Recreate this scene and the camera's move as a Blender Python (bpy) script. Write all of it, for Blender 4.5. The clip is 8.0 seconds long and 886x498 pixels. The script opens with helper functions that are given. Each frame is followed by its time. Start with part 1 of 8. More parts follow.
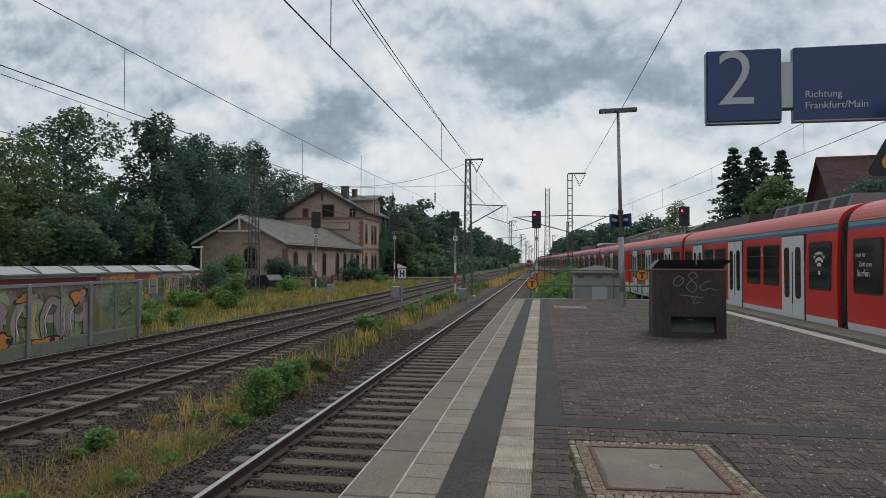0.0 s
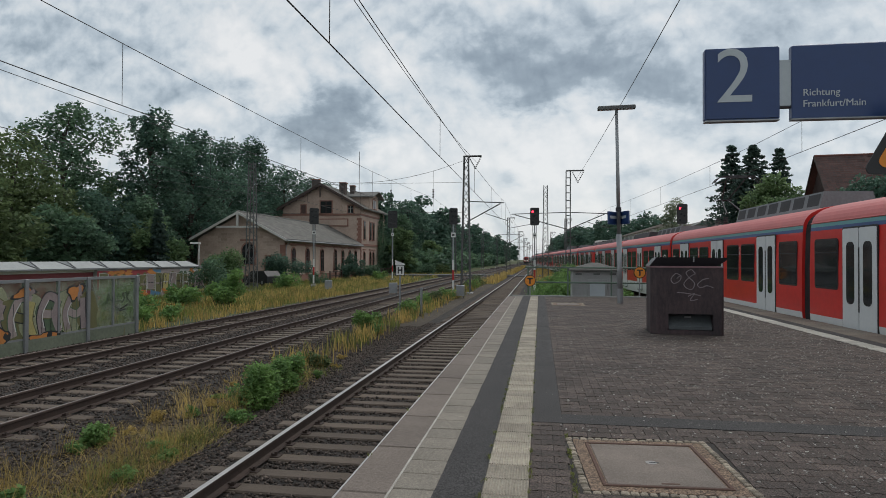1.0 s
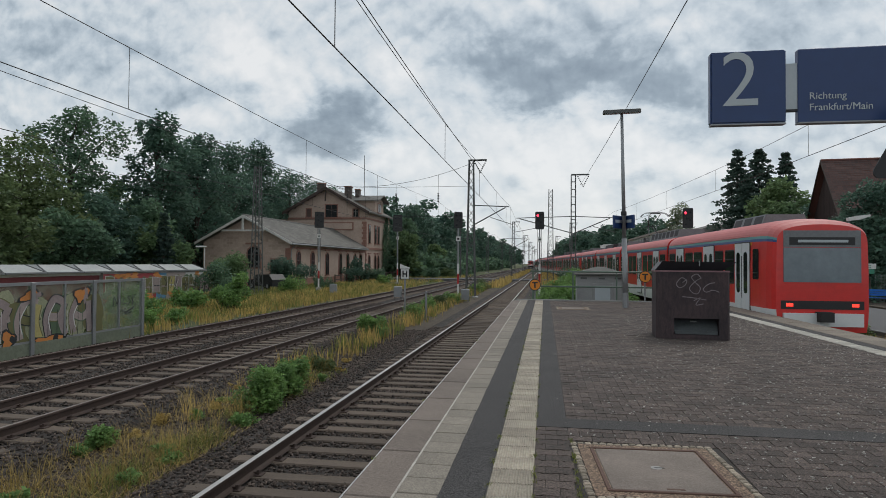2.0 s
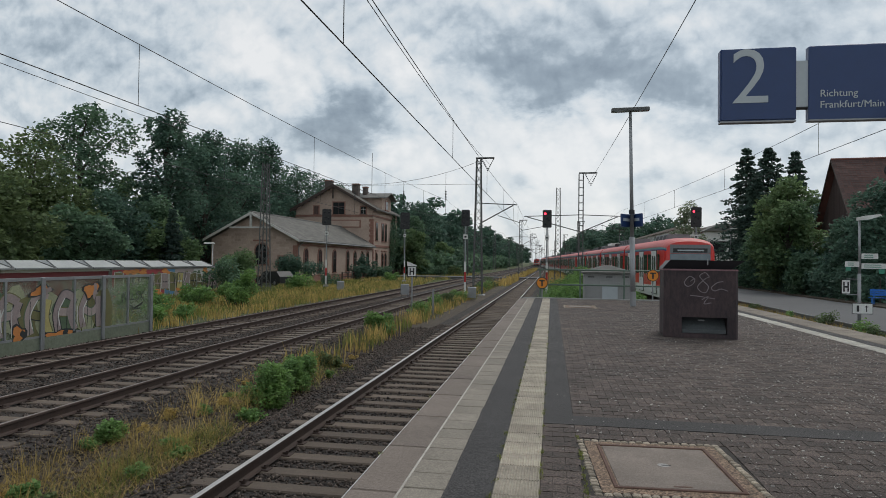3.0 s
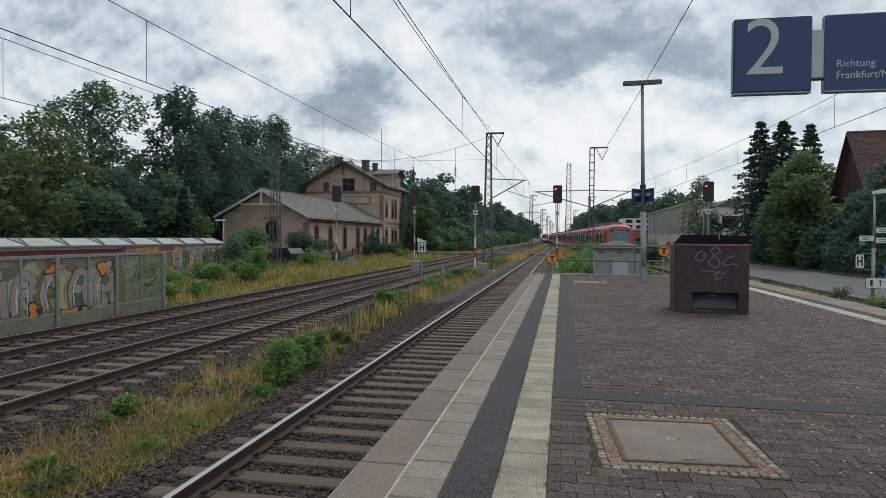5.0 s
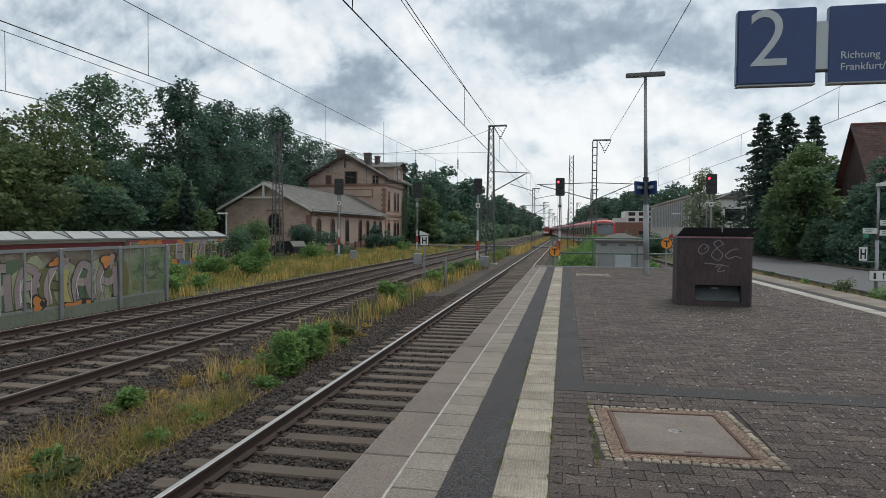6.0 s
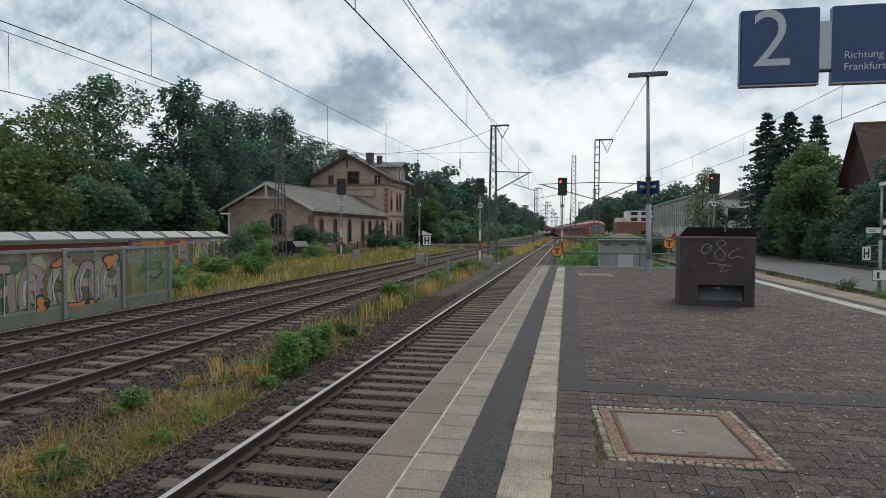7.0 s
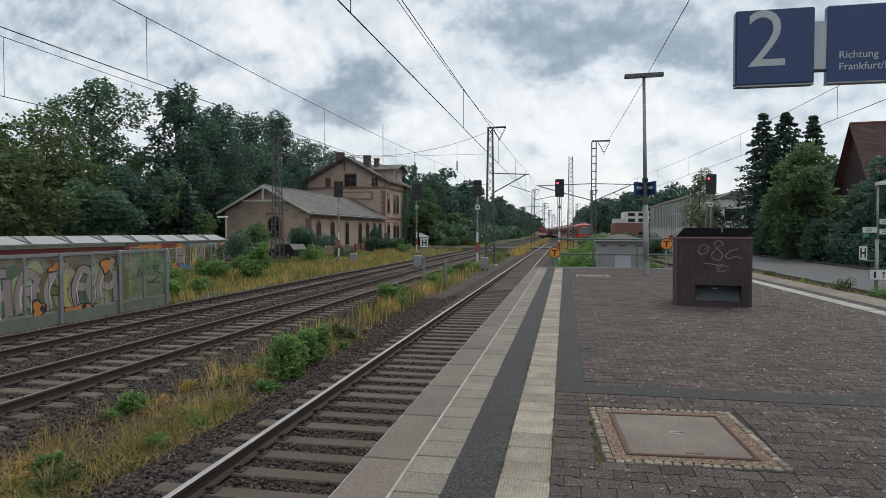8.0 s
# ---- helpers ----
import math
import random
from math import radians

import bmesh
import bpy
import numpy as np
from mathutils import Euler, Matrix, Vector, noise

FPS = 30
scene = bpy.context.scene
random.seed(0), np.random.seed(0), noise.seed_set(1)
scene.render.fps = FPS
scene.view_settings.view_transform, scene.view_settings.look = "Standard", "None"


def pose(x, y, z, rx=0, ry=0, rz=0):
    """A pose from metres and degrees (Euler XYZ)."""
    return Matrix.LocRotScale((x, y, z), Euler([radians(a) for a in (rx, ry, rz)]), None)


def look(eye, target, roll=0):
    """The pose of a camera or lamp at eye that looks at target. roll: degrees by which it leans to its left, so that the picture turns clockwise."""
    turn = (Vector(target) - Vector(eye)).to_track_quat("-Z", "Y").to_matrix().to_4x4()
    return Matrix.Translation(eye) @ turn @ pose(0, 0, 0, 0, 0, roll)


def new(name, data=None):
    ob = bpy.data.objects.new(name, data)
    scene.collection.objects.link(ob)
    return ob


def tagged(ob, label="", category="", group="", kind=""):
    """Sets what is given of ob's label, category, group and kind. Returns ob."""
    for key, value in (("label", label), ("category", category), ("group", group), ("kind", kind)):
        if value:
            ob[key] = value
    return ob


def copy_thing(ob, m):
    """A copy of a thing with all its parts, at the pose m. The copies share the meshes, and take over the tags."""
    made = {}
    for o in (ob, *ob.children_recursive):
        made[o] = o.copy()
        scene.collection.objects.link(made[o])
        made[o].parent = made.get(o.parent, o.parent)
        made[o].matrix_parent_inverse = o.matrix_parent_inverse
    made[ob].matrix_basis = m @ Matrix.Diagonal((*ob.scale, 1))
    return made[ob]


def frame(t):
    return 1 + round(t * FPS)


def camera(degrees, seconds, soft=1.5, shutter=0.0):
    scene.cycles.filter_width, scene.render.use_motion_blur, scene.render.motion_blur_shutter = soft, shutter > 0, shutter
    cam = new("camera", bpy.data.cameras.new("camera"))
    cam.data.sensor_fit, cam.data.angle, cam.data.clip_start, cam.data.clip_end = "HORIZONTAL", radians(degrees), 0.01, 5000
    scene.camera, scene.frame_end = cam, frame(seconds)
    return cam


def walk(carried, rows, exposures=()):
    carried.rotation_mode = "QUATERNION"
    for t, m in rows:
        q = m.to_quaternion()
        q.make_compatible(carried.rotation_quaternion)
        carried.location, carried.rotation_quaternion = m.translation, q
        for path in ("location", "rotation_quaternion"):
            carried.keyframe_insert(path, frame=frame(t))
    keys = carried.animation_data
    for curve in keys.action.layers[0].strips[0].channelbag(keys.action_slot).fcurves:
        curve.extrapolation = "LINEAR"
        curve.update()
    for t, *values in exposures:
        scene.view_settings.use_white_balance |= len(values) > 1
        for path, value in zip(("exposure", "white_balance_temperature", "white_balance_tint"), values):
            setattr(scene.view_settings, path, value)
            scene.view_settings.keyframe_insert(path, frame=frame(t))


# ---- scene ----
# ---------- camera ----------
cam = camera(70.0, 8.0, soft=0.55)
PATH = [
    (0.0, pose(-0.011, -0.006, 1.517, 91.19, -0.10, 8.89)),
    (0.5, pose(-0.006, -0.009, 1.518, 91.05, -0.20, 8.63)),
    (1.0, pose(-0.011, -0.014, 1.517, 90.89, -0.28, 8.71)),
    (1.5, pose(-0.006, -0.003, 1.519, 91.25, -0.35, 8.88)),
    (3.0, pose(-0.012, -0.013, 1.500, 91.05, -0.71, 9.79)),
    (3.5, pose(-0.012, -0.015, 1.503, 90.30, -0.80, 9.97)),
    (4.0, pose(-0.006, 0.002, 1.501, 89.88, -0.35, 10.30)),
    (4.5, pose(-0.001, -0.000, 1.496, 89.39, -0.37, 10.54)),
    (6.0, pose(-0.000, -0.004, 1.494, 88.24, -0.41, 10.93)),
    (6.5, pose(0.005, -0.002, 1.498, 88.18, -0.34, 11.04)),
    (7.0, pose(-0.007, -0.011, 1.501, 88.22, -0.34, 11.13)),
    (7.5, pose(-0.003, -0.010, 1.499, 88.42, -0.32, 10.86)),
    (8.0, pose(0.000, 0.000, 1.500, 88.41, 0.00, 10.91)),
]
EXPOSURES = [(0.0, -0.17), (1.5, -0.16), (3.5, -0.12), (4.5, -0.05), (6.0, 0.06), (8.0, 0.05)]
walk(cam, PATH, EXPOSURES)

# ---------- sky and sun: bright broken overcast, sun behind cloud ahead ----------
world = bpy.data.worlds.new("sky")
scene.world = world
world.use_nodes = True


# cloud masses: across, up (both per metre ahead), half width, half height, lighter or darker
CLOUDS = [
    (-0.50, 0.33, 0.11, 0.05, 0.16), (-0.41, 0.27, 0.05, 0.03, 0.12), (-0.26, 0.17, 0.08, 0.04, 0.10),
    (-0.00, 0.17, 0.15, 0.08, 0.16), (0.20, 0.16, 0.10, 0.05, 0.12), (-0.21, 0.31, 0.06, 0.05, 0.10),
    (-0.73, 0.21, 0.16, 0.05, 0.08), (-0.36, 0.23, 0.08, 0.03, -0.26), (-0.28, 0.24, 0.05, 0.04, -0.12),
    (-0.64, 0.30, 0.12, 0.06, -0.10), (-0.89, 0.39, 0.18, 0.06, -0.10), (-0.09, 0.34, 0.12, 0.03, -0.18),
    (0.06, 0.30, 0.11, 0.04, -0.24), (-0.02, 0.26, 0.05, 0.02, -0.18), (0.16, 0.25, 0.06, 0.04, -0.16),
    (0.33, 0.28, 0.15, 0.09, -0.14), (-0.05, 0.15, 0.03, 0.02, -0.12), (0.13, 0.12, 0.04, 0.02, -0.13),
]


def build_sky():
    nt = world.node_tree
    N, L = nt.nodes, nt.links
    N.clear()
    out = N.new("ShaderNodeOutputWorld")
    bg = N.new("ShaderNodeBackground")
    sky = N.new("ShaderNodeTexSky")
    sky.sky_type, sky.sun_disc = "NISHITA", False
    sky.sun_elevation, sky.sun_rotation = radians(52), radians(25)
    co = N.new("ShaderNodeTexCoord")
    sep = N.new("ShaderNodeSeparateXYZ")
    L.new(co.outputs["Generated"], sep.inputs[0])

    def m(op, a, b=None, clamp=False):
        n = N.new("ShaderNodeMath")
        n.operation, n.use_clamp = op, clamp
        for i, v in enumerate((a, b)):
            if v is None:
                continue
            if isinstance(v, (int, float)):
                n.inputs[i].default_value = v
            else:
                L.new(v, n.inputs[i])
        return n.outputs[0]

    # cloud layer: the direction met with a flat sheet overhead
    zz = m("ADD", m("MAXIMUM", sep.outputs[2], 0.0), 0.30)
    comb = N.new("ShaderNodeCombineXYZ")
    L.new(m("DIVIDE", sep.outputs[0], zz), comb.inputs[0])
    L.new(m("DIVIDE", sep.outputs[1], zz), comb.inputs[1])

    def noise_at(scale, detail, rough, offset, dist=0.0):
        mp = N.new("ShaderNodeMapping")
        mp.inputs["Location"].default_value = offset
        L.new(comb.outputs[0], mp.inputs[0])
        n = N.new("ShaderNodeTexNoise")
        n.inputs["Scale"].default_value, n.inputs["Detail"].default_value = scale, detail
        n.inputs["Roughness"].default_value, n.inputs["Distortion"].default_value = rough, dist
        L.new(mp.outputs[0], n.inputs["Vector"])
        return n.outputs["Fac"]

    # the large clouds over the line: across and up on a plane ahead, ragged by noise
    ahead = m("MAXIMUM", sep.outputs[1], 0.12)
    su, sv = m("DIVIDE", sep.outputs[0], ahead), m("DIVIDE", sep.outputs[2], ahead)
    wa, wb = noise_at(2.6, 6, 0.6, (1.0, 9.0, 4.0)), noise_at(2.6, 6, 0.6, (6.0, 2.0, 7.0))
    pu = m("ADD", su, m("MULTIPLY", m("SUBTRACT", wa, 0.5), 0.28))
    pv = m("ADD", sv, m("MULTIPLY", m("SUBTRACT", wb, 0.5), 0.2))
    mass = None
    for u0, v0, ru, rv, weight in CLOUDS:
        du, dv = m("DIVIDE", m("SUBTRACT", pu, u0), ru), m("DIVIDE", m("SUBTRACT", pv, v0), rv)
        r2 = m("ADD", m("MULTIPLY", du, du), m("MULTIPLY", dv, dv))
        one = m("MULTIPLY", m("POWER", 2.718, m("MULTIPLY", r2, -1.0)), weight * 1.5)
        mass = one if mass is None else m("ADD", mass, one)
    flat = N.new("ShaderNodeCombineXYZ")
    L.new(su, flat.inputs[0])
    L.new(m("MULTIPLY", sv, 1.08), flat.inputs[1])

    def puffs(du, dv):
        """Rounded billows with sharp creases, in three sizes."""
        total = None
        for scale, amount, z in ((4.5, 0.5, 0.0), (10.0, 0.28, 3.0), (22.0, 0.16, 7.0)):
            mp = N.new("ShaderNodeMapping")
            mp.inputs["Location"].default_value = (du + z, dv, z)
            L.new(flat.outputs[0], mp.inputs[0])
            n = N.new("ShaderNodeTexNoise")
            n.inputs["Scale"].default_value, n.inputs["Detail"].default_value, n.inputs["Distortion"].default_value = scale, 7.0, 0.25
            L.new(mp.outputs[0], n.inputs["Vector"])
            one = m("MULTIPLY", m("ABSOLUTE", m("SUBTRACT", n.outputs["Fac"], 0.5)), 4.0 * amount)
            total = one if total is None else m("ADD", total, one)
        return total

    here, sunward = puffs(0.0, 0.0), puffs(0.006, 0.022)
    billow = m("ADD", m("MULTIPLY", m("SUBTRACT", here, 0.34), 0.2), m("MULTIPLY", m("SUBTRACT", here, sunward), 0.5))
    mix = m("ADD", m("ADD", billow, mass), 0.60)
    ramp = N.new("ShaderNodeValToRGB")
    L.new(mix, ramp.inputs[0])
    cr = ramp.color_ramp
    cr.elements[0].position, cr.elements[0].color = 0.12, (0.25, 0.31, 0.37, 1)
    cr.elements[1].position, cr.elements[1].color = 0.84, (0.945, 0.955, 0.955, 1)
    for p, c in ((0.32, (0.36, 0.435, 0.50, 1)), (0.46, (0.54, 0.62, 0.685, 1)), (0.57, (0.70, 0.765, 0.81, 1)), (0.68, (0.82, 0.855, 0.875, 1))):
        e = cr.elements.new(p)
        e.color = c
    # paler and flatter low over the horizon
    low = m("SUBTRACT", 1.0, m("MULTIPLY", m("MAXIMUM", sep.outputs[2], 0.0), 4.5), clamp=True)
    haze = N.new("ShaderNodeMixRGB")
    L.new(m("MULTIPLY", low, 0.3), haze.inputs[0])
    L.new(ramp.outputs[0], haze.inputs[1])
    haze.inputs[2].default_value = (0.86, 0.88, 0.90, 1)
    # a little of the clear sky's own tint shines through
    tint = N.new("ShaderNodeMixRGB")
    tint.blend_type = "ADD"
    tint.inputs[0].default_value = 0.012
    L.new(haze.outputs[0], tint.inputs[1])
    L.new(sky.outputs[0], tint.inputs[2])
    L.new(tint.outputs[0], bg.inputs[0])
    bg.inputs[1].default_value = 0.9
    L.new(bg.outputs[0], out.inputs[0])


build_sky()
sun_data = bpy.data.lights.new("sun", "SUN")
sun_data.energy, sun_data.angle, sun_data.color = 1.2, radians(25), (1.0, 0.96, 0.9)
sun = new("sun", sun_data)
sun.matrix_world = look((20, 40, 60), (0, 0, 0))
# ---------- building helpers ----------
rng = random.Random(11)


class Form:
    """Collects vertices and faces for one mesh."""

    def __init__(self):
        self.v, self.f, self.s = [], [], []

    def add(self, vs, fs, slot=0):
        o = len(self.v)
        self.v += [tuple(p) for p in vs]
        self.f += [tuple(i + o for i in q) for q in fs]
        self.s += [slot] * len(fs)
        return self

    def box(self, x0, x1, y0, y1, z0, z1, c=0.0, slot=0, m=None):
        """A box; c chamfers its upright edges and its top."""
        if c <= 0:
            vs = [(x, y, z) for z in (z0, z1) for x, y in ((x0, y0), (x1, y0), (x1, y1), (x0, y1))]
            fs = [(3, 2, 1, 0), (4, 5, 6, 7), (0, 1, 5, 4), (1, 2, 6, 5), (2, 3, 7, 6), (3, 0, 4, 7)]
        else:
            def ring(d, z):
                a = [(x0 + d, y0), (x1 - d, y0), (x1, y0 + d), (x1, y1 - d), (x1 - d, y1), (x0 + d, y1), (x0, y1 - d), (x0, y0 + d)]
                return [(x, y, z) for x, y in a]

            def inner(d, z):
                a = [(x0 + 2 * d, y0 + d), (x1 - 2 * d, y0 + d), (x1 - d, y0 + 2 * d), (x1 - d, y1 - 2 * d),
                     (x1 - 2 * d, y1 - d), (x0 + 2 * d, y1 - d), (x0 + d, y1 - 2 * d), (x0 + d, y0 + 2 * d)]
                return [(x, y, z) for x, y in a]
            vs = ring(c, z0) + ring(c, z1 - c) + inner(c, z1)
            fs = [tuple(range(7, -1, -1)), tuple(range(16, 24))]
            for k in (0, 8):
                fs += [(k + i, k + (i + 1) % 8, k + 8 + (i + 1) % 8, k + 8 + i) for i in range(8)]
        if m is not None:
            vs = [m @ Vector(p) for p in vs]
        return self.add(vs, fs, slot)

    def tube(self, a, b, r0, r1=None, n=8, slot=0, caps=True):
        a, b = Vector(a), Vector(b)
        r1 = r0 if r1 is None else r1
        d = (b - a).normalized()
        u = d.cross(Vector((0, 0, 1)) if abs(d.z) < 0.9 else Vector((1, 0, 0))).normalized()
        w = d.cross(u)
        vs = []
        for p, r in ((a, r0), (b, r1)):
            vs += [p + (u * math.cos(2 * math.pi * i / n) + w * math.sin(2 * math.pi * i / n)) * r for i in range(n)]
        fs = [(i, (i + 1) % n, n + (i + 1) % n, n + i) for i in range(n)]
        if caps:
            fs += [tuple(range(n - 1, -1, -1)), tuple(range(n, 2 * n))]
        return self.add(vs, fs, slot)

    def bar(self, a, b, w=0.05, slot=0):
        return self.tube(a, b, w * 0.7, n=4, slot=slot)

    def prism(self, outline, axis, a0, a1, slot=0, bevel=0.0):
        """Sweeps a closed outline (2D, counter-clockwise seen from +axis) along an axis."""
        n = len(outline)

        def at(p, h):
            return {"x": (h, p[0], p[1]), "y": (p[0], h, p[1]), "z": (p[0], p[1], h)}[axis]
        vs = [at(p, a0) for p in outline] + [at(p, a1) for p in outline]
        fs = [(i, (i + 1) % n, n + (i + 1) % n, n + i) for i in range(n)]
        fs += [tuple(range(n - 1, -1, -1)), tuple(range(n, 2 * n))]
        return self.add(vs, fs, slot)

    def mesh(self, name, *mats, smooth=False, weld=False):
        me = bpy.data.meshes.new(name)
        me.from_pydata(self.v, [], self.f)
        for mt in mats:
            me.materials.append(mt)
        if len(mats) > 1:
            me.polygons.foreach_set("material_index", self.s)
        bm = bmesh.new()
        bm.from_mesh(me)
        if weld:
            bmesh.ops.remove_doubles(bm, verts=bm.verts, dist=0.0005)
        if len(bm.faces) < 60000:
            bmesh.ops.recalc_face_normals(bm, faces=bm.faces)
        bm.to_mesh(me)
        bm.free()
        if smooth:
            me.polygons.foreach_set("use_smooth", [True] * len(me.polygons))
        me.update()
        return me


def thing(name, m, label, category, group="", kind=""):
    ob = new(name)
    ob.empty_display_size = 0.3
    ob.matrix_basis = m
    return tagged(ob, label, category, group, kind)


def part(name, form, material, parent, label="", m=None, smooth=False):
    """One mesh object under a thing or a part; form is a Form or a ready mesh."""
    mats = material if isinstance(material, (tuple, list)) else (material,)
    me = form.mesh(name, *mats, smooth=smooth) if isinstance(form, Form) else form
    ob = new(name, me)
    ob.parent = parent
    if m is not None:
        ob.matrix_basis = m
    return tagged(ob, label)


def solo(name, form, material, label, category="", group="", kind="", m=None, smooth=False):
    mats = material if isinstance(material, (tuple, list)) else (material,)
    ob = new(name, form.mesh(name, *mats, smooth=smooth))
    if m is not None:
        ob.matrix_basis = m
    return tagged(ob, label, category, group, kind)


# ---------- materials ----------
def mat(name, base, rough=0.8, metal=0.0, dark=None, scale=4.0, fine=40.0, amount=0.5, bump=0.2, bump_scale=None,
        rand=0.0, spec=0.5, stretch=(1, 1, 1), alpha=1.0, island=0.0, coat=0.0, depth=0.01, speck=0.0, speck_scale=150.0):
    """Two scales of colour variation, fine relief, and a shift from object to object."""
    mt = bpy.data.materials.new(name)
    mt.use_nodes = True
    nt = mt.node_tree
    N, L = nt.nodes, nt.links
    b = N["Principled BSDF"]
    dark = dark or tuple(c * 0.55 for c in base)
    co = N.new("ShaderNodeTexCoord")
    mp = N.new("ShaderNodeMapping")
    mp.inputs["Scale"].default_value = stretch
    L.new(co.outputs["Object"], mp.inputs[0])
    info = N.new("ShaderNodeObjectInfo")
    shift = N.new("ShaderNodeVectorMath")
    shift.operation = "MULTIPLY_ADD"
    shift.inputs[1].default_value = (17, 23, 31)
    L.new(info.outputs["Random"], shift.inputs[0])
    L.new(mp.outputs[0], shift.inputs[2])

    def nz(s, d=6):
        n = N.new("ShaderNodeTexNoise")
        n.inputs["Scale"].default_value, n.inputs["Detail"].default_value, n.inputs["Roughness"].default_value = s, d, 0.62
        L.new(shift.outputs[0], n.inputs["Vector"])
        return n
    a, f = nz(scale), nz(fine, 4)
    add = N.new("ShaderNodeMath")
    add.operation = "MULTIPLY_ADD"
    L.new(f.outputs["Fac"], add.inputs[0])
    add.inputs[1].default_value = 0.5
    half = N.new("ShaderNodeMath")
    half.operation = "MULTIPLY"
    half.inputs[1].default_value = 0.5
    L.new(a.outputs["Fac"], half.inputs[0])
    L.new(half.outputs[0], add.inputs[2])
    rp = N.new("ShaderNodeMapRange")
    rp.inputs["From Min"].default_value, rp.inputs["From Max"].default_value = 0.5 - 0.22 / max(amount, 0.05) * 0.5, 0.5 + 0.22 / max(amount, 0.05) * 0.5
    L.new(add.outputs[0], rp.inputs["Value"])
    mx = N.new("ShaderNodeMixRGB")
    mx.inputs[1].default_value, mx.inputs[2].default_value = (*dark, 1), (*base, 1)
    L.new(rp.outputs[0], mx.inputs[0])
    col = mx.outputs[0]
    if speck > 0:
        # pale and dark grains of the aggregate
        grain = nz(speck_scale, 2)
        gr = N.new("ShaderNodeMapRange")
        gr.inputs["From Min"].default_value, gr.inputs["From Max"].default_value = 0.36, 0.64
        gr.inputs["To Min"].default_value, gr.inputs["To Max"].default_value = 1 - speck, 1 + speck
        L.new(grain.outputs["Fac"], gr.inputs["Value"])
        gh = N.new("ShaderNodeHueSaturation")
        L.new(gr.outputs[0], gh.inputs["Value"])
        L.new(col, gh.inputs["Color"])
        col = gh.outputs[0]
    for src, amt in ((info.outputs["Random"], rand), (None, island)):
        if amt <= 0:
            continue
        if src is None:
            src = N.new("ShaderNodeNewGeometry").outputs["Random Per Island"]
        r = N.new("ShaderNodeMapRange")
        r.inputs["To Min"].default_value, r.inputs["To Max"].default_value = 1 - amt, 1 + amt
        L.new(src, r.inputs["Value"])
        hs = N.new("ShaderNodeHueSaturation")
        L.new(r.outputs[0], hs.inputs["Value"])
        L.new(col, hs.inputs["Color"])
        col = hs.outputs[0]
    L.new(col, b.inputs["Base Color"])
    b.inputs["Roughness"].default_value, b.inputs["Metallic"].default_value = rough, metal
    b.inputs["Specular IOR Level"].default_value = spec
    b.inputs["Coat Weight"].default_value = coat
    b.inputs["Alpha"].default_value = alpha
    if bump > 0:
        bp = N.new("ShaderNodeBump")
        bp.inputs["Strength"].default_value, bp.inputs["Distance"].default_value = bump, depth
        L.new((nz(bump_scale, 5) if bump_scale else f).outputs["Fac"], bp.inputs["Height"])
        L.new(bp.outputs[0], b.inputs["Normal"])
    return mt


def glow(name, colour, strength):
    mt = bpy.data.materials.new(name)
    mt.use_nodes = True
    b = mt.node_tree.nodes["Principled BSDF"]
    b.inputs["Base Color"].default_value = (*colour, 1)
    b.inputs["Emission Color"].default_value = (*colour, 1)
    b.inputs["Emission Strength"].default_value = strength
    return mt


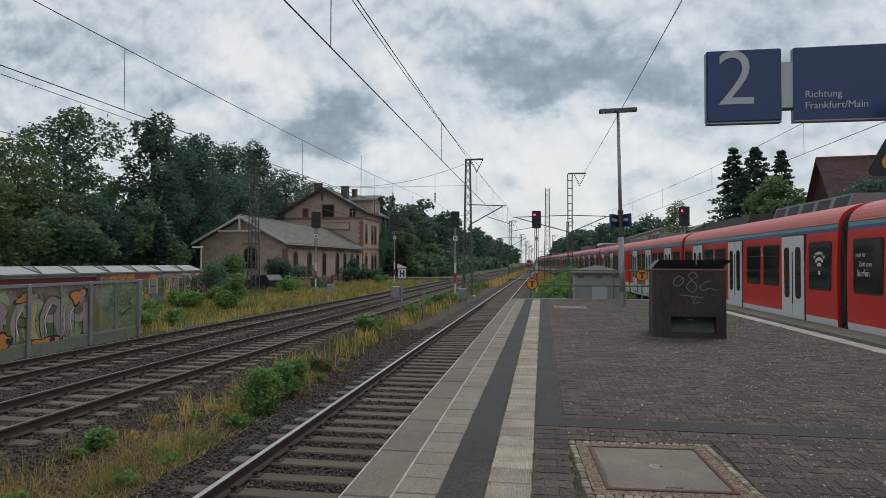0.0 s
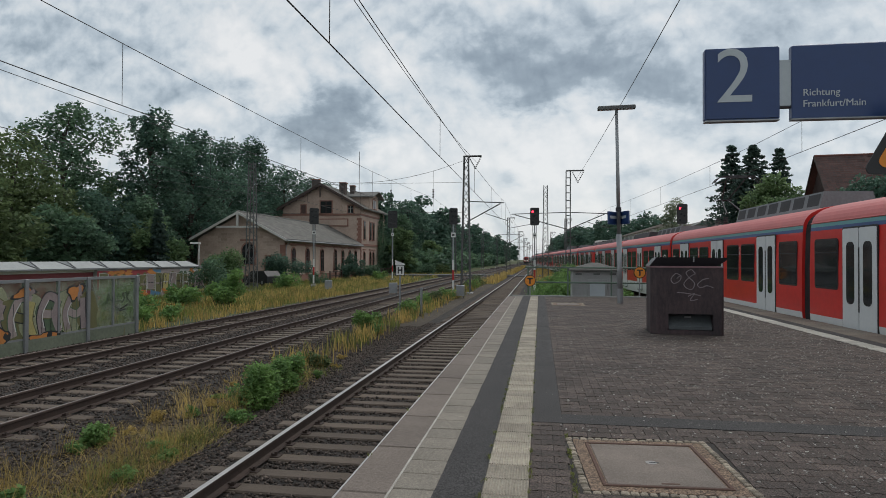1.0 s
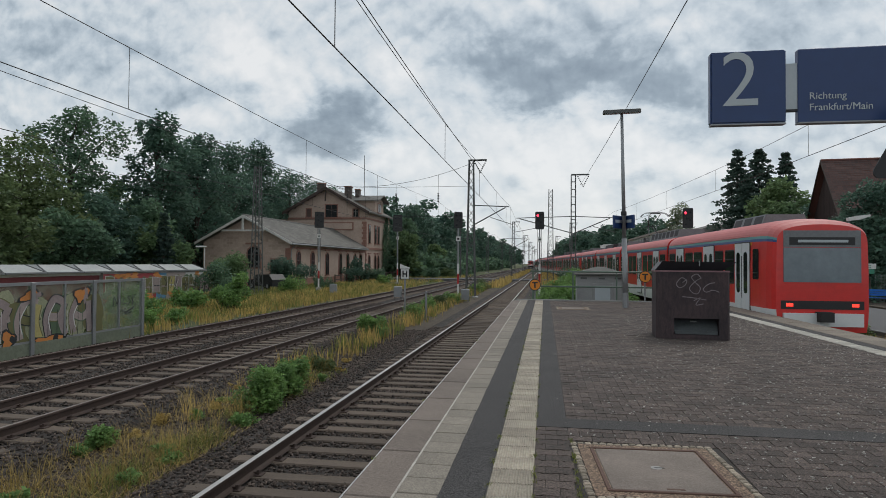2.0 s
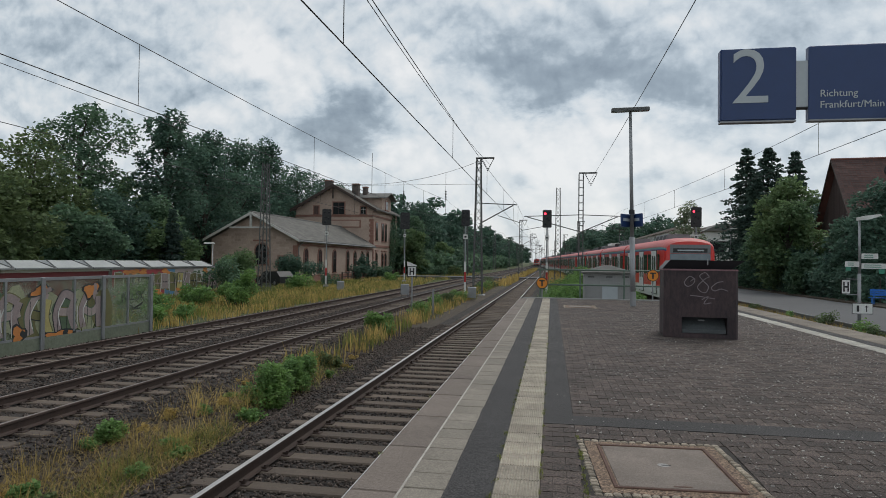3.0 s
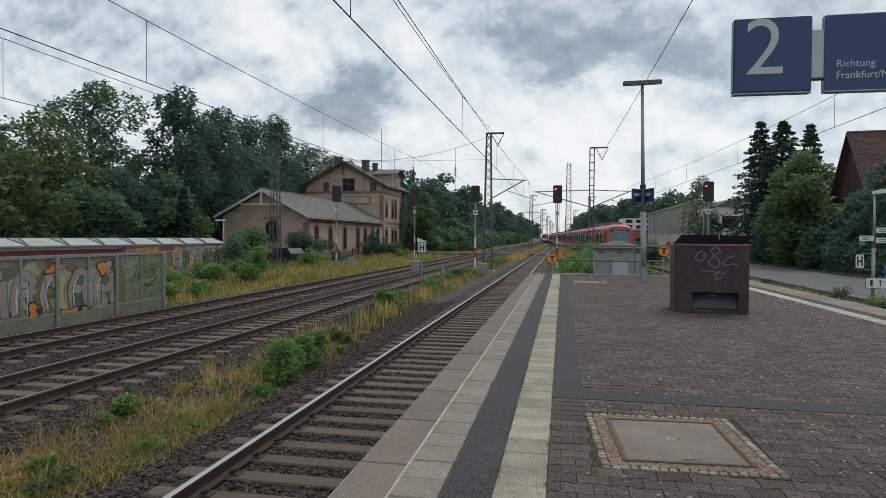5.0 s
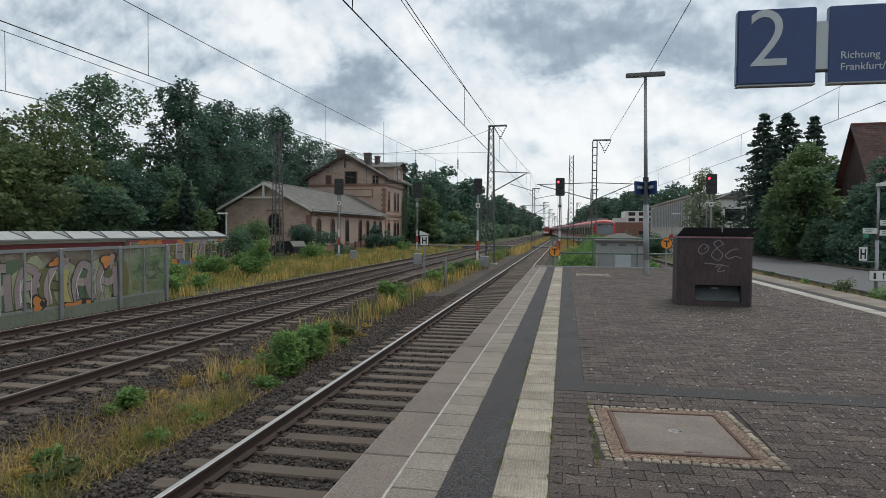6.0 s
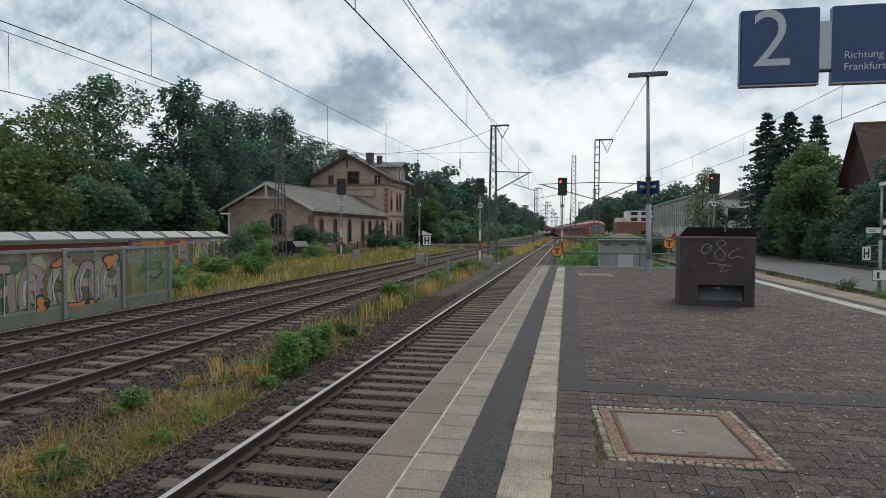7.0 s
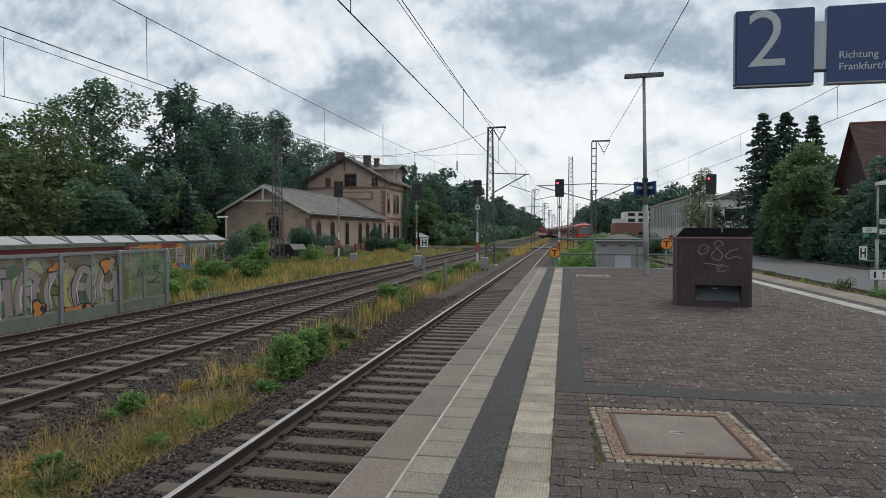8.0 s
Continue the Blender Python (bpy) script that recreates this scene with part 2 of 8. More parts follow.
M = dict(
    # bed darker than its stones: the shade in their gaps is put into its colour
    ballast=mat("ballast", (0.05, 0.04, 0.034), 0.95, dark=(0.016, 0.013, 0.012), scale=1.2, fine=22, amount=0.9, bump=1.0, bump_scale=20, depth=0.04),
    stone=mat("ballast_stone", (0.112, 0.084, 0.069), 0.92, dark=(0.03, 0.024, 0.021), scale=3, fine=30, island=0.75, bump=0.4, bump_scale=60),
    soil=mat("soil", (0.095, 0.073, 0.048), 0.95, dark=(0.035, 0.028, 0.021), scale=0.4, fine=9, amount=0.8, bump=0.8, bump_scale=14, depth=0.05),
    meadow=mat("meadow", (0.095, 0.10, 0.036), 0.95, dark=(0.04, 0.058, 0.021), scale=0.12, fine=5, amount=0.8, bump=0.8, bump_scale=9, depth=0.08),
    rail_side=mat("rail_side", (0.07, 0.043, 0.033), 0.85, dark=(0.032, 0.022, 0.019), scale=3, fine=40, bump=0.3),
    rail_top=mat("rail_top", (0.58, 0.56, 0.54), 0.3, 0.95, dark=(0.4, 0.37, 0.35), scale=2, fine=60, bump=0.02),
    rail_dull=mat("rail_dull", (0.18, 0.15, 0.135), 0.4, 0.7, dark=(0.12, 0.09, 0.08), scale=2, fine=60, bump=0.02),
    grit=mat("grit_and_highlight", (0.42, 0.40, 0.37), 0.9, dark=(0.25, 0.235, 0.215), scale=3, fine=30, island=0.4, bump=0.1),
    sleeper=mat("sleeper", (0.145, 0.11, 0.082), 0.9, dark=(0.08, 0.061, 0.049), scale=3, fine=28, rand=0.25, bump=0.5, stretch=(0.4, 2.2, 1)),
    slab=mat("edge_slab", (0.255, 0.225, 0.185), 0.9, dark=(0.15, 0.13, 0.107), scale=1.2, fine=45, amount=0.7, rand=0.14, bump=0.35, speck=0.3, speck_scale=120),
    slab_edge=mat("edge_coping", (0.20, 0.163, 0.137), 0.9, dark=(0.115, 0.092, 0.078), scale=1.2, fine=45, amount=0.7, rand=0.12, bump=0.35, speck=0.28, speck_scale=120),
    tactile=mat("tactile_slab", (0.46, 0.41, 0.33), 0.85, dark=(0.21, 0.182, 0.145), scale=2.2, fine=40, amount=0.85, rand=0.15, bump=0.2, speck=0.15),
    tactile_pale=mat("pale_tactile_slab", (0.62, 0.59, 0.53), 0.85, dark=(0.4, 0.37, 0.32), scale=2.2, fine=40, amount=0.7, rand=0.1, bump=0.15),
    coping_sand=mat("sandy_coping", (0.235, 0.20, 0.16), 0.9, dark=(0.14, 0.115, 0.092), scale=1.5, fine=45, amount=0.7, rand=0.12, bump=0.3, speck=0.25),
    asphalt=mat("asphalt", (0.058, 0.054, 0.053), 0.93, dark=(0.03, 0.028, 0.028), scale=1.3, fine=70, amount=0.7, bump=0.6, speck=1.1, speck_scale=100),
    road=mat("road_asphalt", (0.12, 0.12, 0.122), 0.9, dark=(0.08, 0.08, 0.082), scale=0.5, fine=40, amount=0.5, bump=0.2),
    paver=mat("paver", (0.099, 0.073, 0.061), 0.9, dark=(0.043, 0.033, 0.029), scale=2.2, fine=60, amount=0.75, rand=0.34, bump=0.5, speck=0.75, speck_scale=110),
    paver_far=mat("paver_joined", (0.099, 0.073, 0.061), 0.9, dark=(0.043, 0.033, 0.029), scale=1.1, fine=60, amount=0.75, island=0.34, bump=0.5, speck=0.75, speck_scale=80),
    joint=mat("joint_sand", (0.045, 0.038, 0.033), 0.95, dark=(0.024, 0.02, 0.018), scale=2, fine=60, bump=0.3),
    concrete=mat("concrete", (0.36, 0.355, 0.34), 0.88, dark=(0.24, 0.235, 0.22), scale=1.1, fine=35, amount=0.6, bump=0.2),
    white=mat("white_paint", (0.72, 0.72, 0.70), 0.6, dark=(0.5, 0.5, 0.47), scale=2, fine=30, amount=0.6, bump=0.05),
    line_paint=mat("worn_line_paint", (0.50, 0.47, 0.42), 0.8, dark=(0.26, 0.235, 0.205), scale=5, fine=50, amount=0.9, bump=0.15),
    steel=mat("galvanised", (0.34, 0.35, 0.36), 0.5, 0.6, dark=(0.22, 0.225, 0.23), scale=3, fine=40, bump=0.08),
    mast=mat("mast_steel", (0.15, 0.155, 0.15), 0.7, 0.3, dark=(0.085, 0.085, 0.085), scale=2, fine=30, bump=0.1),
    wire=mat("wire", (0.05, 0.05, 0.05), 0.6, 0.5, bump=0),
    red=mat("train_red", (0.72, 0.032, 0.025), 0.32, dark=(0.5, 0.02, 0.018), scale=0.6, fine=6, amount=0.4, bump=0.01, coat=0.3),
    roof_red=mat("train_roof", (0.55, 0.13, 0.12), 0.5, dark=(0.44, 0.09, 0.085), scale=0.8, fine=9, amount=0.5, bump=0.02),
    skirt=mat("train_grey", (0.72, 0.73, 0.72), 0.45, dark=(0.6, 0.61, 0.6), scale=0.9, fine=12, amount=0.4, bump=0.01),
    black=mat("black_plastic", (0.022, 0.022, 0.024), 0.55, dark=(0.014, 0.014, 0.015), bump=0.05),
    bellows=mat("bellows", (0.03, 0.03, 0.032), 0.8, dark=(0.015, 0.015, 0.016), bump=0.1),
    pane=mat("train_pane", (0.02, 0.024, 0.026), 0.07, dark=(0.012, 0.014, 0.016), scale=1.2, fine=5, bump=0, spec=0.7),
    teal=mat("teal_stripe", (0.10, 0.30, 0.30), 0.4, dark=(0.08, 0.25, 0.25), bump=0),
    navy=mat("navy_stripe", (0.02, 0.06, 0.2), 0.4, dark=(0.016, 0.05, 0.17), bump=0),
    sign_blue=mat("sign_blue", (0.016, 0.046, 0.15), 0.35, dark=(0.013, 0.037, 0.12), scale=1.5, fine=12, amount=0.4, bump=0.01),
    sign_grey=mat("sign_grey", (0.47, 0.51, 0.53), 0.5, dark=(0.40, 0.44, 0.46), bump=0),
    rust=mat("rusty_brown", (0.07, 0.043, 0.045), 0.7, dark=(0.022, 0.016, 0.019), scale=2.2, fine=16, amount=0.8, bump=0.3, speck=0.15, speck_scale=90, stretch=(1, 1, 0.35)),
    brick=mat("sandstone_brick", (0.50, 0.385, 0.315), 0.92, dark=(0.36, 0.265, 0.215), scale=0.5, fine=5, amount=0.7, bump=0.4),
    redstone=mat("red_sandstone", (0.25, 0.12, 0.085), 0.9, dark=(0.16, 0.08, 0.06), scale=0.8, fine=8, bump=0.3),
    slate=mat("roof_slate", (0.17, 0.165, 0.15), 0.8, dark=(0.105, 0.105, 0.098), scale=0.5, fine=9, amount=0.7, bump=0.3),
    rooftile=mat("clay_roof_tile", (0.20, 0.075, 0.055), 0.85, dark=(0.10, 0.045, 0.038), scale=0.8, fine=9, amount=0.8, bump=0.3, island=0.2),
    wood=mat("dark_timber", (0.075, 0.05, 0.04), 0.8, dark=(0.04, 0.028, 0.024), scale=2, fine=20, bump=0.2),
    house_pane=mat("house_pane", (0.03, 0.032, 0.034), 0.15, dark=(0.015, 0.016, 0.018), bump=0),
)
# ---------- ground, tracks, platform ----------
RAIL = -0.96           # top of the rails; the platform's top is 0
GROUND_Z = -1.32
BED = -1.17            # top of the ballast
TRACKS = {"near": -2.86, "middle": -8.66, "far": -12.2}


def right_track(y):
    """Middle of the track on the platform's other side, which runs in at an angle."""
    return 8.85 - 0.021 * y if y < 28 else 8.262 - 0.047 * (y - 28)


def right_edge(y):
    return 7.25 - 0.021 * y


f = Form()
f.add([(-1500, -60, -1.32), (1500, -60, -1.32), (1500, 3000, -1.32), (-1500, 3000, -1.32)], [(0, 1, 2, 3)])
solo("ground", f, M["meadow"], "flat dry meadow ground around the railway", kind="structure")


def ballast_bed(name, centres, half, y0, y1, turn=0.0, label="grey-brown crushed stone ballast under the tracks"):
    x0, x1 = min(centres) - half, max(centres) + half
    fm = Form()
    fm.prism([(x0 - 0.5, -1.4), (x1 + 0.5, -1.4), (x1, BED), (x0, BED)], "y", y0, y1)
    ob = solo(name, fm, M["ballast"], label, kind="structure")
    ob.matrix_basis = pose(0, 0, 0, 0, 0, turn)
    return ob


TURN_A, TURN_B = math.degrees(math.atan(0.021)), math.degrees(math.atan(0.047))
ballast_bed("ballast_near", [TRACKS["near"]], 1.75, -12, 900)
ballast_bed("ballast_left", [TRACKS["far"], TRACKS["middle"]], 1.9, -12, 900)
for y0, l, turn in ((-12.0, 40.1, TURN_A), (28.0, 600.0, TURN_B)):
    f = Form().prism([(-1.9, -1.4), (2.4, -1.4), (1.9, BED), (-1.4, BED)], "y", 0, l)
    bed_r = solo("ballast_right", f, M["ballast"], "grey-brown crushed stone ballast under the track", kind="structure")
    bed_r.matrix_basis = pose(right_track(y0), y0, 0.004 if y0 > 0 else 0, 0, 0, turn)


def rail_profile(x):
    return [(x - 0.072, -0.17), (x + 0.072, -0.17), (x + 0.06, -0.15), (x + 0.014, -0.135), (x + 0.014, -0.05), (x + 0.036, -0.035),
            (x + 0.036, -0.008), (x + 0.026, 0), (x - 0.026, 0), (x - 0.036, -0.008), (x - 0.036, -0.035), (x - 0.014, -0.05), (x - 0.014, -0.135), (x - 0.06, -0.15)]


def sleeper_mesh():
    fm = Form()
    fm.box(-1.3, 1.3, -0.13, 0.13, -0.4, -0.175, c=0.018)
    return fm.mesh("sleeper", M["sleeper"])


def fastening_mesh():
    fm = Form()
    for x in (0.0,):
        fm.box(x - 0.17, x + 0.17, -0.075, 0.075, -0.176, -0.158, c=0.008)
        for s in (-1, 1):
            fm.tube((x + s * 0.115, -0.03, -0.16), (x + s * 0.115, -0.03, -0.105), 0.018, n=6)
            fm.box(x + s * 0.085 - 0.03, x + s * 0.085 + 0.03, -0.04, 0.04, -0.158, -0.128)
    return fm.mesh("fastening", M["rail_side"])


SLEEPER, FASTENING = sleeper_mesh(), fastening_mesh()


def track(name, m, y0, y1, label, fine_to, worn=0.02, pitch=0.6, first=0.3):
    t = thing(name, m, label, "railway track", group="railway tracks")
    for x in (-0.753, 0.753):
        r = part("rail", Form().prism(rail_profile(x), "y", y0, y1), M["rail_side"], t, "steel rail with a polished running face")
        part("running_face", Form().prism([(x - worn - 0.006, -0.003), (x + worn + 0.006, -0.003), (x + worn, 0.003), (x - worn, 0.003)], "y", y0, y1), M["rail_top"] if worn > 0.025 else M["rail_dull"], r)
    n = int((min(y1, 160) - y0) / pitch)
    gap = random.Random(name)
    for i in range(n):
        y = y0 + first + i * pitch
        s = part("sleeper", SLEEPER, None, t, m=pose(gap.uniform(-0.02, 0.02), y + gap.uniform(-0.015, 0.015), gap.uniform(-0.008, 0.004), 0, 0, gap.uniform(-0.6, 0.6)))
        if y < fine_to:
            for x in (-0.753, 0.753):
                part("fastening", FASTENING, None, s, m=pose(x, 0, 0))
    return t


track("track", pose(TRACKS["near"], 0, RAIL), -3, 800, "straight railway track with rusty rails on weathered sleepers", 40, worn=0.027, pitch=0.556, first=0.48)
track("track", pose(TRACKS["middle"], 0, RAIL), 2, 800, "straight main line track with rusty rails on sleepers", 36)
track("track", pose(TRACKS["far"], 0, RAIL), 6, 800, "outer main line track with rusty rails on sleepers", 36)
track("track", pose(right_track(-3), -3, RAIL, 0, 0, TURN_A), 0, 31, "platform track with rusty rails on sleepers", 0)
track("track", pose(right_track(28), 28, RAIL, 0, 0, TURN_B), 0, 450, "platform track bearing away towards the main line", 0)

# platform body: a wedge that narrows towards its far end
END = 26.4
f = Form()
lo = [(-1.24, -9), (right_edge(-9) - 0.1, -9), (right_edge(END) - 0.1, END), (-1.24, END)]
f.prism(lo, "z", -1.4, -0.03)
solo("platform", f, M["concrete"], "grey concrete platform body between two tracks", kind="structure")
# ---------- lettering and drawn lines ----------
TEXTS = {}


def text_mesh(name, words, size, material, depth=0.002, bold=0.0):
    """Flat lettering in the built-in font; alike words share one mesh."""
    key = (words, size, material.name)
    if key not in TEXTS:
        TEXTS[key] = make_text(name, words, size, material, depth, bold)
    return TEXTS[key]


def make_text(name, words, size, material, depth, bold):
    cu = bpy.data.curves.new(name, "FONT")
    cu.body, cu.size, cu.extrude, cu.offset = words, size, depth, bold
    cu.resolution_u = 4
    tmp = bpy.data.objects.new(name, cu)
    scene.collection.objects.link(tmp)
    me = bpy.data.meshes.new_from_object(tmp.evaluated_get(bpy.context.evaluated_depsgraph_get()))
    bpy.data.objects.remove(tmp)
    bpy.data.curves.remove(cu)
    me.materials.clear()
    me.materials.append(material)
    return me


def stroke(fm, pts, w, y, h=0.002):
    """A hand-drawn line on an upright face at depth y, as a ribbon through points (x, z)."""
    pts = [p for i, p in enumerate(pts) if i == 0 or (p[0] - pts[i - 1][0]) ** 2 + (p[1] - pts[i - 1][1]) ** 2 > 1e-10]
    vs = []
    for i, (x, z) in enumerate(pts):
        a, b = pts[max(i - 1, 0)], pts[min(i + 1, len(pts) - 1)]
        d = Vector((b[0] - a[0], b[1] - a[1]))
        if d.length < 1e-6:
            d = Vector((1.0, 0.0))
        d.normalize()
        vs += [(x + d.y * w / 2, y, z - d.x * w / 2), (x - d.y * w / 2, y, z + d.x * w / 2)]
    fm.add(vs, [(2 * i, 2 * i + 2, 2 * i + 3, 2 * i + 1) for i in range(len(pts) - 1)])


def curve_pts(ctrl, n=8):
    """A smooth line through control points."""
    out = []
    c = [Vector((*p, 0)) for p in ctrl]
    c = [c[0]] + c + [c[-1]]
    for i in range(1, len(c) - 2):
        for k in range(n):
            t = k / n
            p = 0.5 * ((2 * c[i]) + (c[i + 1] - c[i - 1]) * t + (2 * c[i - 1] - 5 * c[i] + 4 * c[i + 1] - c[i + 2]) * t * t + (3 * c[i] - c[i - 1] - 3 * c[i + 1] + c[i + 2]) * t ** 3)
            out.append((p.x, p.y))
    return out + [tuple(c[-2][:2])]


# ---------- platform surface ----------
f = Form().box(-0.7, -0.385, -8, END, -0.06, -0.002)
solo("asphalt_strip", f, M["asphalt"], "dark asphalt strip between edge slabs and tactile paving", kind="structure")
f = Form().prism([(-0.08, 5.98), (right_edge(6) - 1.42, 5.98), (right_edge(6.3) - 1.42, 6.32), (0.2, 6.32), (0.2, END), (-0.08, END)], "z", -0.06, 0.002)
solo("asphalt_patch", f, M["asphalt"], "dark asphalt trench patch across the block paving", kind="structure")
f = Form().prism([(right_edge(-8) - 1.035, -8), (right_edge(-8) - 0.76, -8), (right_edge(END) - 0.76, END), (right_edge(END) - 1.035, END)], "z", -0.06, -0.002)
solo("asphalt_edge", f, M["asphalt"], "dark asphalt strip along the platform edge", kind="structure")
f = Form().prism([(-0.08, -8), (right_edge(-8) - 1.37, -8), (right_edge(END) - 1.37, END), (-0.08, END)], "z", -0.1, -0.011)
solo("paving_bed", f, M["joint"], "dark sandy bed of the block paving", kind="structure")


def paving_run(name, x_of, w, step, y0, y1, mesh, label, lim=300):
    """A row of slabs along the platform; x_of(y) gives the row's middle."""
    run = thing(name, pose(0, 0, 0), label, "paving", kind="structure")
    n = int((y1 - y0) / step)
    turn = math.degrees(math.atan2(x_of(y0) - x_of(y1), y1 - y0))
    g = random.Random(name)
    for i in range(n):
        y = y0 + (i + 0.5) * step
        part("slab", mesh, None, run, m=pose(x_of(y), y, g.uniform(-0.0025, 0.0025), g.uniform(-0.15, 0.15), g.uniform(-0.2, 0.2), turn))


def slab_mesh(name, w, l, h, material, c=0.006):
    return Form().box(-w / 2, w / 2, -l / 2 + 0.003, l / 2 - 0.003, -h, 0, c=c).mesh(name, material)


def tactile_mesh(l=0.3, material=None):
    fm = Form().box(-0.152, 0.152, -l / 2 + 0.003, l / 2 - 0.003, -0.06, -0.005, c=0.003)
    for i in range(16):
        x = -0.141 + i * 0.0188
        fm.prism([(x - 0.0065, -0.005), (x + 0.0065, -0.005), (x + 0.0035, 0.001), (x - 0.0035, 0.001)], "y", -l / 2 + 0.006, l / 2 - 0.006)
    return fm.mesh("tactile_slab", material or M["tactile"])


EDGE_SLAB = slab_mesh("edge_slab", 0.335, 1.0, 0.14, M["slab_edge"], 0.012)
SMALL_SLAB = slab_mesh("small_slab", 0.285, 0.3, 0.06, M["slab"])
WIDE_SLAB = slab_mesh("wide_slab", 0.74, 1.0, 0.14, M["coping_sand"], 0.01)
TACTILE = tactile_mesh()
TACTILE_PALE = tactile_mesh(material=M["tactile_pale"])
paving_run("edge_coping", lambda y: -1.142, 0.335, 1.0, -2.0, END, EDGE_SLAB, "pinkish-grey concrete coping slabs along the platform edge")
paving_run("slab_row", lambda y: -0.832, 0.285, 0.3, -1.0, END, SMALL_SLAB, "pale grey concrete slabs beside the platform edge")
paving_run("tactile_paving", lambda y: -0.233, 0.31, 0.3, -1.0, END, TACTILE, "cream ribbed tactile guidance slabs, worn and dirty")
paving_run("tactile_paving", lambda y: right_edge(y) - 1.2, 0.31, 0.3, 1.0, END, TACTILE_PALE, "cream ribbed tactile guidance slabs along the far edge")
paving_run("edge_coping", lambda y: right_edge(y) - 0.37, 0.74, 1.0, -2.0, END, WIDE_SLAB, "pale concrete coping slabs along the far platform edge")
f = Form().box(-0.984, -0.968, -2, END, -0.02, 0.0035)
solo("edge_line", f, M["line_paint"], "thin white line painted along the platform edge", kind="structure")
f = Form().box(-1.2, right_edge(END) - 0.06, END, END + 0.16, -1.4, 0.03, c=0.01)
solo("end_kerb", f, M["concrete"], "pale concrete kerb closing the platform's end", kind="structure")
f = Form().box(-1.3, -1.25, -2, END, -0.55, -0.14)
solo("platform_wall", f, M["concrete"], "concrete platform wall below the coping", kind="structure")


# ---------- block paving ----------
def paver_outline(g=0.002):
    """An I-shaped interlocking block, 200 x 165 mm."""
    a, b, w = 0.1 - g, 0.0825 - g, 0.016
    return [(-a, -b), (-0.058, -b), (-0.042, -b + w), (0.042, -b + w), (0.058, -b), (a, -b),
            (a, b), (0.058, b), (0.042, b - w), (-0.042, b - w), (-0.058, b), (-a, b)]


def paver_geometry():
    o = paver_outline()
    top = [(x * 0.972, y * 0.966) for x, y in o]
    n = len(o)
    vs = [(x, y, -0.028) for x, y in o] + [(x, y, -0.004) for x, y in o] + [(x, y, 0) for x, y in top]
    fs = [(k + i, k + (i + 1) % n, k + n + (i + 1) % n, k + n + i) for k in (0, n) for i in range(n)]
    fs.append(tuple(range(2 * n, 3 * n)))
    return vs, fs


def block_paving():
    vs, fs = paver_geometry()
    fm = Form().add(vs, fs)
    single = fm.mesh("paver", M["paver"])
    field = thing("block_paving", pose(0, 0, 0), "worn grey-brown interlocking concrete block paving of the platform", "paving", kind="structure")
    rest, g, count = Form(), random.Random(5), 0
    holes = ((0.215, 1.415, 4.235, 5.565), (2.25, 3.6, 13.5, 14.4), (0.38, 1.48, 21.3, 22.6))
    rows = int((END - 2.2) / 0.1495)
    for j in range(rows):
        y = 2.2 + j * 0.1495
        ya, yb = y - 0.08, y + 0.08
        x0, x1 = (-0.08 if y < 5.98 else 0.2), right_edge(y) - 1.37
        if 6.0 < y < 6.3:
            continue
        cuts = [(x0, x1)]
        for ha, hb, hc, hd in holes:
            if ya < hd - 0.02 and yb > hc + 0.02:
                cuts = [c for a, b in cuts for c in ((a, min(b, ha)), (max(a, hb), b)) if c[1] - c[0] > 0.02]
        for a, b in cuts:
            k = math.floor((a - (0.1 if j % 2 else 0.0)) / 0.2)
            while k * 0.2 < b + 0.2:
                c = k * 0.2 + (0.1 if j % 2 else 0.0)
                k += 1
                l, r = max(a, c - 0.1), min(b, c + 0.1)
                if r - l < 0.03:
                    continue
                m = pose((l + r) / 2 + g.uniform(-0.001, 0.001), y + g.uniform(-0.001, 0.001), g.uniform(-0.0045, -0.001), g.uniform(-0.5, 0.5), g.uniform(-0.45, 0.45), g.uniform(-0.5, 0.5))
                if y < 4.9 and count < 300 and r - l > 0.19:
                    part("paver", single, None, field, m=m)
                    count += 1
                else:
                    m = m @ Matrix.Diagonal(((r - l) / 0.2, 1, 1, 1))
                    rest.add([m @ Vector(p) for p in vs], fs)
    me = bpy.data.meshes.new("pavers")
    me.from_pydata(rest.v, [], rest.f)
    me.materials.append(M["paver_far"])
    ob = new("paver_field", me)
    ob.parent = field
    tagged(ob, kind="stuff")


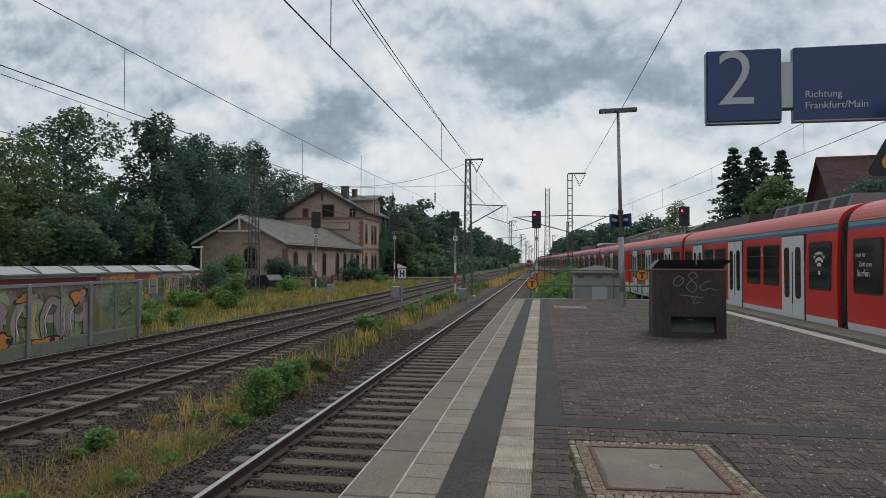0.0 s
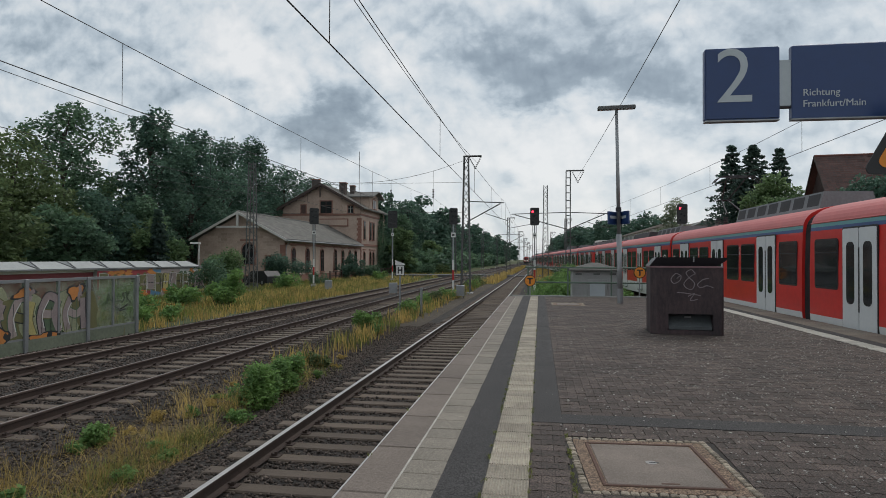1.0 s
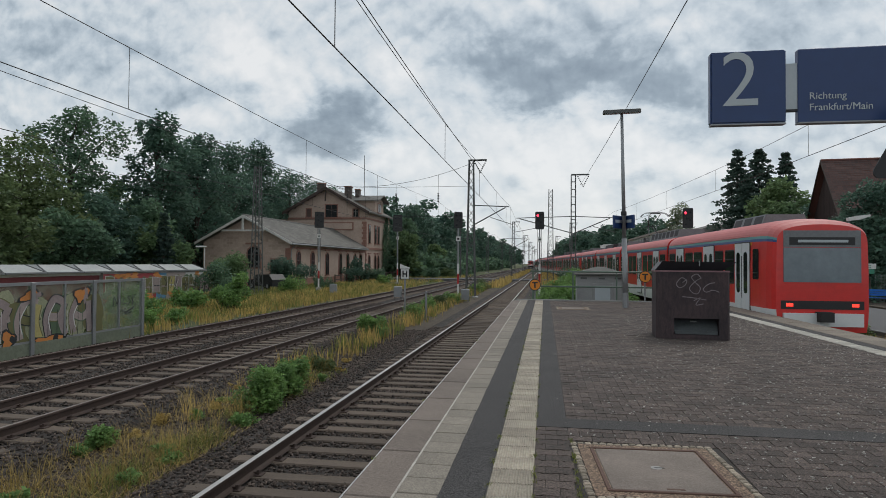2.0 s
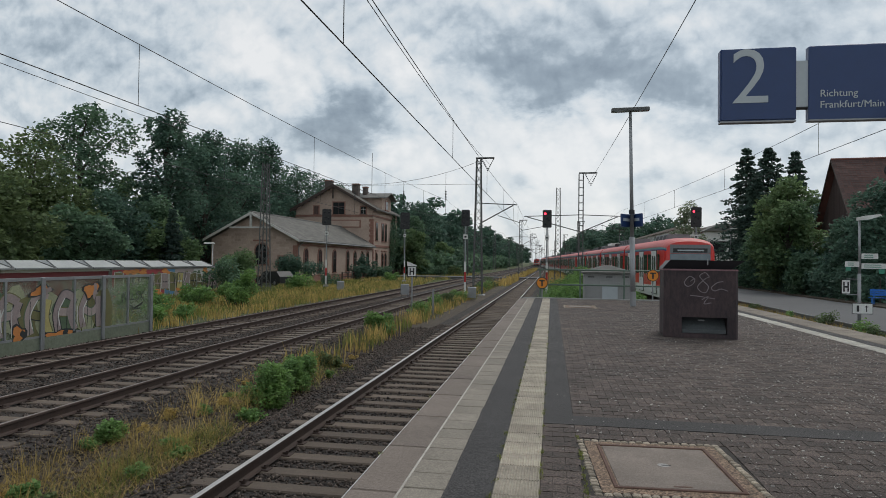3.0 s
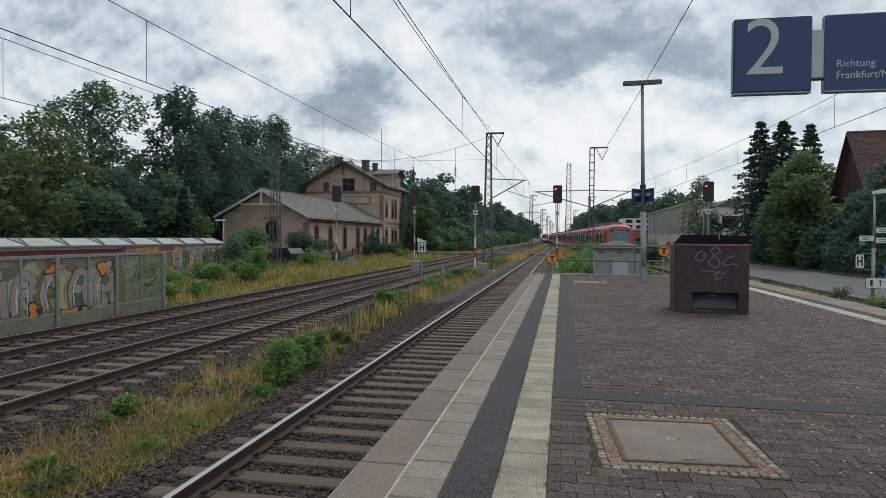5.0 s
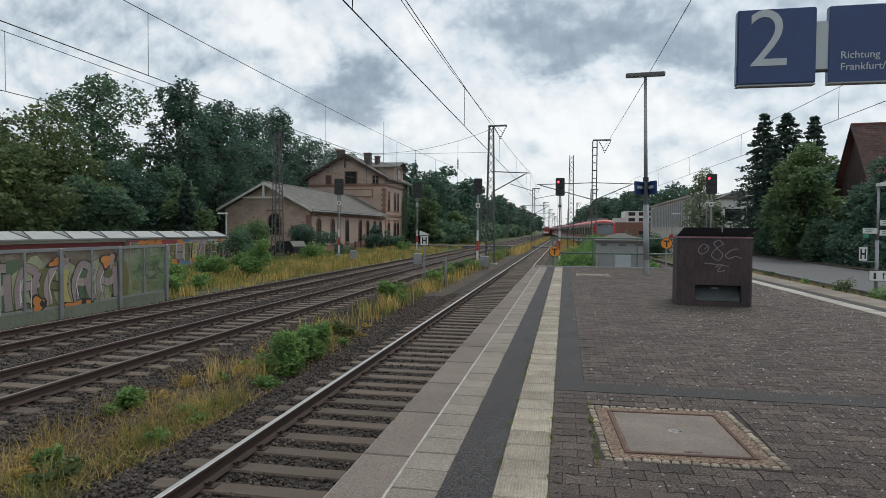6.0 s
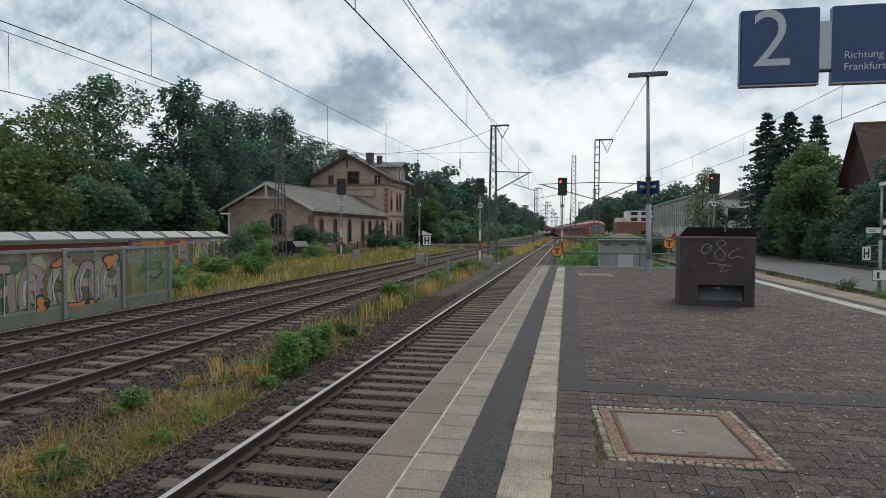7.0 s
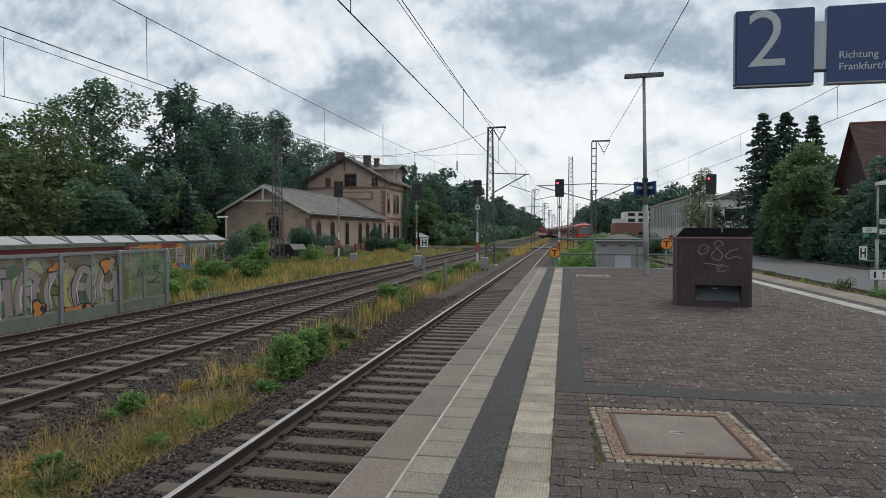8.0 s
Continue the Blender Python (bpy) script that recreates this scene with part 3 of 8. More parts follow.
def hatch(m, w, l, label, fine=True):
    """A concrete-filled manhole cover in a rusty steel frame, with a border of small setts."""
    h = thing("manhole_cover", m, label, "manhole cover")
    part("sett_bed", Form().box(-w / 2 - 0.02, w / 2 + 0.02, -l / 2 - 0.02, l / 2 + 0.02, -0.05, -0.0085), M["joint"], h, "dark sandy joints round the setts")
    part("mortar", Form().box(-w / 2 + 0.062, w / 2 - 0.062, -l / 2 + 0.062, l / 2 - 0.062, -0.05, -0.003), MX["pebble"], h, "washed pebble concrete surround")
    k = w / 2 - 0.15, l / 2 - 0.15
    fr = Form()
    for x0, x1, y0, y1 in ((-k[0], k[0], -k[1], -k[1] + 0.028), (-k[0], k[0], k[1] - 0.028, k[1]), (-k[0], -k[0] + 0.028, -k[1] + 0.028, k[1] - 0.028), (k[0] - 0.028, k[0], -k[1] + 0.028, k[1] - 0.028)):
        fr.box(x0, x1, y0, y1, -0.03, 0.006, c=0.004)
    part("steel_frame", fr, MX["rust_frame"], h, "rusty steel frame")
    part("lid", Form().box(-k[0] + 0.036, k[0] - 0.036, -k[1] + 0.036, k[1] - 0.036, -0.03, 0.002, c=0.006), MX["lid"], h, "pinkish-grey concrete lid")
    part("lifting_slot", Form().box(-0.035, 0.035, -0.008, 0.008, 0.0, 0.0045), M["black"], h, "dark lifting slot", m=pose(0.02, 0.02, 0))
    part("lifting_plate", Form().tube((0, 0, 0), (0, 0, 0.0035), 0.042, n=16), MX["plate"], h, m=pose(0.0, 0.02, 0))
    part("grip_recess", Form().box(-0.06, 0.06, -0.012, 0.012, -0.01, 0.0035), MX["rust_frame"], h, "rusty grip recess", m=pose(0.03, -k[1] + 0.075, 0))
    if fine:
        sett = Form().box(-0.027, 0.027, -0.026, 0.026, -0.05, 0.004, c=0.007).mesh("sett", MX["sett"])
        g = random.Random(2)
        n, q = int(w / 0.061), int(l / 0.061)

        def lay(x, y, turn):
            part("sett", sett, None, h, m=pose(x + g.uniform(-0.003, 0.003), y + g.uniform(-0.003, 0.003), g.uniform(-0.007, 0.002), g.uniform(-4, 4), g.uniform(-4, 4), turn + g.uniform(-9, 9)) @ Matrix.Diagonal((g.uniform(0.85, 1.08), g.uniform(0.85, 1.08), 1, 1)))
        for i in range(n):
            for s in (-1, 1):
                lay(-w / 2 + 0.03 + i * (w - 0.06) / (n - 1), s * (l / 2 - 0.03), 0)
        for i in range(1, q - 1):
            for s in (-1, 1):
                lay(s * (w / 2 - 0.03), -l / 2 + 0.03 + i * (l - 0.06) / (q - 1), 90)


MX = dict(
    pebble=mat("washed_pebble", (0.25, 0.17, 0.115), 0.9, dark=(0.10, 0.066, 0.048), scale=14, fine=70, amount=0.9, bump=0.8, bump_scale=60, speck=0.5, speck_scale=70),
    rust_frame=mat("rust_frame", (0.15, 0.085, 0.062), 0.85, 0.2, dark=(0.075, 0.042, 0.034), scale=8, fine=60, bump=0.4),
    lid=mat("lid_concrete", (0.235, 0.195, 0.165), 0.9, dark=(0.14, 0.113, 0.096), scale=2.2, fine=60, amount=0.8, bump=0.4, speck=0.25, speck_scale=150),
    plate=mat("lid_plate", (0.34, 0.33, 0.31), 0.6, 0.3, dark=(0.22, 0.21, 0.2), scale=12, fine=60, bump=0.1),
    sett=mat("granite_sett", (0.36, 0.30, 0.225), 0.85, dark=(0.17, 0.145, 0.115), scale=14, fine=80, rand=0.35, bump=0.5, speck=0.3),
    orange=mat("orange_sign", (0.75, 0.26, 0.02), 0.5, dark=(0.62, 0.21, 0.018), scale=3, fine=20, bump=0),
    green_rail=mat("green_paint", (0.12, 0.17, 0.13), 0.55, dark=(0.08, 0.115, 0.09), scale=3, fine=25, bump=0.1),
    lidgrey=mat("bin_lid", (0.024, 0.027, 0.032), 0.5, dark=(0.015, 0.017, 0.02), scale=2, fine=30, bump=0.05),
    pinkrim=mat("bin_rim", (0.30, 0.17, 0.18), 0.6, dark=(0.17, 0.09, 0.1), scale=4, fine=30, bump=0.1),
    scribble=mat("marker_scribble", (0.30, 0.26, 0.27), 0.8, dark=(0.09, 0.075, 0.08), scale=8, fine=60, bump=0),
    flap=mat("flap_steel", (0.10, 0.112, 0.115), 0.6, 0.2, dark=(0.05, 0.056, 0.06), scale=3, fine=30, bump=0.1),
    hutgrey=mat("hut_concrete", (0.34, 0.34, 0.335), 0.9, dark=(0.24, 0.24, 0.235), scale=1.4, fine=30, amount=0.5, bump=0.15),
    hutroof=mat("hut_roof", (0.15, 0.145, 0.135), 0.9, dark=(0.08, 0.078, 0.072), scale=2, fine=30, bump=0.3),
)
hatch(pose(0.815, 4.9, 0, 0, 0, 3), 1.16, 1.31, "square concrete manhole cover in a rusty frame edged with setts")
hatch(pose(0.93, 21.95, 0), 1.1, 1.3, "distant square manhole cover edged with pale setts", fine=True)
# ---------- plants ----------
def leaf_mat(name, base, dark, island=0.35, scale=0.35):
    """Thin leaves: diffuse with some light shining through; hue and value vary from leaf to leaf and from clump to clump."""
    mt = bpy.data.materials.new(name)
    mt.use_nodes = True
    nt = mt.node_tree
    N, L = nt.nodes, nt.links
    b = N["Principled BSDF"]
    co = N.new("ShaderNodeTexCoord")
    nz = N.new("ShaderNodeTexNoise")
    nz.inputs["Scale"].default_value, nz.inputs["Detail"].default_value = scale, 4
    L.new(co.outputs["Object"], nz.inputs["Vector"])
    mr = N.new("ShaderNodeMapRange")
    mr.inputs["From Min"].default_value, mr.inputs["From Max"].default_value = 0.36, 0.64
    L.new(nz.outputs["Fac"], mr.inputs["Value"])
    mx = N.new("ShaderNodeMixRGB")
    mx.inputs[1].default_value, mx.inputs[2].default_value = (*dark, 1), (*base, 1)
    L.new(mr.outputs[0], mx.inputs[0])
    geo = N.new("ShaderNodeNewGeometry")
    r = N.new("ShaderNodeMapRange")
    r.inputs["To Min"].default_value, r.inputs["To Max"].default_value = 1 - island, 1 + island
    L.new(geo.outputs["Random Per Island"], r.inputs["Value"])
    hs = N.new("ShaderNodeHueSaturation")
    L.new(r.outputs[0], hs.inputs["Value"])
    L.new(mx.outputs[0], hs.inputs["Color"])
    L.new(hs.outputs[0], b.inputs["Base Color"])
    b.inputs["Roughness"].default_value = 0.6
    b.inputs["Specular IOR Level"].default_value = 0.25
    t = N.new("ShaderNodeBsdfTranslucent")
    L.new(hs.outputs[0], t.inputs[0])
    ms = N.new("ShaderNodeMixShader")
    ms.inputs[0].default_value = 0.42
    L.new(b.outputs[0], ms.inputs[1])
    L.new(t.outputs[0], ms.inputs[2])
    L.new(ms.outputs[0], N["Material Output"].inputs[0])
    return mt


MP = dict(
    # oak and dark greens lifted and blued: haze put into the leaf colour
    oak=leaf_mat("leaf_oak", (0.145, 0.235, 0.135), (0.085, 0.15, 0.10)),
    dark=leaf_mat("leaf_dark", (0.118, 0.20, 0.138), (0.068, 0.128, 0.10)),
    lime=leaf_mat("leaf_lime", (0.205, 0.29, 0.13), (0.11, 0.18, 0.09)),
    yellow=leaf_mat("leaf_yellow_green", (0.165, 0.215, 0.09), (0.095, 0.14, 0.067)),
    weed=leaf_mat("leaf_weed", (0.225, 0.36, 0.11), (0.13, 0.235, 0.08), scale=1.2),
    fir=leaf_mat("needle_fir", (0.088, 0.138, 0.108), (0.048, 0.08, 0.068)),
    birch=leaf_mat("leaf_birch", (0.25, 0.29, 0.18), (0.15, 0.185, 0.115)),
    straw=leaf_mat("grass_straw", (0.58, 0.42, 0.15), (0.34, 0.25, 0.085), scale=0.5),
    grass=leaf_mat("grass_green", (0.235, 0.255, 0.068), (0.13, 0.15, 0.045), scale=0.8),
    bark=mat("bark", (0.10, 0.085, 0.07), 0.95, dark=(0.045, 0.038, 0.032), scale=3, fine=20, bump=0.6, stretch=(1, 1, 0.3)),
)


def quick_mesh(name, verts, counts, loops, material):
    """A mesh straight from arrays: vertices, corners per face, corner indices."""
    me = bpy.data.meshes.new(name)
    me.vertices.add(len(verts))
    me.vertices.foreach_set("co", verts.astype(np.float32).ravel())
    me.loops.add(len(loops))
    me.loops.foreach_set("vertex_index", loops.astype(np.int32))
    me.polygons.add(len(counts))
    starts = np.concatenate([[0], np.cumsum(counts)[:-1]])
    me.polygons.foreach_set("loop_start", starts.astype(np.int32))
    me.update(calc_edges=True)
    me.materials.append(material)
    return me


def leaf_cloud(name, centres, size, material, seed, up=0.3):
    """A bent diamond leaf at each centre, turned at random."""
    g = np.random.default_rng(seed)
    n = len(centres)
    a = g.normal(size=(n, 3))
    a[:, 2] *= 0.45
    a /= np.linalg.norm(a, axis=1, keepdims=True)
    b = g.normal(size=(n, 3))
    b[:, 2] *= 0.55
    b -= (b * a).sum(1, keepdims=True) * a
    b /= np.linalg.norm(b, axis=1, keepdims=True)
    s = size * g.uniform(0.6, 1.35, size=(n, 1))
    c = np.cross(a, b)
    v = np.stack([centres - a * s, centres + b * s * 0.62 + c * s * 0.12, centres + a * s, centres - b * s * 0.62 + c * s * 0.12], 1).reshape(-1, 3)
    loops = np.arange(4 * n)
    return quick_mesh(name, v, np.full(n, 4), loops, material)


def lobes_of(h, r, base, seed, count, flat=1.0):
    """Round masses that make up a crown: centre and radius each."""
    g = np.random.default_rng(seed)
    out = []
    for i in range(count):
        u = (i + 0.5) / count
        z = base + (h - base) * (0.12 + 0.78 * u)
        k = math.sin(math.pi * min(1.0, 0.2 + 0.72 * u)) ** 0.8
        ang = i * 2.4 + g.uniform(-0.5, 0.5)
        d = r * k * g.uniform(0.25, 0.78)
        rad = r * g.uniform(0.3, 0.5) * (0.75 + 0.25 * k)
        out.append((np.array([d * math.cos(ang), d * math.sin(ang), z]), rad))
    return out


def crown_points(lobes, n, seed, shell=0.55, squash=0.8):
    g = np.random.default_rng(seed)
    w = np.array([rad ** 2 for _, rad in lobes])
    pick = g.choice(len(lobes), n, p=w / w.sum())
    d = g.normal(size=(n, 3))
    d /= np.linalg.norm(d, axis=1, keepdims=True)
    # small clumps break up each mass
    bump = 1 + 0.22 * np.sin(d[:, 0] * 9 + pick * 1.7) * np.sin(d[:, 1] * 8 + pick) + 0.15 * np.sin(d[:, 2] * 13 + pick * 2.1)
    rad = np.array([lobes[i][1] for i in pick]) * (g.uniform(0, 1, n) ** (1 / 3) * (1 - shell) + shell * g.uniform(0.75, 1.12, n)) * bump
    c = np.array([lobes[i][0] for i in pick])
    p = c + d * rad[:, None] * np.array([1, 1, squash])
    return p


def tree(m, h, r, seed, leaf, label, base=0.25, count=11, n=9000, size=0.24, name="tree", trunk=None):
    t = thing(name, m, label, "tree")
    lobes = lobes_of(h, r, h * base, seed, count)
    fm = Form()
    tr = trunk or h * 0.022
    g = random.Random(seed)
    top = Vector((g.uniform(-0.3, 0.3), g.uniform(-0.3, 0.3), h * 0.8))
    prev, k = Vector((0, 0, -0.2)), 6
    for i in range(k):
        u = (i + 1) / k
        nxt = Vector((top.x * u + g.uniform(-0.15, 0.15), top.y * u + g.uniform(-0.15, 0.15), top.z * u))
        fm.tube(prev, nxt, tr * (1 - 0.8 * i / k), tr * (1 - 0.8 * (i + 1) / k), 7)
        prev = nxt
    for c, rad in lobes:
        z = max(h * base * 0.6, c[2] - rad - h * 0.08)
        u = min(z / top.z, 0.95)
        a = Vector((top.x * u, top.y * u, z))
        fm.tube(a, Vector(c), tr * 0.42 * (1 - 0.6 * u) + 0.02, 0.03, 5)
    part("trunk", fm, MP["bark"], t, "dark furrowed trunk and limbs")
    pts = crown_points(lobes, n, seed)
    pts = pts[pts[:, 2] > 0.15]
    part("crown", leaf_cloud("crown", pts, size, MP[leaf], seed), None, t)
    return t


def conifer(m, h, r, seed, label, n=9000, size=0.2):
    t = thing("fir_tree", m, label, "tree")
    part("trunk", Form().tube((0, 0, -0.2), (0, 0, h * 0.97), h * 0.018, 0.03, 7), MP["bark"], t)
    g = np.random.default_rng(seed)
    tiers = int(h / 0.36)
    pts = []
    per = n // (tiers * 7)
    for i in range(tiers):
        u = i / tiers
        z0 = h * (0.04 + 0.945 * u) + g.uniform(-0.12, 0.12)
        L = r * (1 - u) ** 0.7 * g.uniform(0.75, 1.1) + 0.12
        nb = 7 if u < 0.8 else 5
        for k in range(nb):
            a = k * 2 * math.pi / nb + i * 0.7 + g.uniform(-0.25, 0.25)
            l = L * g.uniform(0.7, 1.15)
            s = g.uniform(0.1, 1, per) ** 0.7
            z = z0 - g.uniform(0.2, 0.5) * l * s ** 1.3 + 0.15 * l * s ** 3
            w = g.normal(0, 0.10 + 0.13 * l * (1 - s) * 0.6, per)
            x = np.cos(a) * l * s - np.sin(a) * w
            y = np.sin(a) * l * s + np.cos(a) * w
            pts.append(np.stack([x, y, z + g.normal(0, 0.07, per)], 1))
    part("crown", leaf_cloud("crown", np.concatenate(pts), size, MP["fir"], seed), None, t)
    return t


def bush(m, h, r, seed, leaf, label, n=1800, size=0.06, name="bush", squash=1.0):
    b = thing(name, m, label, "bush")
    g = random.Random(seed)
    lobes = []
    st = Form()
    for i in range(9):
        a, d = g.uniform(0, 6.28), r * g.uniform(0.1, 0.75)
        z = h * g.uniform(0.25, 0.8)
        c = np.array([d * math.cos(a), d * math.sin(a), z])
        lobes.append((c, min(r, h) * g.uniform(0.28, 0.45)))
        st.tube((c[0] * 0.2, c[1] * 0.2, -0.1), Vector(c), 0.02 + h * 0.006, 0.008, 5)
    tagged(part("stem", st, MP["bark"], b), kind="stuff")
    pts = crown_points(lobes, n, seed, 0.4, 1.0)
    pts = pts[pts[:, 2] > 0.01]
    part("foliage", leaf_cloud("foliage", pts, size, MP[leaf], seed), None, b)
    return b


def blades(name, xy, z, height, width, material, seed, label, lean=0.45):
    """Bent grass blades, each of a quad and a tip."""
    g = np.random.default_rng(seed)
    n = len(xy)
    h = height * g.uniform(0.45, 1.25, n)
    a = g.uniform(0, 2 * np.pi, n)
    w = width * g.uniform(0.6, 1.3, n)
    side = np.stack([-np.sin(a), np.cos(a), np.zeros(n)], 1) * (w / 2)[:, None]
    d = np.stack([np.cos(a), np.sin(a), np.zeros(n)], 1)
    bend = (lean * h * g.uniform(0.2, 1.2, n))[:, None]
    p0 = np.stack([xy[:, 0], xy[:, 1], z], 1)
    p1 = p0 + d * bend * 0.35 + np.array([0, 0, 1]) * (h * 0.6)[:, None]
    p2 = p0 + d * bend + np.array([0, 0, 1]) * h[:, None]
    v = np.stack([p0 - side, p0 + side, p1 + side * 0.8, p1 - side * 0.8, p2], 1).reshape(-1, 3)
    o = np.arange(n)[:, None] * 5
    loops = np.concatenate([o + np.array([0, 1, 2, 3]), o + np.array([3, 2, 4])], 1).ravel()
    counts = np.tile([4, 3], n)
    ob = new(name, quick_mesh(name, v, counts, loops, material))
    return tagged(ob, label, kind="stuff")


def tuft_points(n_tufts, per, spread, region, seed):
    """Points gathered in tufts inside a region: region(g, n) gives n tuft centres."""
    g = np.random.default_rng(seed)
    c = region(g, n_tufts)
    k = np.repeat(c, per, axis=0)
    return k + g.normal(0, spread, k.shape)


# verge between the platform track and the main line
def strip(y0, y1, x0, x1, power=1.0):
    def f_(g, n):
        y = y0 + (y1 - y0) * g.uniform(0, 1, n) ** power
        return np.stack([g.uniform(x0, x1, n) - 0.012 * y, y], 1)
    return f_


f = Form().prism([(-6.75, -1.42), (-4.75, -1.42), (-4.9, -1.29), (-6.55, -1.27)], "y", -6, 70)
solo("verge_soil", f, M["soil"], "stony brown soil of the verge between the tracks", kind="structure")
P = tuft_points(50, 24, 0.09, strip(5.3, 16, -6.5, -5.0, 1.0), 1)
blades("straw_grass", P, np.full(len(P), -1.3), 0.5, 0.0055, MP["straw"], 1, "dry straw-coloured grass between the tracks", 0.8)
P = tuft_points(110, 14, 0.2, strip(4.5, 15, -6.5, -5.0, 1.1), 12)
blades("lying_straw", P, np.full(len(P), -1.29), 0.2, 0.0055, MP["straw"], 12, "bent and fallen straw stems in the stony verge", 3.2)
P = np.concatenate([tuft_points(60, 30, 0.16, lambda g, n: np.stack([g.normal(-5.25, 0.22, n), g.uniform(5.2, 9.2, n)], 1), 2), tuft_points(50, 22, 0.16, lambda g, n: np.stack([g.normal(-5.45, 0.25, n), g.uniform(8.5, 15.5, n)], 1), 21)])
blades("green_grass", P, np.full(len(P), -1.3), 0.2, 0.008, MP["grass"], 2, "yellowish green grass between the tracks", 1.1)
P = np.concatenate([tuft_points(34, 40, 0.2, lambda g, n: np.stack([g.normal(-5.1, 0.18, n), g.uniform(5.6, 9.5, n)], 1), 22), tuft_points(44, 30, 0.24, lambda g, n: np.stack([g.uniform(-6.6, -5.2, n), g.uniform(5.2, 9.0, n)], 1), 23)])
blades("straw_mat", P, np.full(len(P), -1.3), 0.17, 0.007, MP["straw"], 22, "matted golden straw beside the platform track", 2.4)
P = tuft_points(190, 14, 0.16, strip(15, 75, -6.4, -5.3), 3)
blades("straw_grass", P, np.full(len(P), -1.3), 0.6, 0.022, MP["straw"], 3, "dry straw-coloured grass further along the tracks")
P = tuft_points(200, 14, 0.16, strip(15, 75, -6.4, -5.3), 4)
blades("green_grass", P, np.full(len(P), -1.3), 0.5, 0.024, MP["grass"], 4, "green grass further along the tracks")
g_ = random.Random(8)
for i, (x, y, h, r, leaf, n) in enumerate(((-5.3, 11.2, 0.85, 0.6, "weed", 4600), (-5.35, 12.4, 0.85, 0.5, "weed", 3400), (-5.7, 13.7, 0.65, 0.5, "weed", 2200), (-5.7, 15.6, 0.35, 0.45, "yellow", 1500),
                                    (-6.3, 22.6, 0.85, 0.6, "weed", 2000), (-6.4, 24.2, 0.7, 0.5, "weed", 1500), (-6.3, 30.5, 0.8, 0.7, "weed", 1500), (-6.4, 34.0, 0.9, 0.8, "weed", 1700),
                                    (-6.4, 38.0, 0.9, 0.7, "yellow", 1400), (-6.3, 43.0, 0.9, 0.7, "weed", 1400), (-6.2, 57.0, 1.1, 0.9, "weed", 1400), (-6.2, 66.0, 1.1, 0.9, "yellow", 1200),
                                    (-6.55, 8.4, 0.34, 0.33, "weed", 1300), (-5.2, 8.1, 0.16, 0.26, "weed", 800), (-5.75, 6.2, 0.3, 0.2, "weed", 700), (-5.4, 5.9, 0.2, 0.34, "yellow", 1000), (-5.1, 10.2, 0.22, 0.3, "weed", 700))):
    bush(pose(x, y, -1.3, 0, 0, i * 37), h, r, 40 + i, leaf, "leafy green weed bush growing in the ballast verge", int(n * (1.25 if y < 15 else 1.2)), 0.03 if y < 15 else 0.048, name="weed_bush")

for i in range(20):
    y = 4.6 + 13 * (i / 20) + g_.uniform(-0.3, 0.3)
    bush(pose(g_.uniform(-6.5, -4.85) - 0.012 * y, y, -1.3, 0, 0, i * 33), g_.uniform(0.1, 0.24), g_.uniform(0.12, 0.28), 400 + i, g_.choice(["weed", "weed", "yellow", "straw"]), "low sprawling weed in the stony verge", 420, 0.022, name="weed")

# verge beyond the outer track
def verge(y0, y1, xa, xb):
    def f_(g, n):
        y = g.uniform(y0, y1, n)
        return np.stack([g.uniform(xa, xb, n), y], 1)
    return f_


P = np.concatenate([tuft_points(850, 14, 0.22, verge(20, 75, -22, -14.9), 5), tuft_points(500, 14, 0.25, verge(55, 130, -27, -15.2), 15)])
blades("straw_grass", P, np.full(len(P), -1.32), 0.42, 0.028, MP["straw"], 5, "tall dry grass on the verge before the station")
P = np.concatenate([tuft_points(1500, 14, 0.25, verge(18, 75, -26.5, -15.2), 6), tuft_points(500, 14, 0.25, verge(60, 140, -27, -15.2), 16)])
blades("green_grass", P, np.full(len(P), -1.32), 0.4, 0.032, MP["grass"], 6, "tall green grass on the verge before the station")
P = tuft_points(700, 14, 0.25, verge(6, 22, -26, -14.9), 7)
blades("green_grass", P, np.full(len(P), -1.32), 0.75, 0.03, MP["grass"], 7, "tall weeds behind the noise screen")
# right of the departing train's track, and past the platform's end
P = tuft_points(520, 14, 0.16, verge(8, 60, 10.3, 12.0), 8)
blades("straw_grass", P, np.full(len(P), -1.3), 0.4, 0.02, MP["straw"], 8, "dry grass between the track and the road")
P = tuft_points(700, 16, 0.2, lambda g, n: np.stack([g.uniform(-0.6, 5.2, n), g.uniform(27.2, 60, n)], 1), 9)
blades("green_grass", P, np.full(len(P), -1.32), 0.7, 0.03, MP["weed"], 9, "rank green weeds past the platform's end")
P = tuft_points(900, 14, 0.3, lambda g, n: np.stack([g.uniform(-5.0, 3.0, n) - 1.2, g.uniform(70, 230, n)], 1), 10)
P = P[(np.abs(P[:, 0] + 2.86) > 1.9)]
blades("straw_grass", P, np.full(len(P), -1.32), 0.8, 0.08, MP["straw"], 10, "far dry grass along the line")
# ---------- trees and shrubs, in their places ----------
def at(deg, dist):
    """A place on the ground by bearing from the line of the tracks (degrees to the right) and distance."""
    return dist * math.sin(radians(deg)), dist * math.cos(radians(deg))


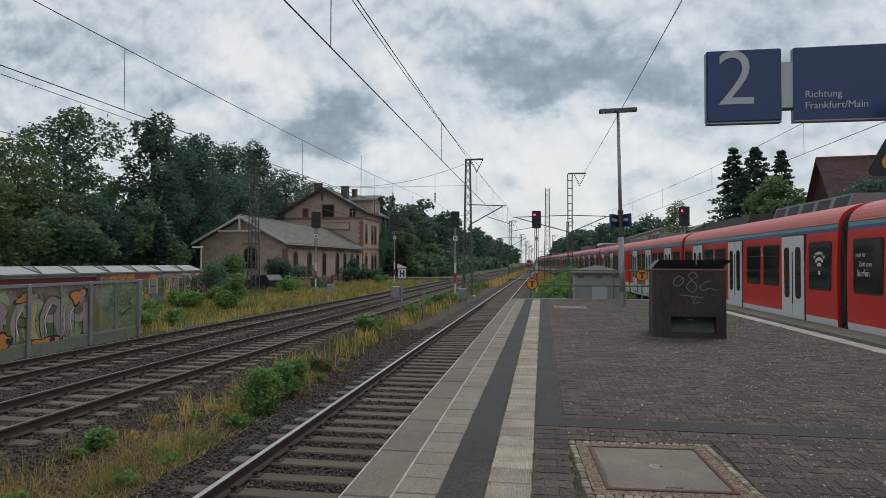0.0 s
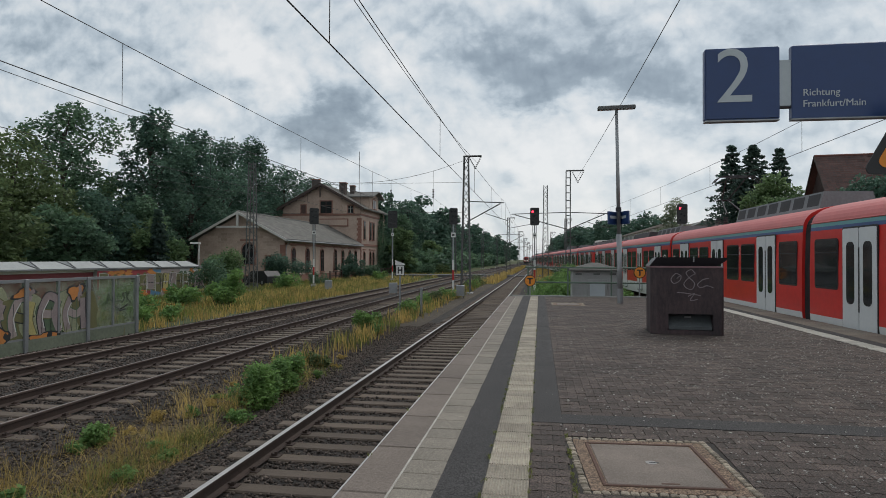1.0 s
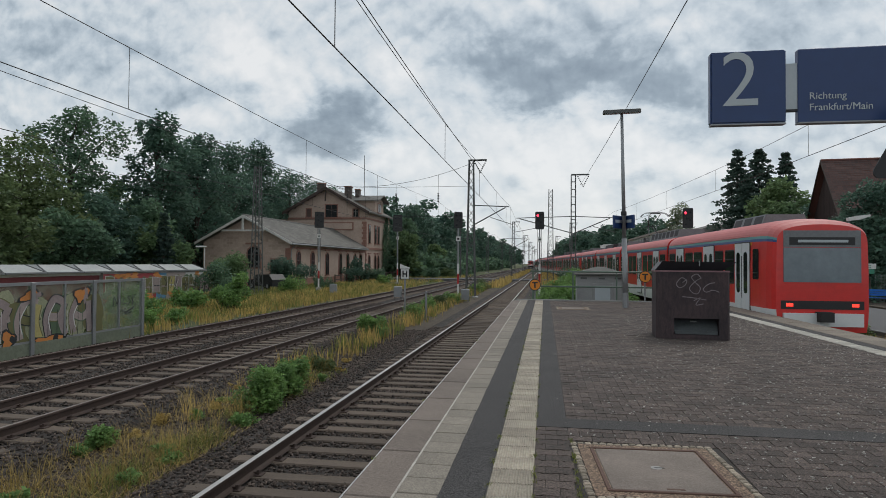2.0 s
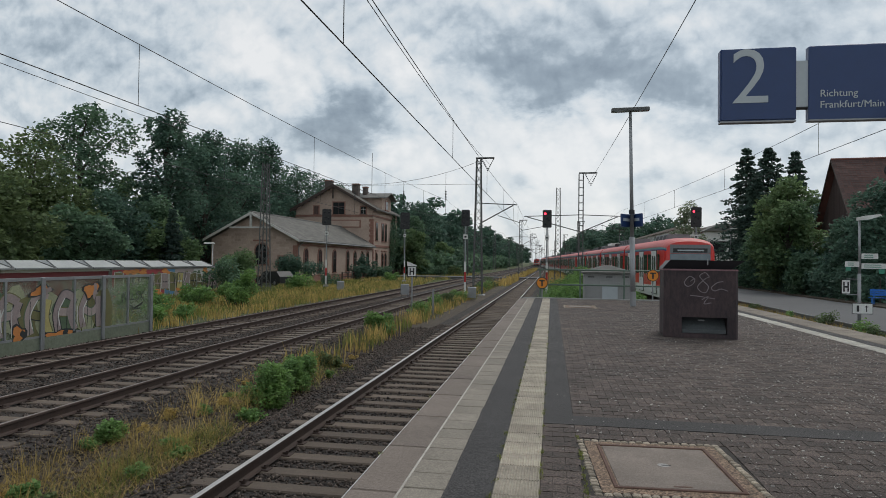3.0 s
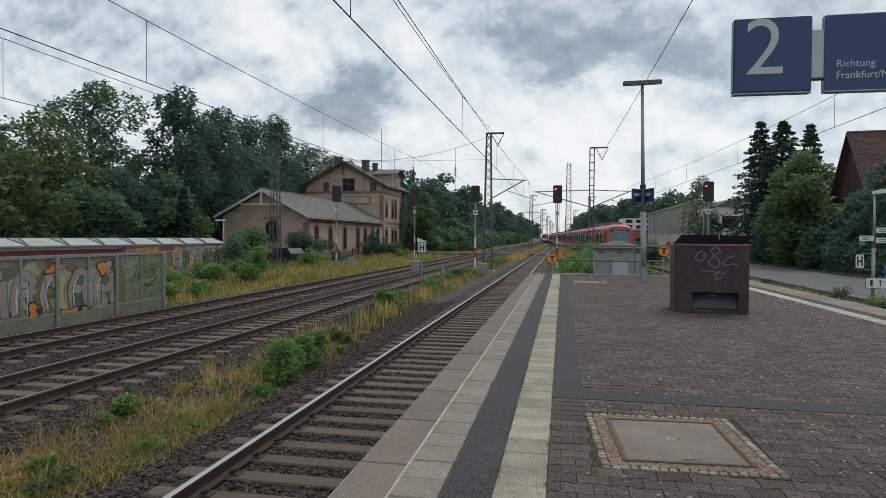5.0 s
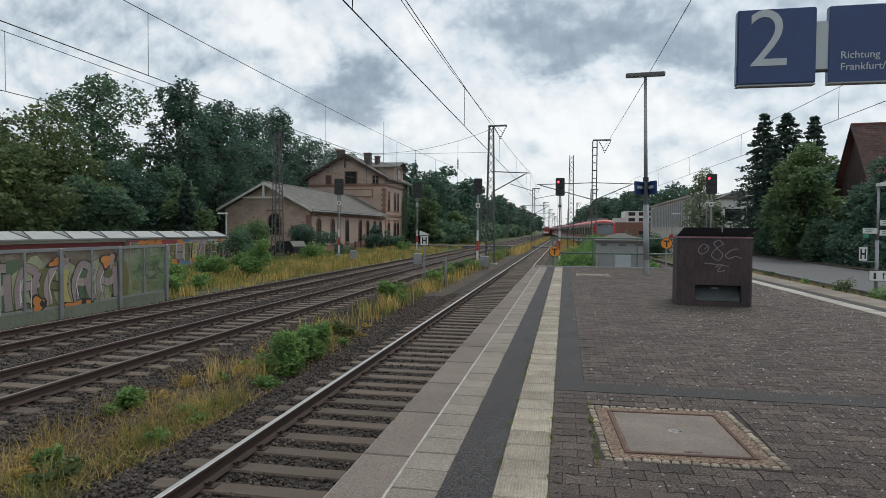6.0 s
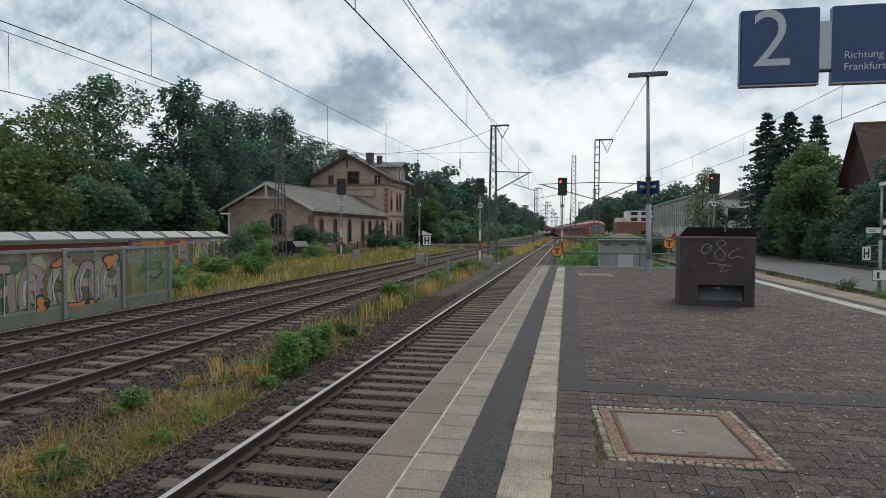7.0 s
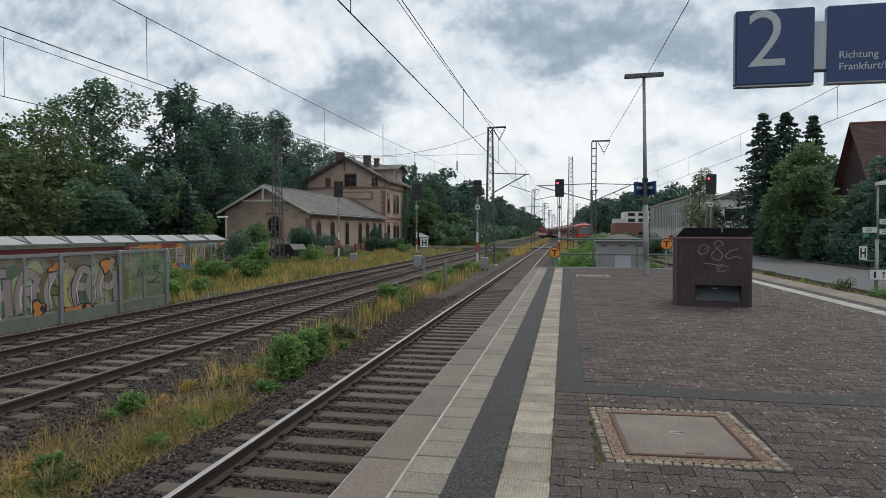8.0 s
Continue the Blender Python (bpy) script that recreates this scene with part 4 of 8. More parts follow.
# the wood behind the sheds: bearing, distance, height, radius, leaf
WOOD = [
    (-46.2, 66, 11.5, 4.2, "yellow", 0.12), (-43.0, 62, 13.0, 4.8, "yellow", 0.06), (-39.7, 78, 20.0, 5.4, "oak", 0.34), (-36.6, 88, 13.5, 3.4, "lime", 0.15), (-46.8, 84, 15.0, 4.0, "oak", 0.2),
    (-33.5, 77, 20.0, 4.3, "dark", 0.1), (-30.6, 84, 19.4, 5.2, "dark", 0.08), (-27.9, 98, 21.0, 5.4, "dark", 0.1), (-25.5, 108, 23.8, 4.8, "dark", 0.12),
    (-22.8, 122, 20.6, 5.6, "dark", 0.1), (-20.2, 138, 21.0, 5.4, "dark", 0.1), (-49.0, 72, 11.5, 4.5, "oak", 0.15),
    (-41.2, 62, 9.5, 4.2, "yellow", 0.05), (-37.6, 64, 8.6, 4.0, "dark", 0.05), (-34.2, 66, 8.5, 3.6, "oak", 0.05), (-33.4, 64, 6.5, 3.0, "lime", 0.05),
    (-45.5, 52, 8.5, 3.8, "yellow", 0.05), (-27.0, 112, 17.0, 6.0, "dark", 0.05), (-24.0, 128, 18.0, 6.0, "dark", 0.05), (-30.0, 92, 15.0, 5.5, "dark", 0.05), (-39.5, 56, 6.5, 3.4, "oak", 0.03),
    (-47.5, 90, 11.0, 6.0, "dark", 0.05), (-42.0, 95, 10.0, 6.0, "dark", 0.05), (-37.0, 100, 10.5, 6.0, "dark", 0.05), (-31.0, 105, 17.0, 6.0, "dark", 0.05),
]
for i, (b, d, h, r, leaf, base) in enumerate(WOOD):
    x, y = at(b, d)
    big = h > 14
    tree(pose(x, y, GROUND_Z, 0, 0, i * 51), h, r, 100 + i, leaf, ("tall dark broad-leaved tree of the wood behind the sheds" if leaf == "dark" else "tall airy oak with visible limbs behind the sheds" if leaf == "oak" and big else "dense yellowish-green tree at the edge of the wood"),
         base=base, count=(20 if leaf == 'dark' else 14) if big else 11, n=(9000 if leaf == 'oak' else 12000) if big else 8500, size=0.2 if big else 0.17)
# beside and beyond the station house
for i, (x, y, h, r, leaf) in enumerate(((-24.5, 112, 9.0, 3.2, "lime"), (-26.5, 122, 12.0, 4.0, "oak"), (-28.0, 134, 16.0, 5.0, "dark"), (-22.0, 126, 6.5, 3.0, "lime"), (-21.0, 138, 6.0, 3.0, "oak"))):
    tree(pose(x, y, GROUND_Z, 0, 0, i * 40), h, r, 140 + i, leaf, "leafy tree beside the line past the station house", base=0.08, count=10, n=9000, size=0.18)
conifer(pose(*at(-33.0, 62), GROUND_Z), 7.4, 1.5, 7, "young slender conifer at the edge of the wood", n=5000, size=0.16)


def far_wood(name, x_of, y0, y1, step, h, label, seed, leaf="dark"):
    """A long wood of many crowns as one mass of foliage."""
    g = np.random.default_rng(seed)
    pts = []
    y = y0
    while y < y1:
        for row in range(3):
            hh = h * g.uniform(0.78, 1.12) + row * 1.5
            x = x_of(y) + (row * 7 + g.uniform(-2, 2)) * (1 if x_of(y) > 0 else -1)
            lobes = [(c + np.array([x, y + g.uniform(-3, 3), GROUND_Z]), r_) for c, r_ in lobes_of(hh, 4.6, hh * 0.06, int(g.integers(1e6)), 9)]
            pts.append(crown_points(lobes, 850, int(g.integers(1e6))))
        y += step
        step *= 1.02
    ob = new(name, leaf_cloud(name, np.concatenate(pts), 0.55, MP[leaf], seed))
    tagged(ob, label, kind="stuff")


far_wood("far_wood", lambda y: -30 + 0.012 * (y - 140), 140, 620, 8, 17, "far dark broad-leaved wood along the line", 31)
far_wood("far_wood", lambda y: 10 + 0.0 * y if y > 300 else 10 + (300 - y) * 0.2, 215, 620, 8.5, 17.5, "far dark pine wood closing the line", 32)
far_wood("far_shrubs", lambda y: -21.0 - 0.01 * y, 118, 420, 7, 4.2, "low shrubs at the foot of the far wood", 35, "oak")
far_wood("far_wood", lambda y: 52 + 0.05 * y, 150, 260, 9, 19, "far wood behind the works hall", 33)
far_wood("far_wood", lambda y: -75.0, 20, 120, 7, 9, "dark wood far behind the sheds", 34)

# shrubs on the left verge
for i, (x, y, h, r, leaf, n, size) in enumerate(((-17.15, 33.0, 2.6, 1.1, "weed", 4600, 0.06), (-18.2, 34.0, 1.6, 0.9, "weed", 2300, 0.06), (-20.5, 33.5, 1.3, 1.2, "weed", 2200, 0.08), (-22.0, 31.0, 1.4, 1.5, "weed", 2600, 0.08), (-19.0, 27.0, 1.2, 1.3, "weed", 2400, 0.07),
                                    (-24.5, 45.0, 2.6, 1.8, "oak", 3000, 0.09), (-26.5, 50.0, 4.2, 2.2, "lime", 3600, 0.11), (-29.0, 55.0, 3.4, 2.0, "oak", 4000, 0.12), (-27.0, 66.5, 3.0, 2.2, "dark", 3600, 0.1), (-28.5, 65.0, 3.6, 2.0, "dark", 3200, 0.1),
                                    (-23.0, 55.0, 1.6, 1.5, "weed", 2000, 0.08), (-22.0, 62.0, 1.3, 1.6, "oak", 2000, 0.08), (-26.0, 88.0, 3.6, 1.8, "dark", 3000, 0.11), (-26.2, 84.0, 2.4, 1.6, "dark", 2600, 0.1), (-25.6, 94.0, 2.0, 1.8, "oak", 2400, 0.1),
                                    (-20.5, 80.0, 1.2, 1.4, "weed", 1600, 0.09), (-19.0, 105.0, 1.8, 2.0, "oak", 1800, 0.12), (-17.5, 116.0, 1.6, 2.0, "yellow", 1600, 0.12),
                                    (-16.2, 23.6, 0.8, 0.8, "weed", 1600, 0.06), (-16.4, 26.0, 0.7, 0.8, "weed", 1400, 0.06), (-16.6, 15.0, 1.4, 1.2, "weed", 2200, 0.06), (-17.0, 12.0, 1.5, 1.3, "weed", 2200, 0.06), (-17.2, 18.5, 1.3, 1.2, "weed", 2200, 0.06))):
    bush(pose(x, y, GROUND_Z, 0, 0, i * 61), h, r, 200 + i, leaf, "unkempt green shrub on the dry verge" if leaf != "dark" else "dark shrub before the station wall", n, size)
# ivy on the house corner: a flat mass of leaves climbing the wall
g_np = np.random.default_rng(77)
pv = np.stack([-28.86 + np.abs(g_np.normal(0, 0.18, 5200)), 110.5 + g_np.uniform(0, 6.2, 5200), -1.3 + 11.0 * g_np.uniform(0, 1, 5200) ** 0.9], 1)
keep = pv[:, 2] < 4.5 + 5.5 * np.sin((pv[:, 1] - 110) * 0.55) + g_np.normal(0, 0.8, 5200)
ivy = thing("ivy", pose(0, 0, 0), "dense green ivy climbing the station house wall", "climbing plant")
part("foliage", leaf_cloud("ivy", pv[keep], 0.13, MP["oak"], 78), None, ivy)
# shrubs past the platform's end
for i, (x, y, h, r) in enumerate(((0.7, 32.0, 1.7, 1.0), (1.2, 36.0, 2.0, 1.3), (0.6, 40.0, 1.9, 1.2), (2.6, 40.0, 1.9, 1.4), (1.6, 46.0, 2.2, 1.6), (3.9, 33.0, 1.2, 0.9), (4.2, 36.0, 1.3, 1.0), (0.2, 29.0, 0.9, 0.7), (2.2, 55.0, 2.3, 1.8), (5.2, 60, 2.0, 1.4), (4.6, 80, 2.6, 1.6), (3.4, 72, 2.4, 1.8), (9.6, 70, 2.2, 1.6), (10.2, 80, 2.6, 1.8), (9.2, 92, 2.6, 2.0))):
    bush(pose(x, y, GROUND_Z, 0, 0, i * 71), h, r, 300 + i, "weed" if i < 10 else "oak", "rank green shrub past the platform's end", 2600, 0.065 if y < 50 else 0.1)

# right side: firs, the big lime, overgrown shrubs and birch
for b, d, h, r, n, lab in ((15.8, 86, 17.4, 5.2, 14000, "tall dark fir behind the road"), (17.4, 84, 17.2, 5.6, 16000, "tall broad dark fir behind the road"), (19.3, 84, 16.6, 3.6, 11000, "slim dark fir behind the road"), (16.5, 80, 13.0, 5.0, 13000, "wide dark fir behind the road")):
    x, y = at(b, d)
    conifer(pose(x, y, GROUND_Z, 0, 0, b * 20), h, r, int(b * 10), lab, n=n, size=0.172)
for b, d, h, r, leaf, n, size, lab in ((18.7, 66, 11.2, 3.7, "lime", 19000, 0.155, "broad light-green lime tree leaning over the road"), (17.6, 72, 7.6, 3.2, "oak", 10000, 0.16, "low leafy tree beside the road"),
                                       (23.6, 62, 7.6, 3.2, "dark", 13000, 0.16, "dark overgrown tree before the house"), (25.6, 56, 9.4, 3.8, "dark", 13000, 0.15, "dark overgrown tree before the house")):
    x, y = at(b, d)
    tree(pose(x, y, GROUND_Z, 0, 0, b * 30), h, r, int(b * 10), leaf, lab, base=0.02, count=17, n=n, size=size)
x, y = at(11.3, 78); tree(pose(x, y, GROUND_Z), 10.4, 2.5, 165, "birch", "slim airy birch beside the crossing road", base=0.2, count=14, n=5200, size=0.11, trunk=0.14)
x, y = at(12.4, 84); tree(pose(x, y, GROUND_Z), 6.2, 2.2, 166, "oak", "small leafy tree before the white building", base=0.1, count=8, n=5000, size=0.13)
for i, (x, y, h, r) in enumerate(((21.6, 71, 3.4, 2.0), (21.4, 66.5, 3.6, 2.2), (21.4, 62.0, 4.0, 2.2), (21.6, 57.5, 3.8, 2.2), (22.0, 53.0, 3.6, 2.2), (22.4, 60.0, 5.4, 2.4), (22.6, 48.5, 3.4, 2.0), (24.0, 50.0, 5.0, 2.6))):
    bush(pose(x, y, GROUND_Z, 0, 0, i * 50), h, r, 360 + i, "dark" if i % 3 else "oak", "dark overgrown shrub at the roadside", 8000, 0.11)


# weeds along the edge rail of the road
for i, (x, y, h, r) in enumerate(((11.4, 29.2, 0.95, 0.5), (11.5, 26.2, 1.0, 0.5), (11.3, 24.6, 0.7, 0.45), (11.4, 33.5, 0.6, 0.4), (11.5, 39.0, 0.6, 0.4))):
    bush(pose(x, y, GROUND_Z, 0, 0, i * 40), h, r, 380 + i, "weed" if i % 2 else "yellow", "straggly weed beside the road's edge rail", 900, 0.04, name="weed")


def hedge():
    h = thing("hedge", pose(0, 0, GROUND_Z), "dark clipped hedge along the far side of the road", "hedge")
    g = np.random.default_rng(5)
    n = 22000
    u = g.uniform(0, 1, n)
    py = 46.0 + 34 * u
    px = 21.3 + g.normal(0, 0.5, n)
    pz = 2.4 * g.uniform(0, 1, n) ** 0.8 * (1 + 0.12 * np.sin(py * 1.3))
    part("foliage", leaf_cloud("hedge", np.stack([px, py, pz], 1), 0.13, MP["dark"], 6), None, h)
    fm = Form()
    for i in range(20):
        fm.tube((21.3, 46 + 34 * i / 19, -0.1), (21.3, 46 + 34 * i / 19, 2.0), 0.04, n=5)
    part("stem", fm, MP["bark"], h)


hedge()
# ---------- the old station building ----------
GROUND = -1.3
MS = dict(
    trim=mat("stone_trim", (0.30, 0.155, 0.115), 0.9, dark=(0.20, 0.10, 0.08), scale=1, fine=8, bump=0.3),
    block=mat("sandstone_block", (0.48, 0.37, 0.3), 0.92, dark=(0.34, 0.25, 0.2), scale=0.8, fine=6, amount=0.7, rand=0.16, bump=0.35),
    white_wood=mat("weathered_white_wood", (0.62, 0.60, 0.56), 0.7, dark=(0.42, 0.41, 0.38), scale=3, fine=20, bump=0.15),
    chim=mat("chimney_brick", (0.13, 0.105, 0.092), 0.9, dark=(0.06, 0.05, 0.045), scale=1, fine=12, bump=0.4),
    frame=mat("window_timber", (0.10, 0.055, 0.045), 0.7, dark=(0.06, 0.035, 0.03), scale=3, fine=20, bump=0.1),
    white_frame=mat("window_white", (0.5, 0.49, 0.46), 0.6, bump=0.05),
)


def arch_outline(w, h, n=8):
    """An upright opening with a round head, from its foot."""
    r = w / 2
    return [(-r, 0), (r, 0)] + [(r * math.cos(math.pi * k / n), h - r + r * math.sin(math.pi * k / n)) for k in range(n + 1)]


def facade_window(parent, m, w, h, arch=True, white=False, boarded=False, cross=True):
    """A window on a facade: stone surround, sill, dark pane and glazing bars. Local x along the wall, -y outwards."""
    o = arch_outline(w, h) if arch else [(-w / 2, 0), (w / 2, 0), (w / 2, h), (-w / 2, h)]
    k = 0.17
    big = arch_outline(w + 2 * k, h + k) if arch else [(-w / 2 - k, 0), (w / 2 + k, 0), (w / 2 + k, h + k), (-w / 2 - k, h + k)]
    s = part("window", Form().prism(big, "y", -0.09, 0.02), MS["trim"], parent, "window with a red sandstone surround", m=m)
    part("pane", Form().prism(o, "y", -0.105, -0.092), MS["frame"] if boarded else M["house_pane"], s)
    fm = Form()
    fm.box(-0.035, 0.035, -0.125, -0.106, 0, h - (0.02 if not arch else 0.05))
    if cross:
        fm.box(-w / 2, -0.035, -0.125, -0.106, h * 0.62, h * 0.62 + 0.07).box(0.035, w / 2, -0.125, -0.106, h * 0.62, h * 0.62 + 0.07)
    part("glazing_bar", fm, MS["white_frame"] if white else MS["frame"], s)
    part("sill", Form().box(-w / 2 - k - 0.06, w / 2 + k + 0.06, -0.2, 0, -0.14, 0), MS["trim"], s)
    if arch:
        part("hood", Form().box(-w / 2 - k - 0.1, w / 2 + k + 0.1, -0.16, 0, h + k + 0.12, h + k + 0.3), MS["trim"], s)
    return s


def gable_wall(x0, x1, y0, y1, z0, ze, zr):
    xm = (x0 + x1) / 2
    return Form().prism([(x0, z0), (x1, z0), (x1, ze), (xm, zr), (x0, ze)], "y", y0, y1)


def roof_slope(xm, xe, y0, y1, zr, ze, t=0.16):
    """One pitched roof plane with thickness, from the ridge at xm to the eaves at xe."""
    return Form().prism([(xm, zr), (xe, ze), (xe, ze + t), (xm, zr + t)] if xe > xm else [(xm, zr), (xm, zr + t), (xe, ze + t), (xe, ze)], "y", y0, y1)


def shingle_courses(parent, xm, xe, y0, y1, zr, ze, step, t=0.16):
    """Courses of slates laid up a roof plane, each a thin overlapping strip."""
    fm = Form()
    d = Vector((xe - xm, 0, ze - zr))
    n = max(3, int(d.length / step))
    g = random.Random(3)
    nv = Vector((-d.z, 0, d.x)).normalized()
    if nv.z < 0:
        nv = -nv
    for i in range(n):
        a = Vector((xm, 0, zr + t)) + d * (i / n)
        b = Vector((xm, 0, zr + t)) + d * ((i + 1.08) / n)
        y = y0
        while y < y1:
            w = min(g.uniform(0.45, 0.7), y1 - y)
            lift = g.uniform(0.018, 0.035)
            fm.add([(a.x, y, a.z + 0.004), (a.x, y + w - 0.012, a.z + 0.004), (b.x + nv.x * lift, y + w - 0.012, b.z + nv.z * lift), (b.x + nv.x * lift, y, b.z + nv.z * lift)], [(0, 1, 2, 3)])
            y += w
    ob = part("slate_field", fm, MSL, parent, "weathered grey-brown slates")
    tagged(ob, kind="stuff")


MSL = mat("slate_course", (0.185, 0.175, 0.155), 0.8, dark=(0.115, 0.11, 0.10), scale=0.7, fine=6, amount=0.7, island=0.22, bump=0.25)


def wing():
    b = thing("station_wing", pose(0, 0, 0), "low sandstone wing of the disused station under a slate roof", "building")
    x0, x1, y0, y1, ze, zr = -39.7, -29.0, 69.0, 100.0, 3.76, 6.6
    xm = (x0 + x1) / 2
    part("wall", gable_wall(x0, x1, y0, y1, GROUND - 0.1, ze, zr), M["brick"], b)
    part("plinth", Form().box(x0 - 0.06, x1 + 0.06, y0 - 0.06, y1, GROUND - 0.1, GROUND + 0.8), MS["trim"], b, "red sandstone plinth")
    for xe in (x0 - 0.6, x1 + 0.6):
        zz = zr + 0.1 - (zr - ze) * abs(xe - xm) / (x1 - xm)
        r = part("roof", roof_slope(xm, xe, y0 - 0.9, y1, zr + 0.1, zz), M["slate"], b, "grey slate roof slope")
        if xe > xm:
            shingle_courses(r, xm, xe, y0 - 0.88, y1, zr + 0.1, zz, 0.34)
        part("barge_board", Form().prism([(xm, zr + 0.28), (xe, zz + 0.18), (xe, zz - 0.12), (xm, zr - 0.02)] if xe < xm else [(xm, zr - 0.02), (xe, zz - 0.12), (xe, zz + 0.18), (xm, zr + 0.28)], "y", y0 - 0.98, y0 - 0.9), MS["white_wood"], b, "weathered pale barge board")
    part("ridge_cap", Form().tube((xm, y0 - 0.9, zr + 0.28), (xm, y1, zr + 0.28), 0.12, n=8), M["slate"], b)
    # gable framing: king post and tie
    part("king_post", Form().box(xm - 0.12, xm + 0.12, y0 - 0.96, y0 - 0.78, 5.1, zr + 0.05), MS["white_wood"], b, "white gable king post")
    part("tie_beam", Form().box(xm - 2.6, xm + 2.6, y0 - 0.95, y0 - 0.8, 4.98, 5.16), MS["white_wood"], b, "white gable tie beam")
    part("gutter", Form().tube((x1 + 0.68, y0 - 0.9, ze - 0.24), (x1 + 0.68, y1 - 0.5, ze - 0.24), 0.09, n=8), M["steel"], b)
    part("downpipe", Form().tube((x1 + 0.62, y0 + 0.2, ze - 0.3), (x1 + 0.12, y0 + 0.2, ze - 0.9), 0.05, n=6).tube((x1 + 0.12, y0 + 0.2, ze - 0.9), (x1 + 0.12, y0 + 0.2, GROUND), 0.05, n=6), M["steel"], b)
    # track side: arched windows and a cornice
    for y in (71.6, 76.2, 81.6, 87.2, 90.6, 94.2, 97.2):
        facade_window(b, pose(x1, y, GROUND + 1.1, 0, 0, 90), 1.15, 2.9)
    part("string_course", Form().box(x1, x1 + 0.1, y0, y1, 3.05, 3.25), MS["trim"], b)
    facade_window(b, pose(xm + 1.0, y0, GROUND + 2.1, 0, 0, 0), 1.5, 2.4)
    facade_window(b, pose(xm + 3.6, y0, GROUND + 1.4, 0, 0, 0), 0.9, 1.6, arch=False)
    part("quoin", Form().box(x1 - 0.5, x1 + 0.07, y0 - 0.07, y0 + 0.45, GROUND + 0.8, 3.05), MS["trim"], b, "red sandstone corner pier")
    # coursed blocks set proud on both walls that face the line
    g = random.Random(9)
    mesh = Form().box(-0.38, 0.38, -0.02, 0.015, -0.14, 0.14).mesh("stone_block", MS["block"])
    count = 0
    for j in range(16):
        z = GROUND + 0.98 + j * 0.305
        x = x0 + 0.5 + (0.4 if j % 2 else 0)
        while x < x1 - 0.9:
            top = ze + (zr - ze) * (1 - abs(x - xm) / (x1 - xm)) - 0.35
            hole = (xm + 0.1 < x < xm + 1.9 and z < 3.6) or (xm + 2.8 < x < xm + 4.4 and z < 2.4)
            if z < top and not hole and g.random() < 0.62:
                part("stone_block", mesh, None, b, m=pose(x, y0 + 0.004, z, 0, 0, 0))
                count += 1
            x += 0.8
    return b


